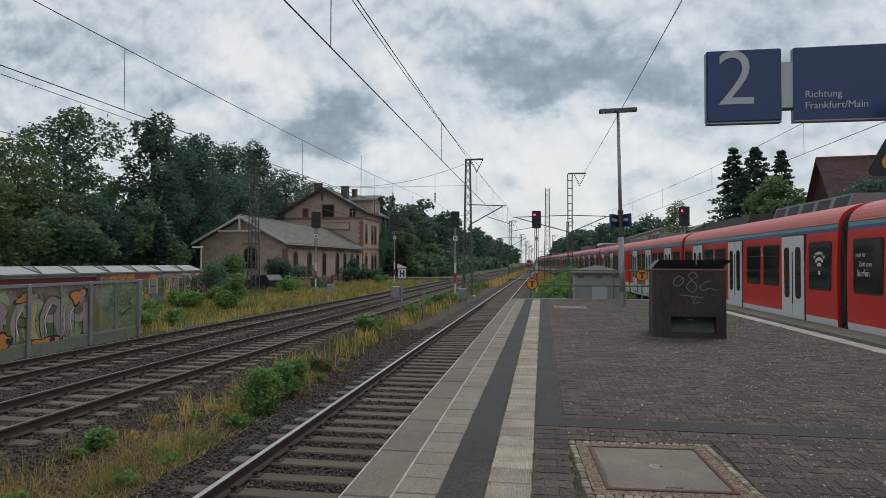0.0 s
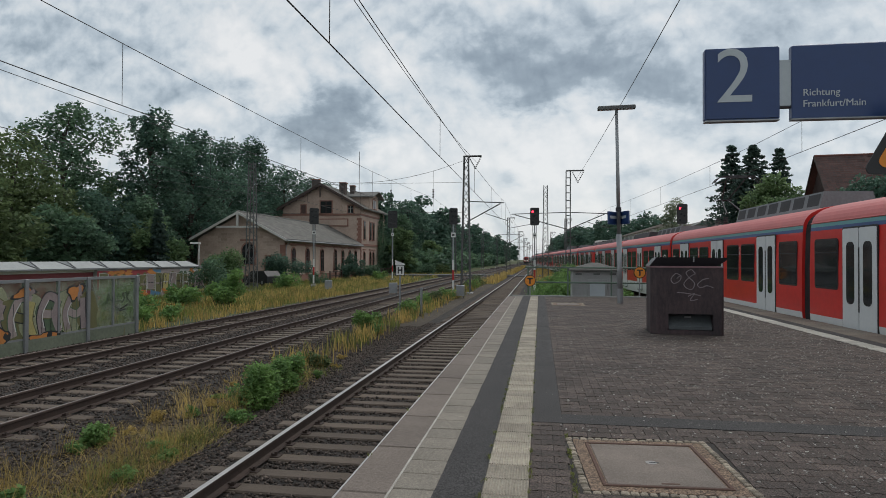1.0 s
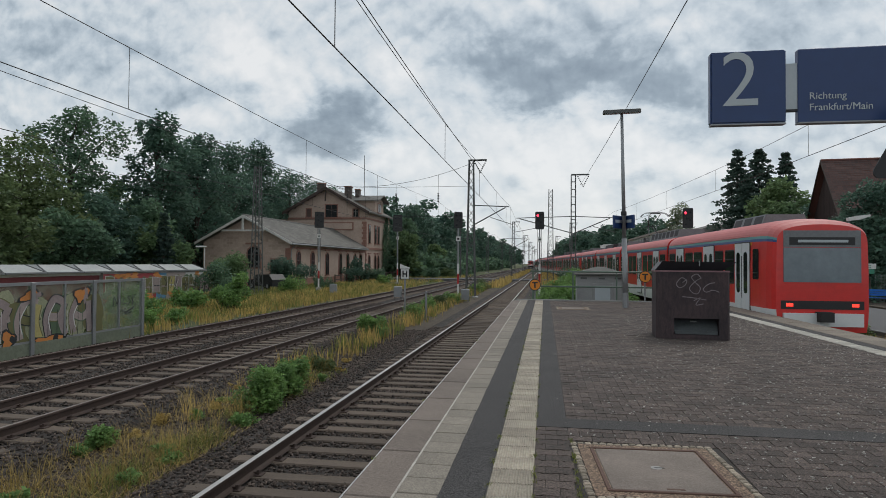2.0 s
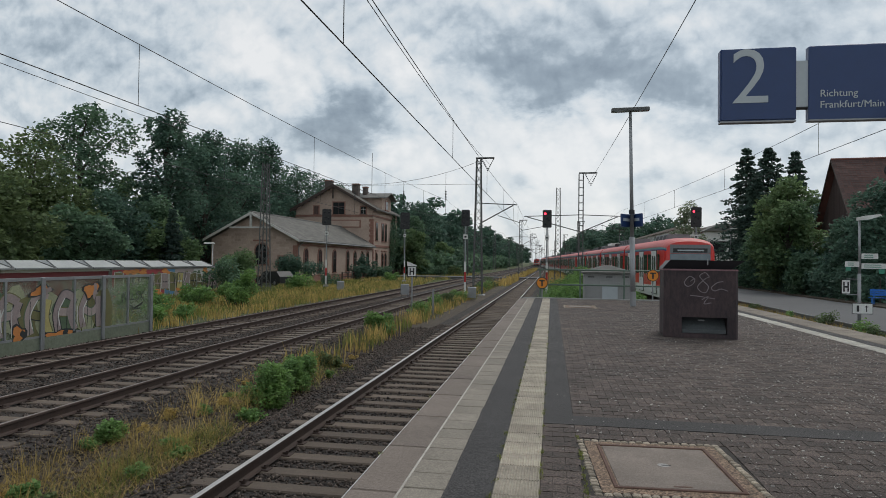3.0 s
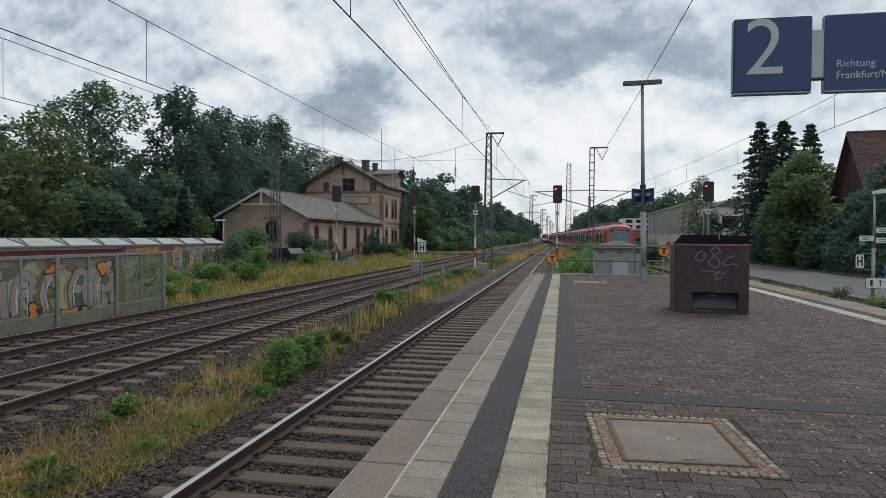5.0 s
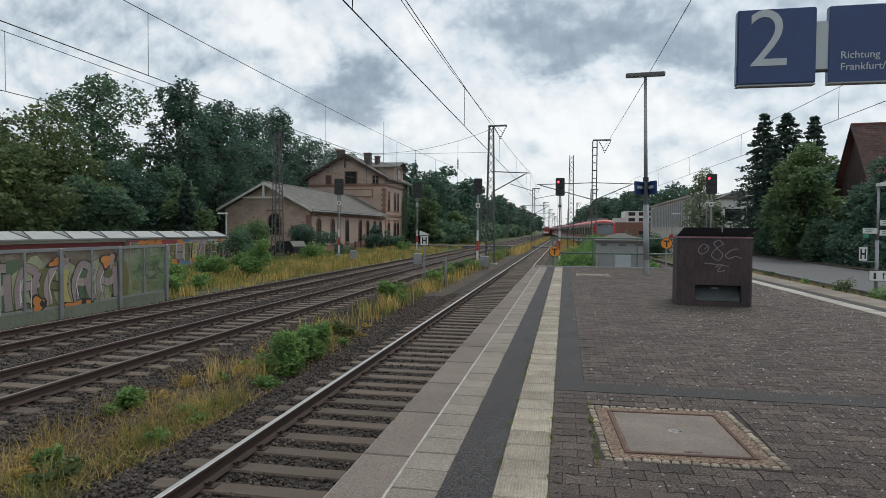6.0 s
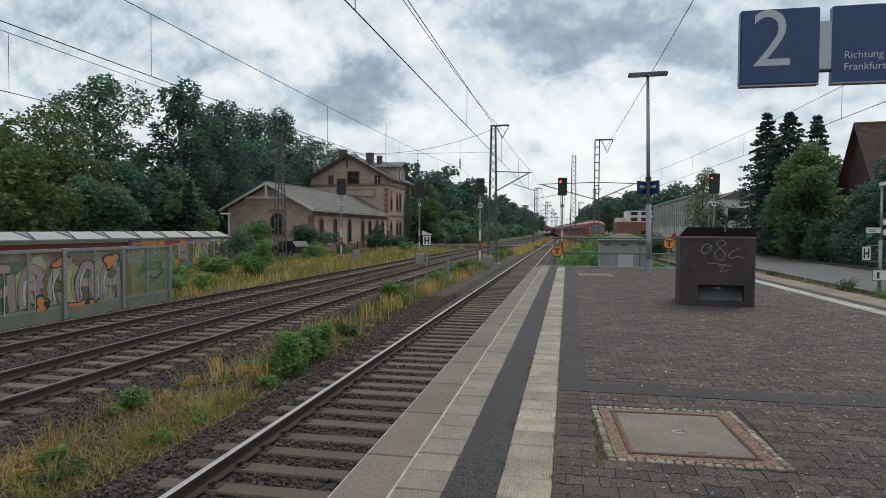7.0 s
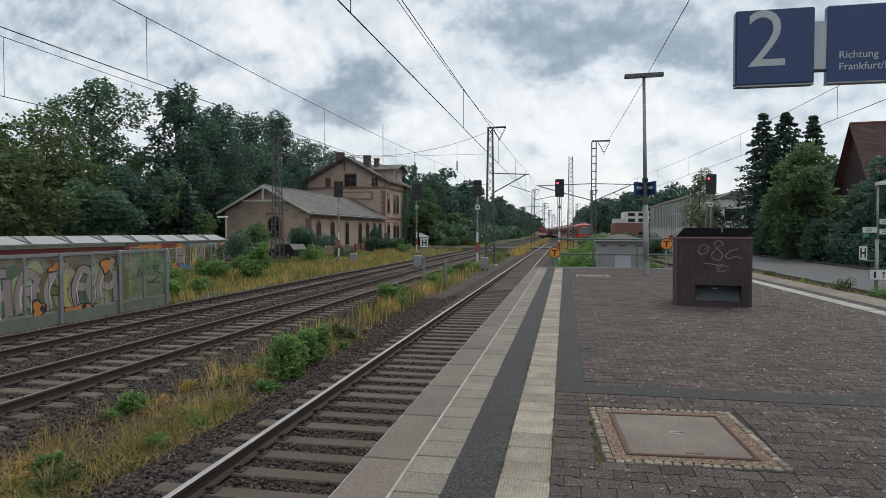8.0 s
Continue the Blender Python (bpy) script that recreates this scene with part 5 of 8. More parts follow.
def main_house():
    b = thing("station_house", pose(0, 0, 0), "two-storey sandstone station house with slate roof, chimneys and a dormer", "building")
    x0, x1, y0, y1, ze, zr = -42.3, -29.0, 100.05, 116.0, 9.9, 13.6
    xm = (x0 + x1) / 2
    part("wall", gable_wall(x0, x1, y0, y1, GROUND - 0.1, ze, zr), M["brick"], b)
    for xe in (x0 - 0.8, x1 + 0.8):
        zz = zr + 0.1 - (zr - ze) * abs(xe - xm) / (x1 - xm)
        r = part("roof", roof_slope(xm, xe, y0 - 0.8, y1 + 0.8, zr + 0.1, zz), M["slate"], b, "dark slate roof slope")
        if xe > xm:
            shingle_courses(r, xm, xe, y0 - 0.78, y1 + 0.78, zr + 0.1, zz, 0.4)
        part("barge_board", Form().prism([(xm, zr + 0.3), (xe, zz + 0.2), (xe, zz - 0.3), (xm, zr - 0.2)] if xe < xm else [(xm, zr - 0.2), (xe, zz - 0.3), (xe, zz + 0.2), (xm, zr + 0.3)], "y", y0 - 0.9, y0 - 0.8), M["wood"], b, "dark carved barge board")
    for k in range(6):
        for s in (-1, 1):
            x = xm + s * (0.9 + k * 1.15)
            z = zr + 0.1 - (zr - ze) * abs(x - xm) / (x1 - xm)
            part("purlin_end", Form().box(x - 0.1, x + 0.1, y0 - 0.85, y0, z - 0.3, z - 0.05), M["wood"], b)
    part("king_post", Form().box(xm - 0.1, xm + 0.1, y0 - 0.86, y0 - 0.7, zr - 2.1, zr), M["wood"], b)
    # bands and corner piers
    for z, h in ((3.6, 0.35), (8.55, 0.3)):
        part("string_course", Form().box(x0 - 0.1, x1 + 0.12, y0 - 0.12, y1 + 0.1, z, z + h), MS["trim"], b, "red sandstone string course")
    for x in (x0, x1):
        for z0, z1 in ((GROUND, 3.6), (3.95, 8.55)):
            k = int((z1 - z0) / 0.42)
            for i in range(k):
                w = 0.62 if i % 2 else 0.42
                part("quoin", Form().box(x - (w if x == x1 else 0.1), x + (0.08 if x == x1 else w), y0 - 0.08, y0 + w, z0 + i * 0.42 + 0.01, z0 + i * 0.42 + 0.41), MS["trim"], b)
    # gable side
    facade_window(b, pose(xm + 1.2 - 1.0 + 0.6, y0, 8.95), 1.9, 1.95, arch=False)
    facade_window(b, pose(xm - 3.1, y0, 8.98), 0.75, 1.3, arch=False, boarded=True)
    facade_window(b, pose(xm + 5.0, y0, 8.95), 0.85, 1.2, arch=False, white=True)
    sign = part("name_board", Form().box(xm - 2.1, xm + 4.6, y0 - 0.14, y0, 6.75, 8.05), MS["trim"], b, "faded painted name board")
    part("board_field", Form().box(xm - 1.9, xm + 4.4, y0 - 0.16, y0 - 0.14, 6.92, 7.88), M["brick"], sign)
    # track side
    for y, ws in ((102.2, 0), (106.0, 1), (108.0, 1), (113.4, 0)):
        facade_window(b, pose(x1, y, 4.7, 0, 0, 90), 1.05, 3.0, arch=False)
        facade_window(b, pose(x1, y, GROUND + 0.6, 0, 0, 90), 1.15, 3.3)
    # dormer cross gable towards the tracks
    d0, d1 = 105.0, 111.0
    part("dormer", Form().prism([(d0, 9.6), (d1, 9.6), (d1, 12.3), ((d0 + d1) / 2, 12.9), (d0, 12.3)], "x", x1 - 4.0, x1 + 0.1), M["brick"], b)
    for s in (-1, 1):
        e = d0 - 0.7 if s < 0 else d1 + 0.7
        m_ = (d0 + d1) / 2
        part("dormer_roof", Form().prism([(m_, 13.1), (e, 12.0), (e, 12.15), (m_, 13.25)] if s > 0 else [(m_, 13.1), (m_, 13.25), (e, 12.15), (e, 12.0)], "x", xm + 0.5, x1 + 1.1), M["slate"], b, "slate dormer roof")
    facade_window(b, pose(x1 + 0.1, 108.0, 10.2, 0, 0, 90), 1.6, 1.5, arch=False)
    for k, (x, y, w, z0, z1) in enumerate(((xm - 2.4, 104.0, 0.62, 12.0, 14.9), (xm + 2.1, 105.0, 0.55, 11.8, 14.4), (xm + 3.2, 107.0, 0.36, 11.2, 14.1))):
        c = part("chimney", Form().box(x - w, x + w, y - 0.5, y + 0.5, z0, z1), MS["chim"], b, "brick chimney")
        part("chimney_cap", Form().box(x - w - 0.08, x + w + 0.08, y - 0.58, y + 0.58, z1, z1 + 0.18), MS["trim"], c)
    part("antenna", Form().tube((xm + 4.2, 107.5, 12.0), (xm + 4.2, 107.5, 20.3), 0.05, n=6), M["mast"], b)
    part("entrance_box", Form().box(-46.2, x0, 101.0, 110.0, GROUND, 8.6), M["brick"], b, "sandstone side annex")
    return b


wing()
main_house()


def yard_fence(x, y0, y1):
    f_ = thing("yard_fence", pose(x, 0, GROUND), "low dark timber fence before the station house", "fence")
    for z in (0.5, 1.0):
        part("rail", Form().box(-0.03, 0.03, y0, y1, z, z + 0.1), M["wood"], f_)
    y = y0
    while y <= y1:
        part("post", Form().box(-0.07, 0.07, y - 0.07, y + 0.07, 0, 1.2), M["wood"], f_)
        y += 2.4


yard_fence(-26.6, 78, 112)
# ---------- left of the tracks: noise screen, sheds ----------
ML = dict(
    glass=None,
    panel=mat("dirty_acrylic", (0.20, 0.22, 0.165), 0.5, dark=(0.11, 0.13, 0.09), scale=1.1, fine=12, amount=0.8, bump=0.05),
    p_orange=mat("paint_orange", (0.60, 0.24, 0.06), 0.6, dark=(0.40, 0.15, 0.04), scale=3, fine=20, bump=0),
    p_pink=mat("paint_mauve", (0.33, 0.265, 0.26), 0.6, dark=(0.19, 0.155, 0.15), scale=3, fine=20, bump=0),
    p_mauve=mat("paint_pale_mauve", (0.38, 0.32, 0.30), 0.6, dark=(0.25, 0.2, 0.19), scale=3, fine=20, bump=0),
    p_wash=mat("paint_wash", (0.33, 0.34, 0.22), 0.6, dark=(0.2, 0.22, 0.13), scale=2, fine=14, amount=0.9, bump=0),
    p_olive=mat("paint_olive", (0.16, 0.15, 0.06), 0.6, dark=(0.10, 0.10, 0.04), scale=3, fine=20, bump=0),
    p_green=mat("paint_green", (0.10, 0.15, 0.085), 0.6, dark=(0.06, 0.095, 0.055), scale=3, fine=20, bump=0),
    p_black=mat("paint_black", (0.025, 0.03, 0.032), 0.6, dark=(0.015, 0.018, 0.02), scale=3, fine=20, bump=0),
    p_white=mat("paint_white", (0.6, 0.6, 0.58), 0.6, dark=(0.42, 0.42, 0.4), scale=3, fine=20, bump=0),
    p_yellow=mat("paint_yellow", (0.48, 0.42, 0.16), 0.6, dark=(0.3, 0.26, 0.1), scale=3, fine=20, bump=0),
    p_blue=mat("paint_blue", (0.10, 0.24, 0.38), 0.6, dark=(0.07, 0.16, 0.26), scale=3, fine=20, bump=0),
    p_red=mat("paint_red", (0.34, 0.05, 0.06), 0.6, dark=(0.22, 0.035, 0.04), scale=3, fine=20, bump=0),
    shed_red=mat("shed_red", (0.22, 0.045, 0.05), 0.75, dark=(0.15, 0.032, 0.036), scale=1, fine=9, bump=0.1),
    shed_roof=mat("shed_roof", (0.40, 0.41, 0.40), 0.6, dark=(0.27, 0.28, 0.27), scale=0.9, fine=8, amount=0.6, bump=0.1),
)


def blob(cx, cz, rx, rz, seed, n=18, rough=0.35):
    g = random.Random(seed)
    ph = [g.uniform(0, 6.28) for _ in range(4)]
    out = []
    for i in range(n):
        a = 2 * math.pi * i / n
        r = 1 + rough * (0.5 * math.sin(2 * a + ph[0]) + 0.35 * math.sin(3 * a + ph[1]) + 0.25 * math.sin(5 * a + ph[2]))
        out.append((cx + rx * r * math.cos(a), cz + rz * r * math.sin(a)))
    return out


def graffiti(parent, length, z0, z1, seed, density=1.0, axis_m=None):
    """Sprayed block letters: slanted slabs with drips, outlines and highlights, on a face at local y = 0; x runs along the wall."""
    g = random.Random(seed)
    H = z1 - z0
    x, k = 0.2, 0

    def field(outline, dy, col):
        fm = Form()
        fm.add([(p[0], dy, p[1]) for p in outline], [tuple(range(len(outline)))])
        part("spray_field", fm, ML[col], parent, m=axis_m)
    while x < length - 0.4:
        w = g.uniform(0.34, 0.55) * H
        sl = g.uniform(-0.12, 0.2) * H
        lo, hi = z0 + H * g.uniform(0.1, 0.25), z0 + H * g.uniform(0.75, 0.95)
        col = g.choice(["p_olive", "p_olive", "p_pink", "p_yellow", "p_olive"])
        quad = [(x, lo), (x + w * 0.92, lo + H * g.uniform(-0.05, 0.06)), (x + w + sl, hi), (x + sl, hi + H * g.uniform(-0.06, 0.05))]
        field(blob(x + w * 0.5, z0 + H * 0.5, w * 0.7, H * 0.42, seed + k * 5, 20, 0.3), -0.004, g.choice(["p_olive", "p_green", "p_green", "p_pink"]))
        field(quad, -0.006, col)
        bar = [(x + w * 0.1, lo + (hi - lo) * 0.42), (x + w * 0.95, lo + (hi - lo) * 0.40), (x + w * 0.97, lo + (hi - lo) * 0.47), (x + w * 0.12, lo + (hi - lo) * 0.5)]
        field(bar, -0.009, g.choice(["p_pink", "p_white", "p_black"]))
        for cut in range(2):
            u = g.uniform(0.15, 0.75)
            fm = Form()
            a0 = (x + w * u, lo + (hi - lo) * g.uniform(0.0, 0.4))
            stroke(fm, curve_pts([a0, (a0[0] + w * g.uniform(-0.2, 0.3), a0[1] + H * 0.22), (a0[0] + w * g.uniform(-0.1, 0.5), a0[1] + H * 0.45)], 5), 0.035 * H, -0.012)
            part("spray_line", fm, ML[g.choice(["p_black", "p_black", "p_white", "p_pink"])], parent, m=axis_m)
        fm = Form()
        stroke(fm, quad[1:] + quad[:1], 0.03 * H, -0.013)
        part("spray_outline", fm, ML[g.choice(["p_black", "p_white", "p_black"])], parent, m=axis_m)
        if g.random() < 0.55:
            field(blob(x + w * 0.5, z0 + H * (0.1 if g.random() < 0.6 else 0.95), w * 0.6, H * 0.1, seed + k * 13, 16, 0.6), -0.016, "p_orange")
        if g.random() < 0.5:
            field(blob(x + w * 0.8, z0 + H * 0.12, w * 0.25, H * 0.14, seed + k * 17, 12, 0.6), -0.015, "p_black")
        x += w * 1.08
        k += 1


def wild_letters(screen, y0, h):
    """Large sprayed letters on the screen's track side: a pale wash, thick mauve strokes edged in black, orange flames and drips."""
    g = random.Random(14)
    m = pose(0.022, y0, 0, 0, 0, 90)

    def field(name, outline, dy, col, label=""):
        part(name, Form().add([(p[0], dy, p[1]) for p in outline], [tuple(range(len(outline)))]), ML[col], screen, label, m=m)

    def line(name, ctrl, w, dy, col):
        fm = Form()
        stroke(fm, curve_pts(ctrl, 6), w, dy)
        part(name, fm, ML[col], screen, m=m)
    for k in range(9):
        field("paint_wash", blob(0.5 + k * 0.72, 1.1 + g.uniform(-0.15, 0.15), 0.62, 0.62, 900 + k, 22, 0.35), -0.003 - 0.0004 * k, ("p_olive", "p_wash", "p_green", "p_wash")[k % 4], "thin olive spray wash")
    x = 0.25
    for k in range(6):
        a, b, c = g.uniform(-0.1, 0.1), g.uniform(-0.1, 0.15), g.uniform(-0.12, 0.12)
        shapes = ([(x + 0.1, 0.55), (x + 0.05 + a, 1.1), (x + 0.3, 1.62), (x + 0.7, 1.55 + b)], [(x + 0.12, 1.12), (x + 0.45, 1.06 + c), (x + 0.75, 1.2)], [(x + 0.72, 1.5), (x + 0.62 + b, 1.0), (x + 0.78, 0.52)])
        for j, ctrl in enumerate(shapes):
            line("letter_edge", ctrl, 0.3, -0.008 - 0.0006 * j, ("p_green", "p_black", "p_olive")[(k + j) % 3])
        for j, ctrl in enumerate(shapes):
            line("letter_stroke", ctrl, 0.23, -0.011 - 0.0006 * j, ("p_pink", "p_mauve", "p_pink")[j] if k % 3 else ("p_mauve", "p_olive", "p_yellow")[j])
        for j in range(3):
            px = x + g.uniform(0.05, 0.85)
            line("drip", [(px, g.uniform(1.2, 1.6)), (px + g.uniform(-0.02, 0.02), 0.9), (px, g.uniform(0.4, 0.7))], 0.022, -0.0135, g.choice(["p_white", "p_pink", "p_black", "p_green"]))
        line("highlight", [(x + 0.16, 0.7), (x + 0.13 + a, 1.1), (x + 0.32, 1.5)], 0.035, -0.0138, "p_white")
        x += 1.02
    for k, (px, pz, rx, rz) in enumerate(((2.3, 0.24, 0.34, 0.15), (3.0, 0.6, 0.24, 0.17), (4.4, 0.42, 0.42, 0.15), (3.75, 1.78, 0.3, 0.13), (5.75, 1.7, 0.24, 0.24), (1.2, 0.3, 0.3, 0.14))):
        field("flame_edge", blob(px, pz, rx * 1.25, rz * 1.3, 950 + k, 18, 0.6), -0.0146, "p_black")
        field("flame", blob(px, pz, rx, rz, 950 + k, 18, 0.6), -0.0152, "p_orange", "orange sprayed flame")
        field("flame_shade", blob(px + rx * 0.75, pz - rz * 0.1, rx * 0.4, rz * 0.9, 970 + k, 14, 0.6), -0.0158, "p_black" if k < 3 else "p_pink")


def clear_glass():
    mt = bpy.data.materials.new("scratched_acrylic")
    mt.use_nodes = True
    nt = mt.node_tree
    N, L = nt.nodes, nt.links
    b = N["Principled BSDF"]
    b.inputs["Base Color"].default_value = (0.42, 0.45, 0.38, 1)
    b.inputs["Roughness"].default_value = 0.25
    tr = N.new("ShaderNodeBsdfTransparent")
    tr.inputs[0].default_value = (0.75, 0.8, 0.7, 1)
    mx = N.new("ShaderNodeMixShader")
    nz = N.new("ShaderNodeTexNoise")
    nz.inputs["Scale"].default_value, nz.inputs["Detail"].default_value = 2.2, 8
    co = N.new("ShaderNodeTexCoord")
    L.new(co.outputs["Object"], nz.inputs["Vector"])
    mr = N.new("ShaderNodeMapRange")
    mr.inputs["From Min"].default_value, mr.inputs["From Max"].default_value = 0.35, 0.7
    mr.inputs["To Min"].default_value, mr.inputs["To Max"].default_value = 0.12, 0.42
    L.new(nz.outputs["Fac"], mr.inputs["Value"])
    L.new(mr.outputs[0], mx.inputs[0])
    L.new(tr.outputs[0], mx.inputs[1])
    L.new(b.outputs[0], mx.inputs[2])
    L.new(mx.outputs[0], N["Material Output"].inputs[0])
    return mt


ML["glass"] = clear_glass()


def noise_screen():
    """A glazed noise screen along the outer track, sprayed over on its track side."""
    s = thing("noise_screen", pose(-14.5, 0, -1.28), "glazed noise screen in grey steel frames covered with graffiti", "noise barrier")
    y1, h = 21.0, 2.15
    step = 2.5
    ys = [y1 - i * step for i in range(8)]
    for y in ys:
        part("post", Form().box(-0.05, 0.09, y - 0.07, y + 0.07, 0, h, c=0.01), M["steel"], s, "galvanised steel post")
    for a, b in zip(ys, ys[1:]):
        for z0, z1, t in ((h - 0.09, h, 0.05), (0.42, 0.48, 0.035)):
            part("cross_rail", Form().box(-t, t, b + 0.07, a - 0.07, z0, z1), M["steel"], s)
        part("mid_post", Form().box(-0.03, 0.05, (a + b) / 2 - 0.035, (a + b) / 2 + 0.035, 0.48, h - 0.09), M["steel"], s)
        for c, d in ((b, (a + b) / 2), ((a + b) / 2, a)):
            p = part("pane", Form().box(-0.012, 0.012, c + 0.04, d - 0.04, 0.48, h - 0.09), ML["glass"], s, "cloudy scratched acrylic pane")
        part("base_panel", Form().box(-0.05, 0.04, b + 0.07, a - 0.07, -0.05, 0.42), ML["panel"], s, "grime-covered base panel")
    wild_letters(s, 12.2, h)
    fm = Form()
    for ctrl in ([(0.2, 1.25), (0.25, 1.55), (0.4, 1.3), (0.55, 1.6), (0.6, 1.25)], [(0.75, 1.5), (0.7, 1.3), (0.9, 1.3)], [(1.15, 1.55), (0.95, 1.5), (1.1, 1.38), (0.95, 1.22)], [(1.2, 1.6), (1.22, 1.2)], [(1.4, 1.6), (1.22, 1.4), (1.42, 1.2)], [(0.6, 1.1), (0.9, 1.0), (1.3, 1.15), (0.8, 0.95), (1.2, 0.98)]):
        stroke(fm, curve_pts(ctrl), 0.03, 0)
    part("tag_mark", fm, ML["p_black"], s, "black marker tag", m=pose(0.03, y1 - 1.75, 0, 0, 0, 90))


def shed_row():
    """A long row of low sheds with glazed, many-gabled roofs behind the line."""
    x, z0, ze, zr = -27.0, GROUND - 0.05, 0.8, 1.24
    y0, n, w = 14.0, 12, 2.75
    s = thing("shed_row", pose(0, 0, 0), "long low red shed with a saw-toothed translucent roof and graffiti", "shed")
    y1 = y0 + n * w
    part("wall", Form().box(x - 2.6, x, y0, y1, z0, ze - 0.2), ML["shed_red"], s, "dark red boarded wall")
    part("fascia", Form().box(x - 0.05, x + 0.07, y0, y1, ze - 0.2, ze + 0.02), MS["white_wood"], s, "pale fascia strip")
    for i in range(n):
        a = y0 + i * w
        f_ = Form().add([(x + 0.3, a, ze), (x + 0.3, a + w, ze), (x - 2.7, a + w, ze), (x - 2.7, a, ze), (x - 0.7, a + w * 0.15, zr), (x - 0.7, a + w * 0.85, zr), (x - 2.0, a + w * 0.85, zr), (x - 2.0, a + w * 0.15, zr)],
                        [(0, 1, 5, 4), (1, 2, 6, 5), (2, 3, 7, 6), (3, 0, 4, 7), (4, 5, 6, 7), (3, 2, 1, 0)])
        part("roof_bay", f_, ML["shed_roof"], s, "pale translucent roof bay")
        b_ = Form().tube((x + 0.32, a + w, ze + 0.01), (x - 0.7, a + w * 0.85, zr + 0.01), 0.035, n=5).tube((x + 0.32, a, ze + 0.01), (x - 0.7, a + w * 0.15, zr + 0.01), 0.035, n=5)
        part("roof_rib", b_, M["mast"], s)
        part("gutter", Form().box(x + 0.28, x + 0.36, a + 0.03, a + w - 0.03, ze - 0.04, ze + 0.05), M["steel"], s)
    # sprayed end stretch
    wl = thing("graffiti_wall", pose(0, 0, 0), "rendered wall beside the shed covered with colourful graffiti", "wall")
    part("wall", Form().box(x - 0.2, x + 0.25, y1 - 12, y1 + 5.0, z0, 0.72), M["concrete"], wl)
    g = random.Random(4)
    m = pose(x + 0.262, y1 - 12, 0, 0, 0, 90)
    for a, b_, col in ((0.0, 5.4, "p_red"), (5.4, 6.6, "p_blue"), (6.6, 9.0, "p_mauve"), (9.0, 11.5, "p_white"), (11.5, 14.0, "p_yellow"), (14.0, 17.0, "p_white")):
        part("paint_field", Form().box(a, b_ - 0.05, -0.004, 0.0, z0 + 0.2, 0.66), ML[col], wl, m=m)
    graffiti(wl, 16.5, z0 + 0.3, 0.6, 77, axis_m=pose(x + 0.27, y1 - 12, 0, 0, 0, 90))
    # lamp beside it
    l = thing("street_lamp", pose(x - 0.8, y1 + 1.5, GROUND), "small pale street lamp on a thin white pole", "lamp post")
    part("pole", Form().tube((0, 0, 0), (0, 0, 3.95), 0.05, 0.04, 8), M["white"], l)
    part("head", Form().box(-0.75, 0.1, -0.14, 0.14, 3.95, 4.07, c=0.03), M["white"], l)


def parked_car(m):
    c = thing("parked_car", m, "dark car with a silver tailgate parked by the station", "car")
    part("body", Form().prism([(-2.1, 0.3), (2.1, 0.3), (2.15, 0.8), (1.2, 0.95), (0.7, 1.45), (-1.5, 1.5), (-2.1, 0.95)], "x", -0.85, 0.85), M["black"], c)
    part("rear_window", Form().prism([(1.17, 0.98), (0.74, 1.42), (0.70, 1.40), (1.13, 0.95)], "x", -0.7, 0.7), M["pane"], c, m=pose(0, 0.02, 0.02))
    for x in (-0.8, 0.8):
        for y in (-1.3, 1.35):
            w = part("wheel", Form().tube((x - 0.1, y, 0.32), (x + 0.1, y, 0.32), 0.32, n=16), M["black"], c)
            part("rim", Form().tube((x - 0.11, y, 0.32), (x + 0.11, y, 0.32), 0.19, n=12), M["steel"], w)


noise_screen()
shed_row()
parked_car(pose(-28.5, 62.0, GROUND, 0, 0, 60))
# ---------- masts, wires, signals ----------
def lattice_mast(m, h, w0, w1, label, arm=0.0, name="catenary_mast"):
    """A square lattice mast with angle-iron legs and zigzag braces; arm: length of its head arm."""
    t = thing(name, m, label, "mast", group="catenary masts")

    def half(z):
        return (w0 + (w1 - w0) * z / h) / 2
    for sx in (-1, 1):
        for sy in (-1, 1):
            part("leg", Form().bar((sx * half(0), sy * half(0), 0), (sx * half(h), sy * half(h), h), 0.075), M["mast"], t)
    n = int(h / 0.62)
    for side in range(4):
        fm = Form()
        for i in range(n):
            za, zb = h * i / n, h * (i + 1) / n
            a, b = half(za), half(zb)
            s = 1 if (i + side) % 2 else -1
            p0 = [(-a * s, -a), (a, -a * s), (a * s, a), (-a, a * s)][side]
            p1 = [(b * s, -b), (b, b * s), (-b * s, b), (-b, -b * s)][side]
            fm.bar((*p0, za), (*p1, zb), 0.035)
        tagged(part("brace", fm, M["mast"], t), kind="stuff")
    part("foundation", Form().box(-w0 * 0.8, w0 * 0.8, -w0 * 0.8, w0 * 0.8, -0.3, 0.12, c=0.03), M["concrete"], t)
    if arm:
        part("head_arm", Form().bar((-0.25, 0, h), (arm, 0, h + 0.02), 0.11), M["mast"], t)
        ins = Form()
        for s in (0.2, 0.95):
            for k in range(7):
                u = k / 6
                x, z = arm * s + (arm * 0.58 - arm * s) * u, h - 0.05 - 0.9 * u
                ins.tube((x, 0, z), (x, 0, z - 0.09), 0.06, 0.05, 6)
        part("insulator", ins, M["black"], t, "dark V-shaped insulator strings")
    return t


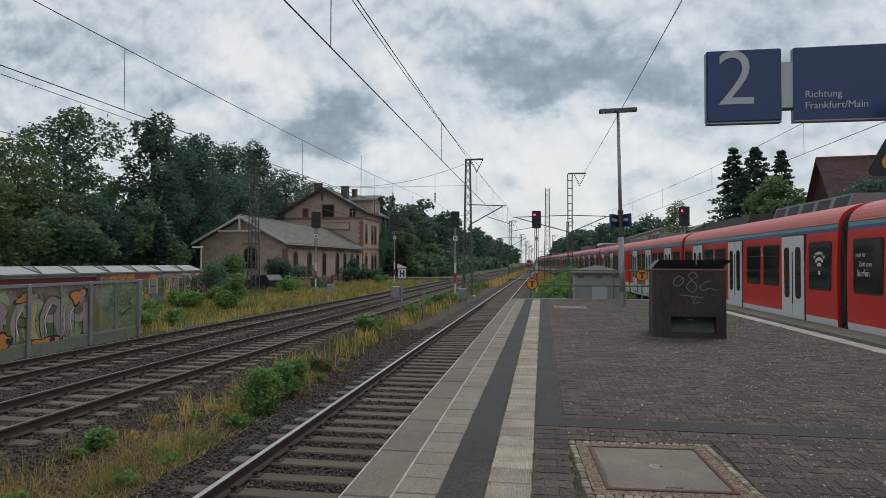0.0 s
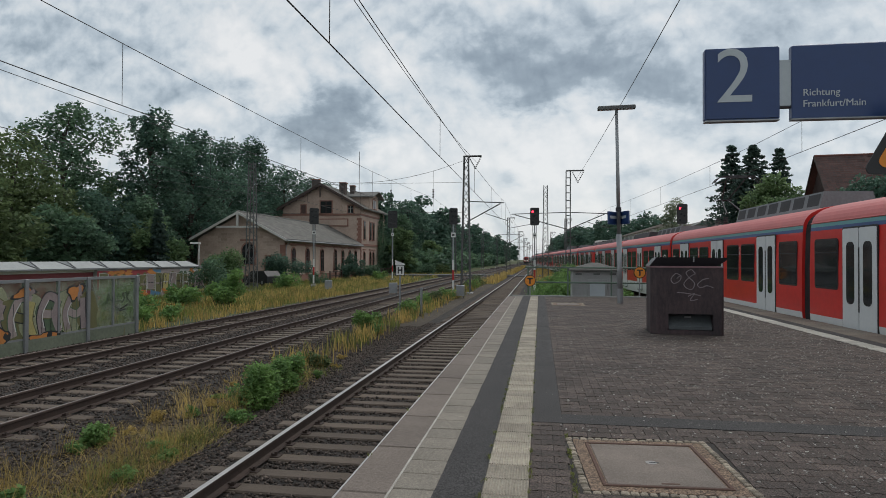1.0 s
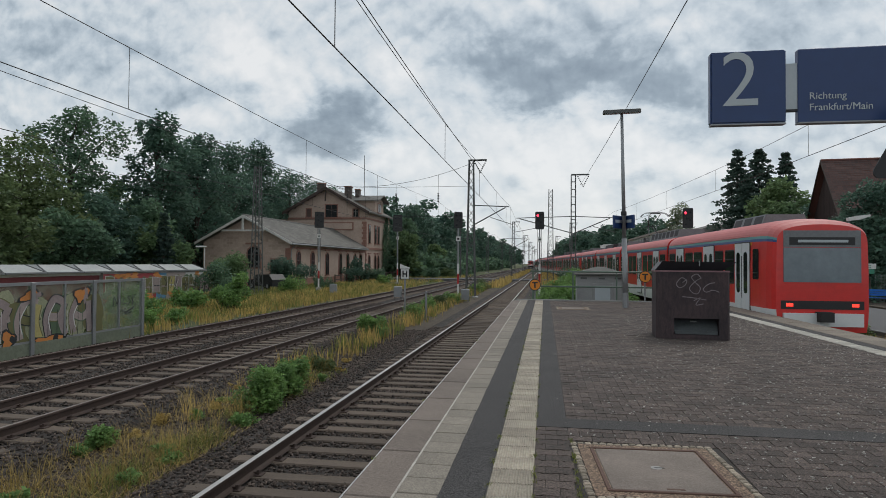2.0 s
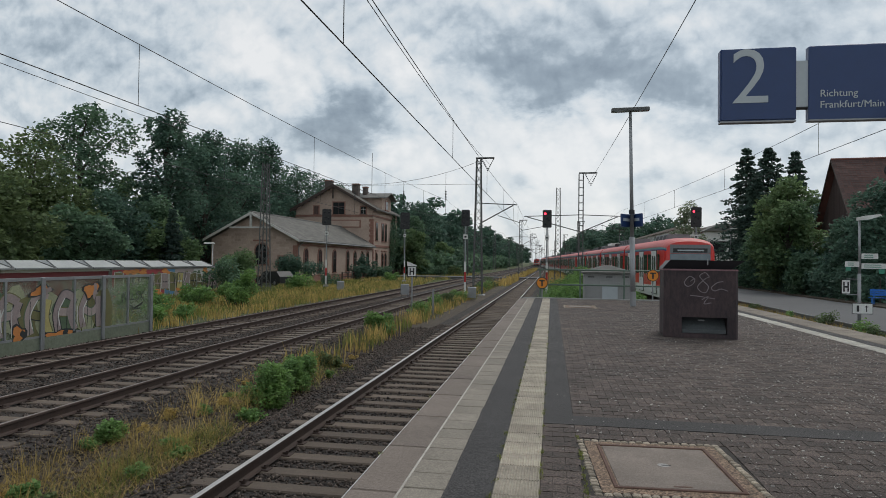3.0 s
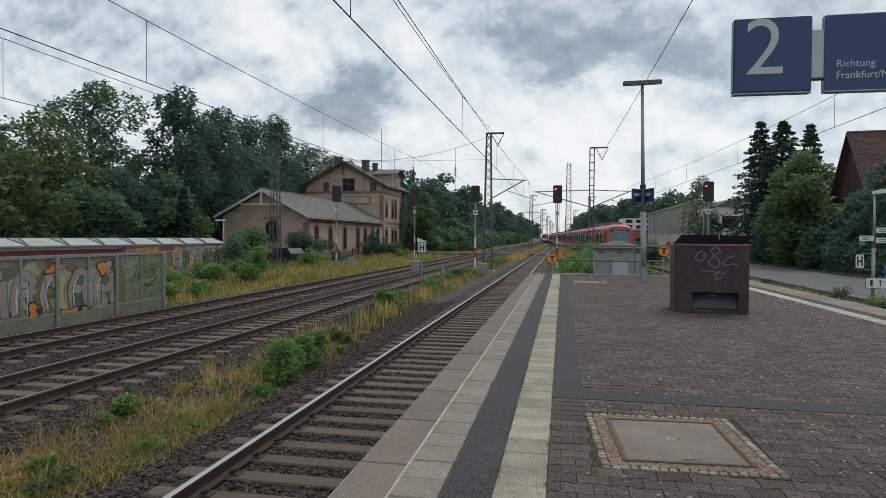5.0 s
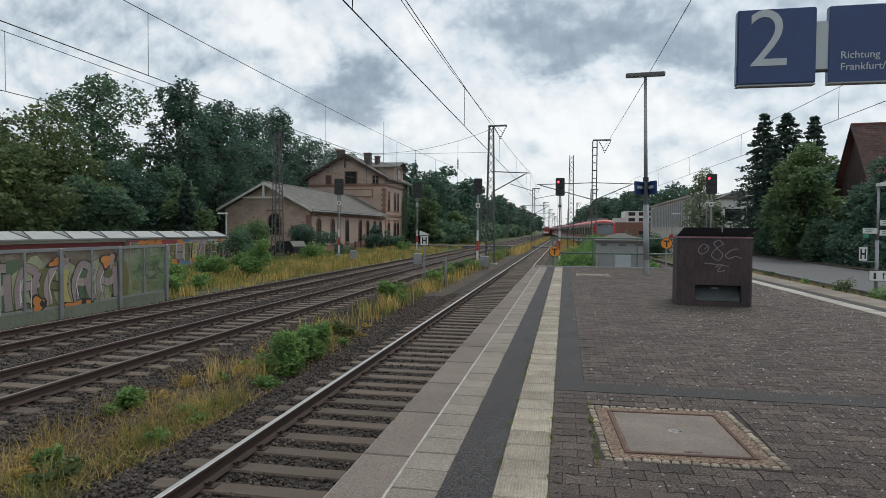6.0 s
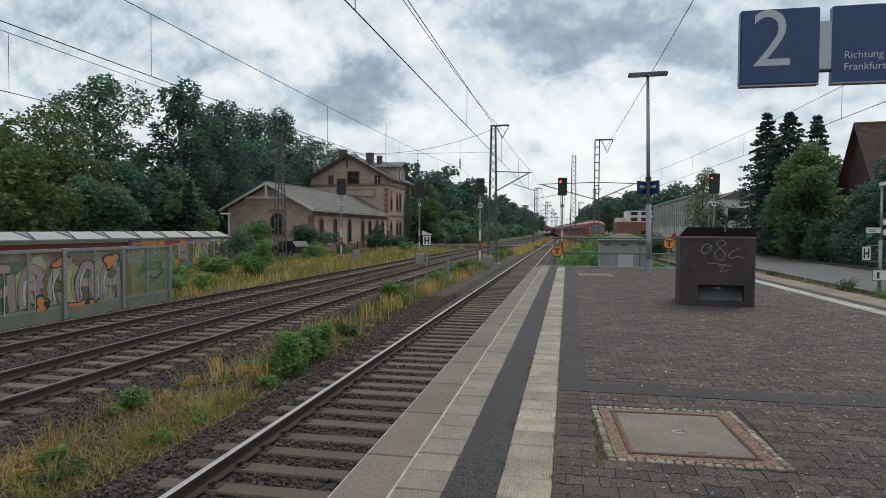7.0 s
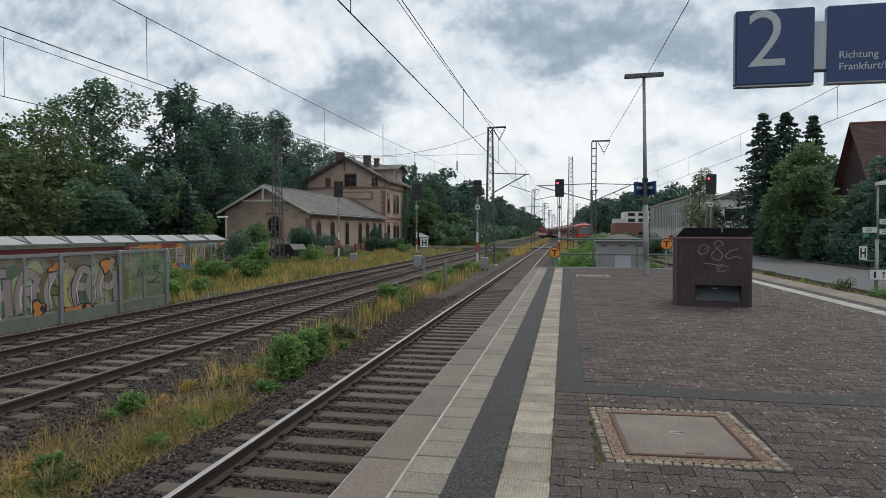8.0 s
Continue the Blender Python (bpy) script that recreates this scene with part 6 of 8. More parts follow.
def frame_mast(m, h, w, label):
    """A flat ladder-like mast of two channels."""
    t = thing("catenary_mast", m, label, "mast", group="catenary masts")
    for s in (-1, 1):
        part("leg", Form().box(s * w / 2 - 0.05, s * w / 2 + 0.05, -0.1, 0.1, 0, h), M["mast"], t)
    for i in range(int(h / 0.75)):
        part("rung", Form().box(-w / 2, w / 2, -0.06, 0.06, 0.4 + i * 0.75, 0.48 + i * 0.75), M["mast"], t)
    part("head_arm", Form().box(-0.2, 1.55, -0.07, 0.07, h - 0.02, h + 0.12), M["mast"], t)
    ins = Form()
    for s in (0.45, 1.45):
        for k in range(7):
            u = k / 6
            x, z = s + (0.95 - s) * u, h - 0.1 - 1.0 * u
            ins.tube((x, 0, z), (x, 0, z - 0.1), 0.07, 0.055, 6)
    part("insulator", ins, M["black"], t, "dark V-shaped insulator strings")
    return t


def cantilever(x_mast, y, x_track, label="slim catenary cantilever arm reaching over the track"):
    s = 1 if x_track > x_mast else -1
    a = thing("cantilever", pose(x_mast, y, 0), label, "cantilever", group="catenary cantilevers")
    d = x_track - x_mast
    part("top_tube", Form().tube((0, 0, 6.2), (d, 0, 6.05), 0.045, n=6), M["mast"], a)
    part("stay_tube", Form().tube((0, 0, 4.5), (d - 0.3 * s, 0, 6.0), 0.05, n=6), M["mast"], a)
    part("steady_arm", Form().tube((d * 0.5, 0, 5.2), (d + 0.25 * s, 0, 4.62), 0.03, n=6), M["mast"], a)


def wire_run(name, pts, r, label, parent=None):
    fm, n = Form(), 5
    ring = [(math.cos(2 * math.pi * k / n) * r, math.sin(2 * math.pi * k / n) * r) for k in range(n)]
    flat = abs(pts[-1][1] - pts[0][1]) < 0.01
    vs = [((p[0], p[1] + c, p[2] + d) if flat else (p[0] + c, p[1], p[2] + d)) for p in pts for c, d in ring]
    fm.add(vs, [(i * n + k, i * n + (k + 1) % n, (i + 1) * n + (k + 1) % n, (i + 1) * n + k) for i in range(len(pts) - 1) for k in range(n)])
    if parent:
        return part(name, fm, M["wire"], parent, label)
    return solo(name, fm, M["wire"], label, "cable")


SUPPORTS = [-12.0, 51.0, 111.0, 171.0, 231.0, 291.0, 351.0]


def catenary(x_of, label, z_c=4.58, z_lo=5.55, z_hi=6.15, supports=SUPPORTS, first=4.0, step=10.0):
    c = thing("overhead_line", pose(0, 0, 0), label, "overhead line", group="overhead lines")
    n = 14
    contact, mess = [], []
    for a, b in zip(supports, supports[1:]):
        for k in range(n):
            u = k / n
            y = a + (b - a) * u
            mess.append((x_of(y), y, z_hi - (z_hi - z_lo) * 4 * u * (1 - u)))
            contact.append((x_of(y), y, z_c))
    wire_run("contact_wire", contact, 0.010, "taut dark contact wire", c)
    wire_run("messenger_wire", mess, 0.009, "sagging dark messenger wire", c)
    for a, b in zip(supports[:4], supports[1:5]):
        for k in range(int((b - a - first) / step) + 1):
            y = a + first + k * step
            u = (y - a) / (b - a)
            z = z_hi - (z_hi - z_lo) * 4 * u * (1 - u)
            part("dropper", Form().tube((x_of(y), y, z_c), (x_of(y), y, z), 0.007, n=4), M["wire"], c)


catenary(lambda y: TRACKS["near"] + 0.05, "overhead line above the platform track", z_c=4.4, z_lo=5.48, z_hi=6.1, first=1.1, step=9.5)
catenary(lambda y: TRACKS["middle"], "overhead line above the middle track", z_c=4.69, z_lo=5.96, z_hi=6.5)
catenary(lambda y: TRACKS["far"], "overhead line above the outer track", z_c=4.48, z_lo=5.76, z_hi=6.3)
catenary(right_track, "overhead line above the departing train's track", z_c=5.05, z_lo=6.05, z_hi=6.6, supports=[-12.0, 64.0, 124.0, 184.0, 244.0])

lattice_mast(pose(-5.95, 51.0, GROUND), 11.15, 0.72, 0.34, "grey lattice catenary mast with a head arm beside the track", arm=1.25)
lattice_mast(pose(-24.4, 51.0, GROUND), 11.0, 0.8, 0.42, "rust-grey lattice mast carrying the cross-span")
frame_mast(pose(2.75, 64.0, GROUND), 11.6, 0.42, "flat ladder-like steel catenary mast with a head arm")
lattice_mast(pose(0.75, 90.0, GROUND), 13.2, 0.85, 0.5, "tall lattice mast between the tracks")
far_mast = lattice_mast(pose(-5.9, 120.0, GROUND), 10.6, 0.7, 0.4, "distant lattice catenary mast beside the line", arm=1.2)
for y in (180, 240, 300, 360):
    copy_thing(far_mast, pose(-5.9, y, GROUND))
for x, y in ((-16.2, 120.0), (-16.2, 180.0), (-16.2, 240.0), (-16.5, 301.0), (4.9, 124.0), (3.2, 184.0), (1.0, 244.0)):
    copy_thing(far_mast, pose(x, y, GROUND))
for y in (120, 180, 240):
    cantilever(-5.9, y, TRACKS["near"])
    cantilever(-5.9, y, TRACKS["middle"])
    cantilever(-16.2, y, TRACKS["far"])
cantilever(-5.9, 51, TRACKS["near"])
cantilever(2.75, 64, right_track(64))
cantilever(2.75, 64, TRACKS["near"])


def cross_span():
    c = thing("cross_span", pose(0, 51.0, 0), "sagging cross-span wires with hanging insulators over the main tracks", "overhead line")
    xa, xb, za, zb = -5.95, -24.4, 9.6, 9.5
    pts = []
    for k in range(17):
        u = k / 16
        pts.append((xa + (xb - xa) * u, 0, za + (zb - za) * u - 1.75 * 4 * u * (1 - u)))
    wire_run("span_wire", pts, 0.016, "sagging span wire", c)
    wire_run("upper_straight_wire", [(xa, 0, 7.75), (xb, 0, 7.7)], 0.012, "taut cross wire", c)
    wire_run("lower_straight_wire", [(xa, 0, 5.3), (xb, 0, 5.3)], 0.012, "taut cross wire", c)
    for x in (TRACKS["middle"], TRACKS["far"], -16.4):
        u = (x - xa) / (xb - xa)
        z = za - 1.75 * 4 * u * (1 - u)
        part("hanger", Form().tube((x, 0, z), (x, 0, 5.3), 0.012, n=4), M["wire"], c)
        ins = Form()
        for k in range(6):
            ins.tube((x, 0, 7.2 - k * 0.13), (x, 0, 7.13 - k * 0.13), 0.075, n=8)
        part("insulator", ins, M["black"], c, "ribbed insulator string")


cross_span()
# high feeder line that swings down over the platform, and thin lines left of the tracks
wire_run("feeder_line", [(3.5 - 0.001 * y, y, 8.0 + 1.35 * ((y + 4) / 68) ** 2 * 1.0) for y in range(-12, 65, 4)], 0.013, "heavy sagging feeder cable above the platform")
wire_run("feeder_line", [(-4.35, y, 8.75 - 1.2 * (1 - ((y - 20) / 31.5) ** 2)) for y in range(-12, 45, 4)] + [(-4.75, 48, 8.75), (-5.2, 51, 8.98)], 0.011, "sagging feeder cable beside the platform track")
wire_run("telegraph_line", [(-23.5, y, 6.9 - 0.9 * (1 - ((y - 12) / 40.0) ** 2)) for y in range(-20, 53, 4)], 0.012, "thin sagging line beside the shed")
wire_run("telegraph_line", [(-19.5 - 0.09 * y, y, 6.2 - 0.6 * (1 - ((y - 12) / 40.0) ** 2)) for y in range(-20, 53, 4)], 0.01, "thin sagging line over the verge")


def lattice_post(fm_parent, h, w=0.22):
    for s in (-1, 1):
        part("post_leg", Form().box(s * w / 2 - 0.025, s * w / 2 + 0.025, -0.04, 0.04, 0, h), M["mast"], fm_parent)


RED_ON = glow("signal_red", (1.0, 0.03, 0.06), 6.0)
LENS = mat("signal_lens", (0.03, 0.035, 0.04), 0.2, bump=0)


def signal(m, z_head, w, h, label, lit=None, stripes=True, back=False):
    """A colour-light signal: mast, black screen, hooded lenses, small plate and a striped mast foot."""
    s = thing("light_signal", m, label, "signal", group="light signals")
    part("mast", Form().tube((0, 0.1, 0), (0, 0.1, z_head), 0.06, n=8), M["steel"], s)
    head = part("screen", Form().prism([(-w / 2 + 0.06, z_head - h / 2), (w / 2 - 0.06, z_head - h / 2), (w / 2, z_head - h / 2 + 0.06), (w / 2, z_head + h / 2 - 0.06), (w / 2 - 0.06, z_head + h / 2), (-w / 2 + 0.06, z_head + h / 2), (-w / 2, z_head + h / 2 - 0.06), (-w / 2, z_head - h / 2 + 0.06)], "y", 0.0, 0.16), M["black"], s, "matt black signal screen")
    spots = [(-0.22, 0.28), (0.22, 0.28), (-0.1, -0.02), (0.2, -0.1), (-0.2, -0.32)]
    for i, (a, b) in enumerate(spots):
        on = lit == i
        part("lens", Form().tube((a * w, -0.012, z_head + b * h), (a * w, 0.0, z_head + b * h), 0.08 if on else 0.075, n=14), RED_ON if on else LENS, head, "lit red lens" if on else "")
        hd = Form()
        r = 0.12
        arc = [radians(k) for k in range(-10, 191, 25)]
        for a0, a1 in zip(arc, arc[1:]):
            hd.add([(a * w + r * math.cos(a0), -0.14, z_head + b * h + r * math.sin(a0)), (a * w + r * math.cos(a1), -0.14, z_head + b * h + r * math.sin(a1)),
                    (a * w + r * math.cos(a1), 0, z_head + b * h + r * math.sin(a1)), (a * w + r * math.cos(a0), 0, z_head + b * h + r * math.sin(a0))], [(0, 1, 2, 3)])
        part("hood", hd, M["black"], head)
    part("number_plate", Form().box(-0.16, 0.16, 0.0, 0.03, z_head - h / 2 - 0.95, z_head - h / 2 - 0.6), M["white"], s, "small white plate")
    part("plate_mark", Form().box(-0.08, 0.08, -0.004, 0.0, z_head - h / 2 - 0.84, z_head - h / 2 - 0.72), M["black"], s)
    if stripes:
        for k, col in enumerate(("white", "stripe_red", "white")):
            part("mast_plate", Form().box(-0.075, 0.075, -0.01, 0.03, 0.5 + k * 0.75, 1.25 + k * 0.75), M["white"] if col == "white" else MSIG, s, "red and white mast plate")
    part("base", Form().box(-0.25, 0.25, -0.15, 0.35, 0, 0.4, c=0.02), M["concrete"], s)
    part("ladder", Form().box(-0.16, -0.13, 0.2, 0.23, 0.3, z_head).box(0.13, 0.16, 0.2, 0.23, 0.3, z_head), M["mast"], s)


MSIG = mat("stripe_red", (0.5, 0.03, 0.03), 0.5, bump=0)
signal(pose(-20.9, 56.6, GROUND, 0, 0, 20), 6.75, 0.85, 1.5, "black colour-light signal on a lattice post before the station")
signal(pose(-17.4, 73.7, GROUND, 0, 0, 12), 7.5, 1.1, 2.0, "dark unlit signal beside the outer track")
signal(pose(-6.3, 46.0, GROUND, 0, 0, 8), 5.95, 0.62, 1.2, "dark colour-light signal between the tracks")
signal(pose(-0.42, 49.0, GROUND, 0, 0, 2), 6.1, 0.68, 1.35, "colour-light signal showing red at the platform's end", lit=0)
signal(pose(11.05, 52.0, GROUND, 0, 0, -12), 6.45, 0.78, 1.55, "colour-light signal showing red beside the departing train's track", lit=0, stripes=False)


def h_board(m, zc, w, h, zlow=-0.2, label="white stop board with a black letter H on a post", arm=0.0):
    b = thing("stop_board", m, label, "sign")
    f_ = part("board", Form().box(-w / 2, w / 2, 0, 0.02, zc - h / 2, zc + h / 2), M["black"], b)
    part("board_face", Form().box(-w * 0.43, w * 0.43, -0.006, 0, zc - h * 0.44, zc + h * 0.44), M["white"], f_, "white face")
    part("letter", Form().box(-w * 0.27, -w * 0.13, -0.01, -0.006, zc - h * 0.32, zc + h * 0.32).box(w * 0.13, w * 0.27, -0.01, -0.006, zc - h * 0.32, zc + h * 0.32).box(-w * 0.13, w * 0.13, -0.01, -0.006, zc - h * 0.07, zc + h * 0.07), M["black"], f_, "black letter H")
    if not arm:
        part("post", Form().tube((0, 0.05, zlow), (0, 0.05, zc + h / 2), 0.045, n=8), M["steel"], b)
    return b


hb = h_board(pose(-6.78, 30.3, GROUND, 0, 0, 8), 2.25, 0.44, 0.52, label="white stop board with a black H beside the middle track")
part("cap", Form().prism([(-0.24, 2.51), (0.24, 2.51), (0.24, 2.56), (-0.24, 2.74)], "y", -0.01, 0.03), M["white"], hb, "slanted white top")
p_ = thing("track_post", pose(-5.75, 30.5, GROUND), "short grey steel post in the ballast", "post")
part("tube", Form().tube((0, 0, 0), (0, 0, 1.4), 0.06, n=8), M["steel"], p_)


def track_box(m, label="grey cast-iron trackside box on short legs"):
    b = thing("trackside_box", m, label, "equipment box", group="trackside boxes")
    part("case", Form().box(-0.3, 0.3, -0.2, 0.2, 0.2, 0.95, c=0.04), M["steel"], b)
    for x in (-0.22, 0.22):
        part("leg", Form().box(x - 0.03, x + 0.03, -0.05, 0.05, 0, 0.2), M["mast"], b)


for x, y in ((-10.45, 44.5), (-5.6, 44.6), (-17.7, 51.5), (-1.1, 33.0)):
    track_box(pose(x, y, BED if x == -10.45 else GROUND, 0, 0, 10))
# level crossing: pale boarded strip across the tracks, with barriers
f = Form().box(-40, 4.5, 97, 102, -1.4, RAIL - 0.015)
solo("level_crossing", f, M["road"], "pale asphalt level crossing across the tracks", kind="structure")
# ---------- things on the platform ----------
def grit_bin():
    b = thing("grit_bin", pose(2.98, 13.95, 0, 0, 0, -4), "dark brown rusty grit bin with an open black lid and scribbles", "grit bin")
    w, d, h = 0.70, 0.5, 1.36
    body = Form()
    c = 0.13
    # front wall with a deep opening near the ground
    body.prism([(-w, -d + c), (-w + c, -d), (-w + 0.34, -d), (-w + 0.34, d), (-w, d)], "z", 0.0, h)
    body.prism([(w - 0.2, -d), (w - 0.04, -d), (w, -d + 0.04), (w, d), (w - 0.2, d)], "z", 0.0, h)
    body.box(-w + 0.34, w - 0.2, -d, d, 0.42, h)
    body.box(-w + 0.34, w - 0.2, -d, d, 0.0, 0.09)
    body.box(-w + 0.34, w - 0.2, -d + 0.42, d, 0.09, 0.42)
    part("body", body, M["rust"], b)
    hood = Form()
    hood.add([(-w + 0.35, -d + 0.3, 0.41), (w - 0.21, -d + 0.3, 0.41), (w - 0.21, -d + 0.07, 0.15), (-w + 0.35, -d + 0.07, 0.15)], [(0, 1, 2, 3)])
    hood.box(-w + 0.36, w - 0.22, -d + 0.02, -d + 0.06, 0.1, 0.17)
    part("chute_flap", hood, MX["flap"], b, "dark steel chute flap")
    part("chute_grip", Form().box(-0.02, 0.1, -d + 0.2, -d + 0.235, 0.33, 0.355), M["steel"], b)
    part("rim", Form().prism([(-w - 0.015, -d + c), (-w + c, -d - 0.015), (w, -d - 0.015), (w + 0.015, d), (-w - 0.015, d)], "z", h, h + 0.03), MX["pinkrim"], b, "worn pinkish rim")
    lid = Form()
    # shallow tray-shaped lid tilted up towards the back
    lo = [(-w - 0.02, -d + 0.16, h + 0.032), (w - 0.1, -d + 0.16, h + 0.032), (w - 0.1, d, h + 0.032), (-w - 0.02, d, h + 0.032)]
    hi = [(-w + 0.12, -d + 0.02, h + 0.215), (w + 0.13, -d + 0.02, h + 0.205), (w + 0.13, d, h + 0.19), (-w + 0.12, d, h + 0.2)]
    lid.add(lo + hi, [(0, 1, 5, 4), (1, 2, 6, 5), (2, 3, 7, 6), (3, 0, 4, 7), (4, 5, 6, 7), (3, 2, 1, 0)])
    part("lid", lid, MX["lidgrey"], b, "open black plastic lid")
    part("latch", Form().box(0.12, 0.14, -d - 0.0, -d + 0.02, h + 0.12, h + 0.23), M["steel"], b)
    y = -d - 0.003
    s = Form()
    for ctrl in ([(-0.12, 1.2), (-0.22, 1.24), (-0.31, 1.12), (-0.25, 1.04), (-0.14, 1.1), (-0.12, 1.2), (-0.2, 1.14)],
                 [(0.16, 1.24), (0.08, 1.32), (-0.02, 1.26), (0.04, 1.16), (0.14, 1.05), (0.1, 0.93), (0.0, 0.94), (-0.06, 1.04), (0.06, 1.18), (0.16, 1.24)],
                 [(0.42, 1.15), (0.3, 1.12), (0.2, 1.02), (0.26, 0.96), (0.38, 1.0), (0.5, 0.96)],
                 [(-0.2, 0.86), (0.0, 0.84), (0.26, 0.8)], [(0.02, 0.78), (0.14, 0.84), (0.06, 0.7), (0.2, 0.72)]):
        stroke(s, curve_pts(ctrl), 0.018, y)
    part("scribble", s, MX["scribble"], b, "faded grey marker scribble")
    return b


def platform_lamp():
    l = thing("platform_lamp", pose(2.76, 22.72, 0, 0, -1.15, 0), "tall grey steel platform lamp post with a flat twin head", "lamp post")
    part("pole", Form().tube((0, 0, 0), (0, 0, 2.4), 0.095, 0.09, 12).tube((0, 0, 2.4), (0, 0, 6.78), 0.07, 0.05, 12), M["steel"], l, smooth=True)
    part("base_sleeve", Form().tube((0, 0, 0), (0, 0, 0.5), 0.105, 0.105, 12), M["steel"], l)
    part("lamp_head", Form().box(-0.64, 0.64, -0.13, 0.13, 6.78, 6.9, c=0.02), M["mast"], l, "flat dark grey lamp head")
    part("diffuser", Form().box(-0.58, 0.58, -0.1, 0.1, 6.77, 6.778), M["sign_grey"], l)
    for x, tw in ((-0.2, 58), (0.16, -66)):
        p = part("station_sign", Form().box(-0.36, 0.36, -0.03, 0.03, 2.75, 3.2, c=0.01), M["sign_blue"], l, "blue station name panel", m=pose(x, 0, 0, 0, 0, tw))
        part("lettering", Form().box(-0.26, 0.22, -0.034, -0.031, 2.95, 3.05), M["sign_grey"], p)
    part("speaker", Form().box(-0.09, 0.09, -0.09, 0.09, 3.2, 3.36, c=0.03), M["black"], l)
    return l


def direction_sign():
    """Two blue boxes on one carrier, which runs on to a post at the side."""
    s = thing("platform_sign", pose(1.445, 5.92, 2.766), "dark blue illuminated platform sign boxes with pale lettering", "sign")
    b1 = part("number_box", Form().prism([(0.012, 0), (0.619, 0), (0.631, 0.012), (0.631, 0.631), (0.619, 0.643), (0.012, 0.643), (0, 0.631), (0, 0.012)], "y", 0.012, 0.075)
              .box(0.012, 0.619, 0, 0.012, 0.012, 0.631), M["sign_blue"], s)
    part("number", text_mesh("number", "2", 0.70, M["sign_grey"], bold=-0.003), None, b1, "pale grey numeral", m=pose(0.075, -0.003, 0.155, 90, 0, 0))
    b2 = part("direction_box", Form().box(0.727, 1.99, 0, 0.075, 0.0, 0.643, c=0.008), M["sign_blue"], s)
    for i, t in enumerate(("Richtung", "Frankfurt/Main")):
        part("direction_text", text_mesh("direction_text", t, 0.086, M["sign_grey"], bold=0.0), None, b2, "pale lettering naming the direction", m=pose(0.815, -0.003, 0.195 - i * 0.098, 90, 0, 0))
    for x0, x1 in ((0.0, 0.631), (0.727, 1.99)):
        part("lower_lip", Form().box(x0 + 0.004, x1 - 0.004, -0.006, 0.08, -0.014, -0.002), M["steel"], s, "pale metal lip under the box")
    part("carrier", Form().box(0.631, 0.727, 0.015, 0.06, 0.115, 0.52), M["sign_grey"], s, "grey connecting bracket")
    part("lower_bar", Form().box(0.632, 0.726, 0.01, 0.07, 0.1, 0.115), M["black"], s)
    part("side_arm", Form().box(1.99, 2.6, 0.02, 0.06, 0.2, 0.45), M["sign_grey"], s)
    part("post", Form().tube((2.55, 0.1, -2.766), (2.55, 0.1, 0.7), 0.07, n=12), M["steel"], s)
    return s


def warning_sign():
    w = thing("warning_sign", pose(3.02, 5.62, 2.22, 0, 0, 6), "triangular black warning sign with a yellow band on a post", "sign")

    def tri(k):
        r, out = 0.05, []
        for cx, cz, a0 in ((-0.45 * k + r * 1.73, 0.26 - 0.26 * k + r, 150), (0.45 * k - r * 1.73, 0.26 - 0.26 * k + r, 270), (0.0, 0.26 + 0.52 * k - 2 * r, 30)):
            for j in range(5):
                a = radians(a0 + j * 30)
                out.append((cx + r * math.cos(a), cz + r * math.sin(a)))
        return out
    part("back_plate", Form().prism(tri(1.0), "y", 0.0, 0.012), M["black"], w, "black triangular plate")
    part("yellow_band", Form().prism(tri(0.78), "y", -0.004, 0.0), MX["orange"], w, "amber band")
    part("inner_face", Form().prism(tri(0.64), "y", -0.008, -0.004), M["black"], w)
    part("post", Form().tube((0.5, 0.06, -2.22), (0.5, 0.06, 0.6), 0.04, n=10).tube((0.5, 0.06, 0.26), (0, 0.02, 0.26), 0.02, n=6), M["steel"], w)


def hut():
    h = thing("concrete_hut", pose(2.32, 28.0, -1.3), "small grey concrete switchgear hut with a shallow tent roof", "hut")
    w, d, t = 0.98, 0.8, 2.33
    part("wall", Form().box(-w, w, -d, d, 0, t, c=0.02), MX["hutgrey"], h)
    r = Form()
    lo = [(-w - 0.1, -d - 0.12, t), (w + 0.1, -d - 0.12, t), (w + 0.1, d + 0.12, t), (-w - 0.1, d + 0.12, t)]
    hi = [(p[0], p[1], t + 0.07) for p in lo]
    ap = [(-0.15, 0, t + 0.36), (0.15, 0, t + 0.36)]
    r.add(lo + hi + ap, [(3, 2, 1, 0), (0, 1, 5, 4), (1, 2, 6, 5), (2, 3, 7, 6), (3, 0, 4, 7), (4, 5, 9, 8), (5, 6, 9), (6, 7, 8, 9), (7, 4, 8)])
    part("roof", r, MX["hutroof"], h, "weathered grey concrete roof")
    dr = part("door", Form().box(-0.36, 0.46, -d - 0.025, -d + 0.0, 0.9, 2.0, c=0.01), MX["hutgrey"], h, "grey louvred steel door")
    part("door_panel", Form().box(-0.26, 0.36, -d - 0.035, -d - 0.026, 1.0, 1.85), M["sign_grey"], dr)
    for x in (-0.72, 0.02, 0.68):
        part("vent", Form().box(x - 0.13, x + 0.13, -d - 0.02, -d, t - 0.16, t - 0.09), M["mast"], h, "small dark vent slot")


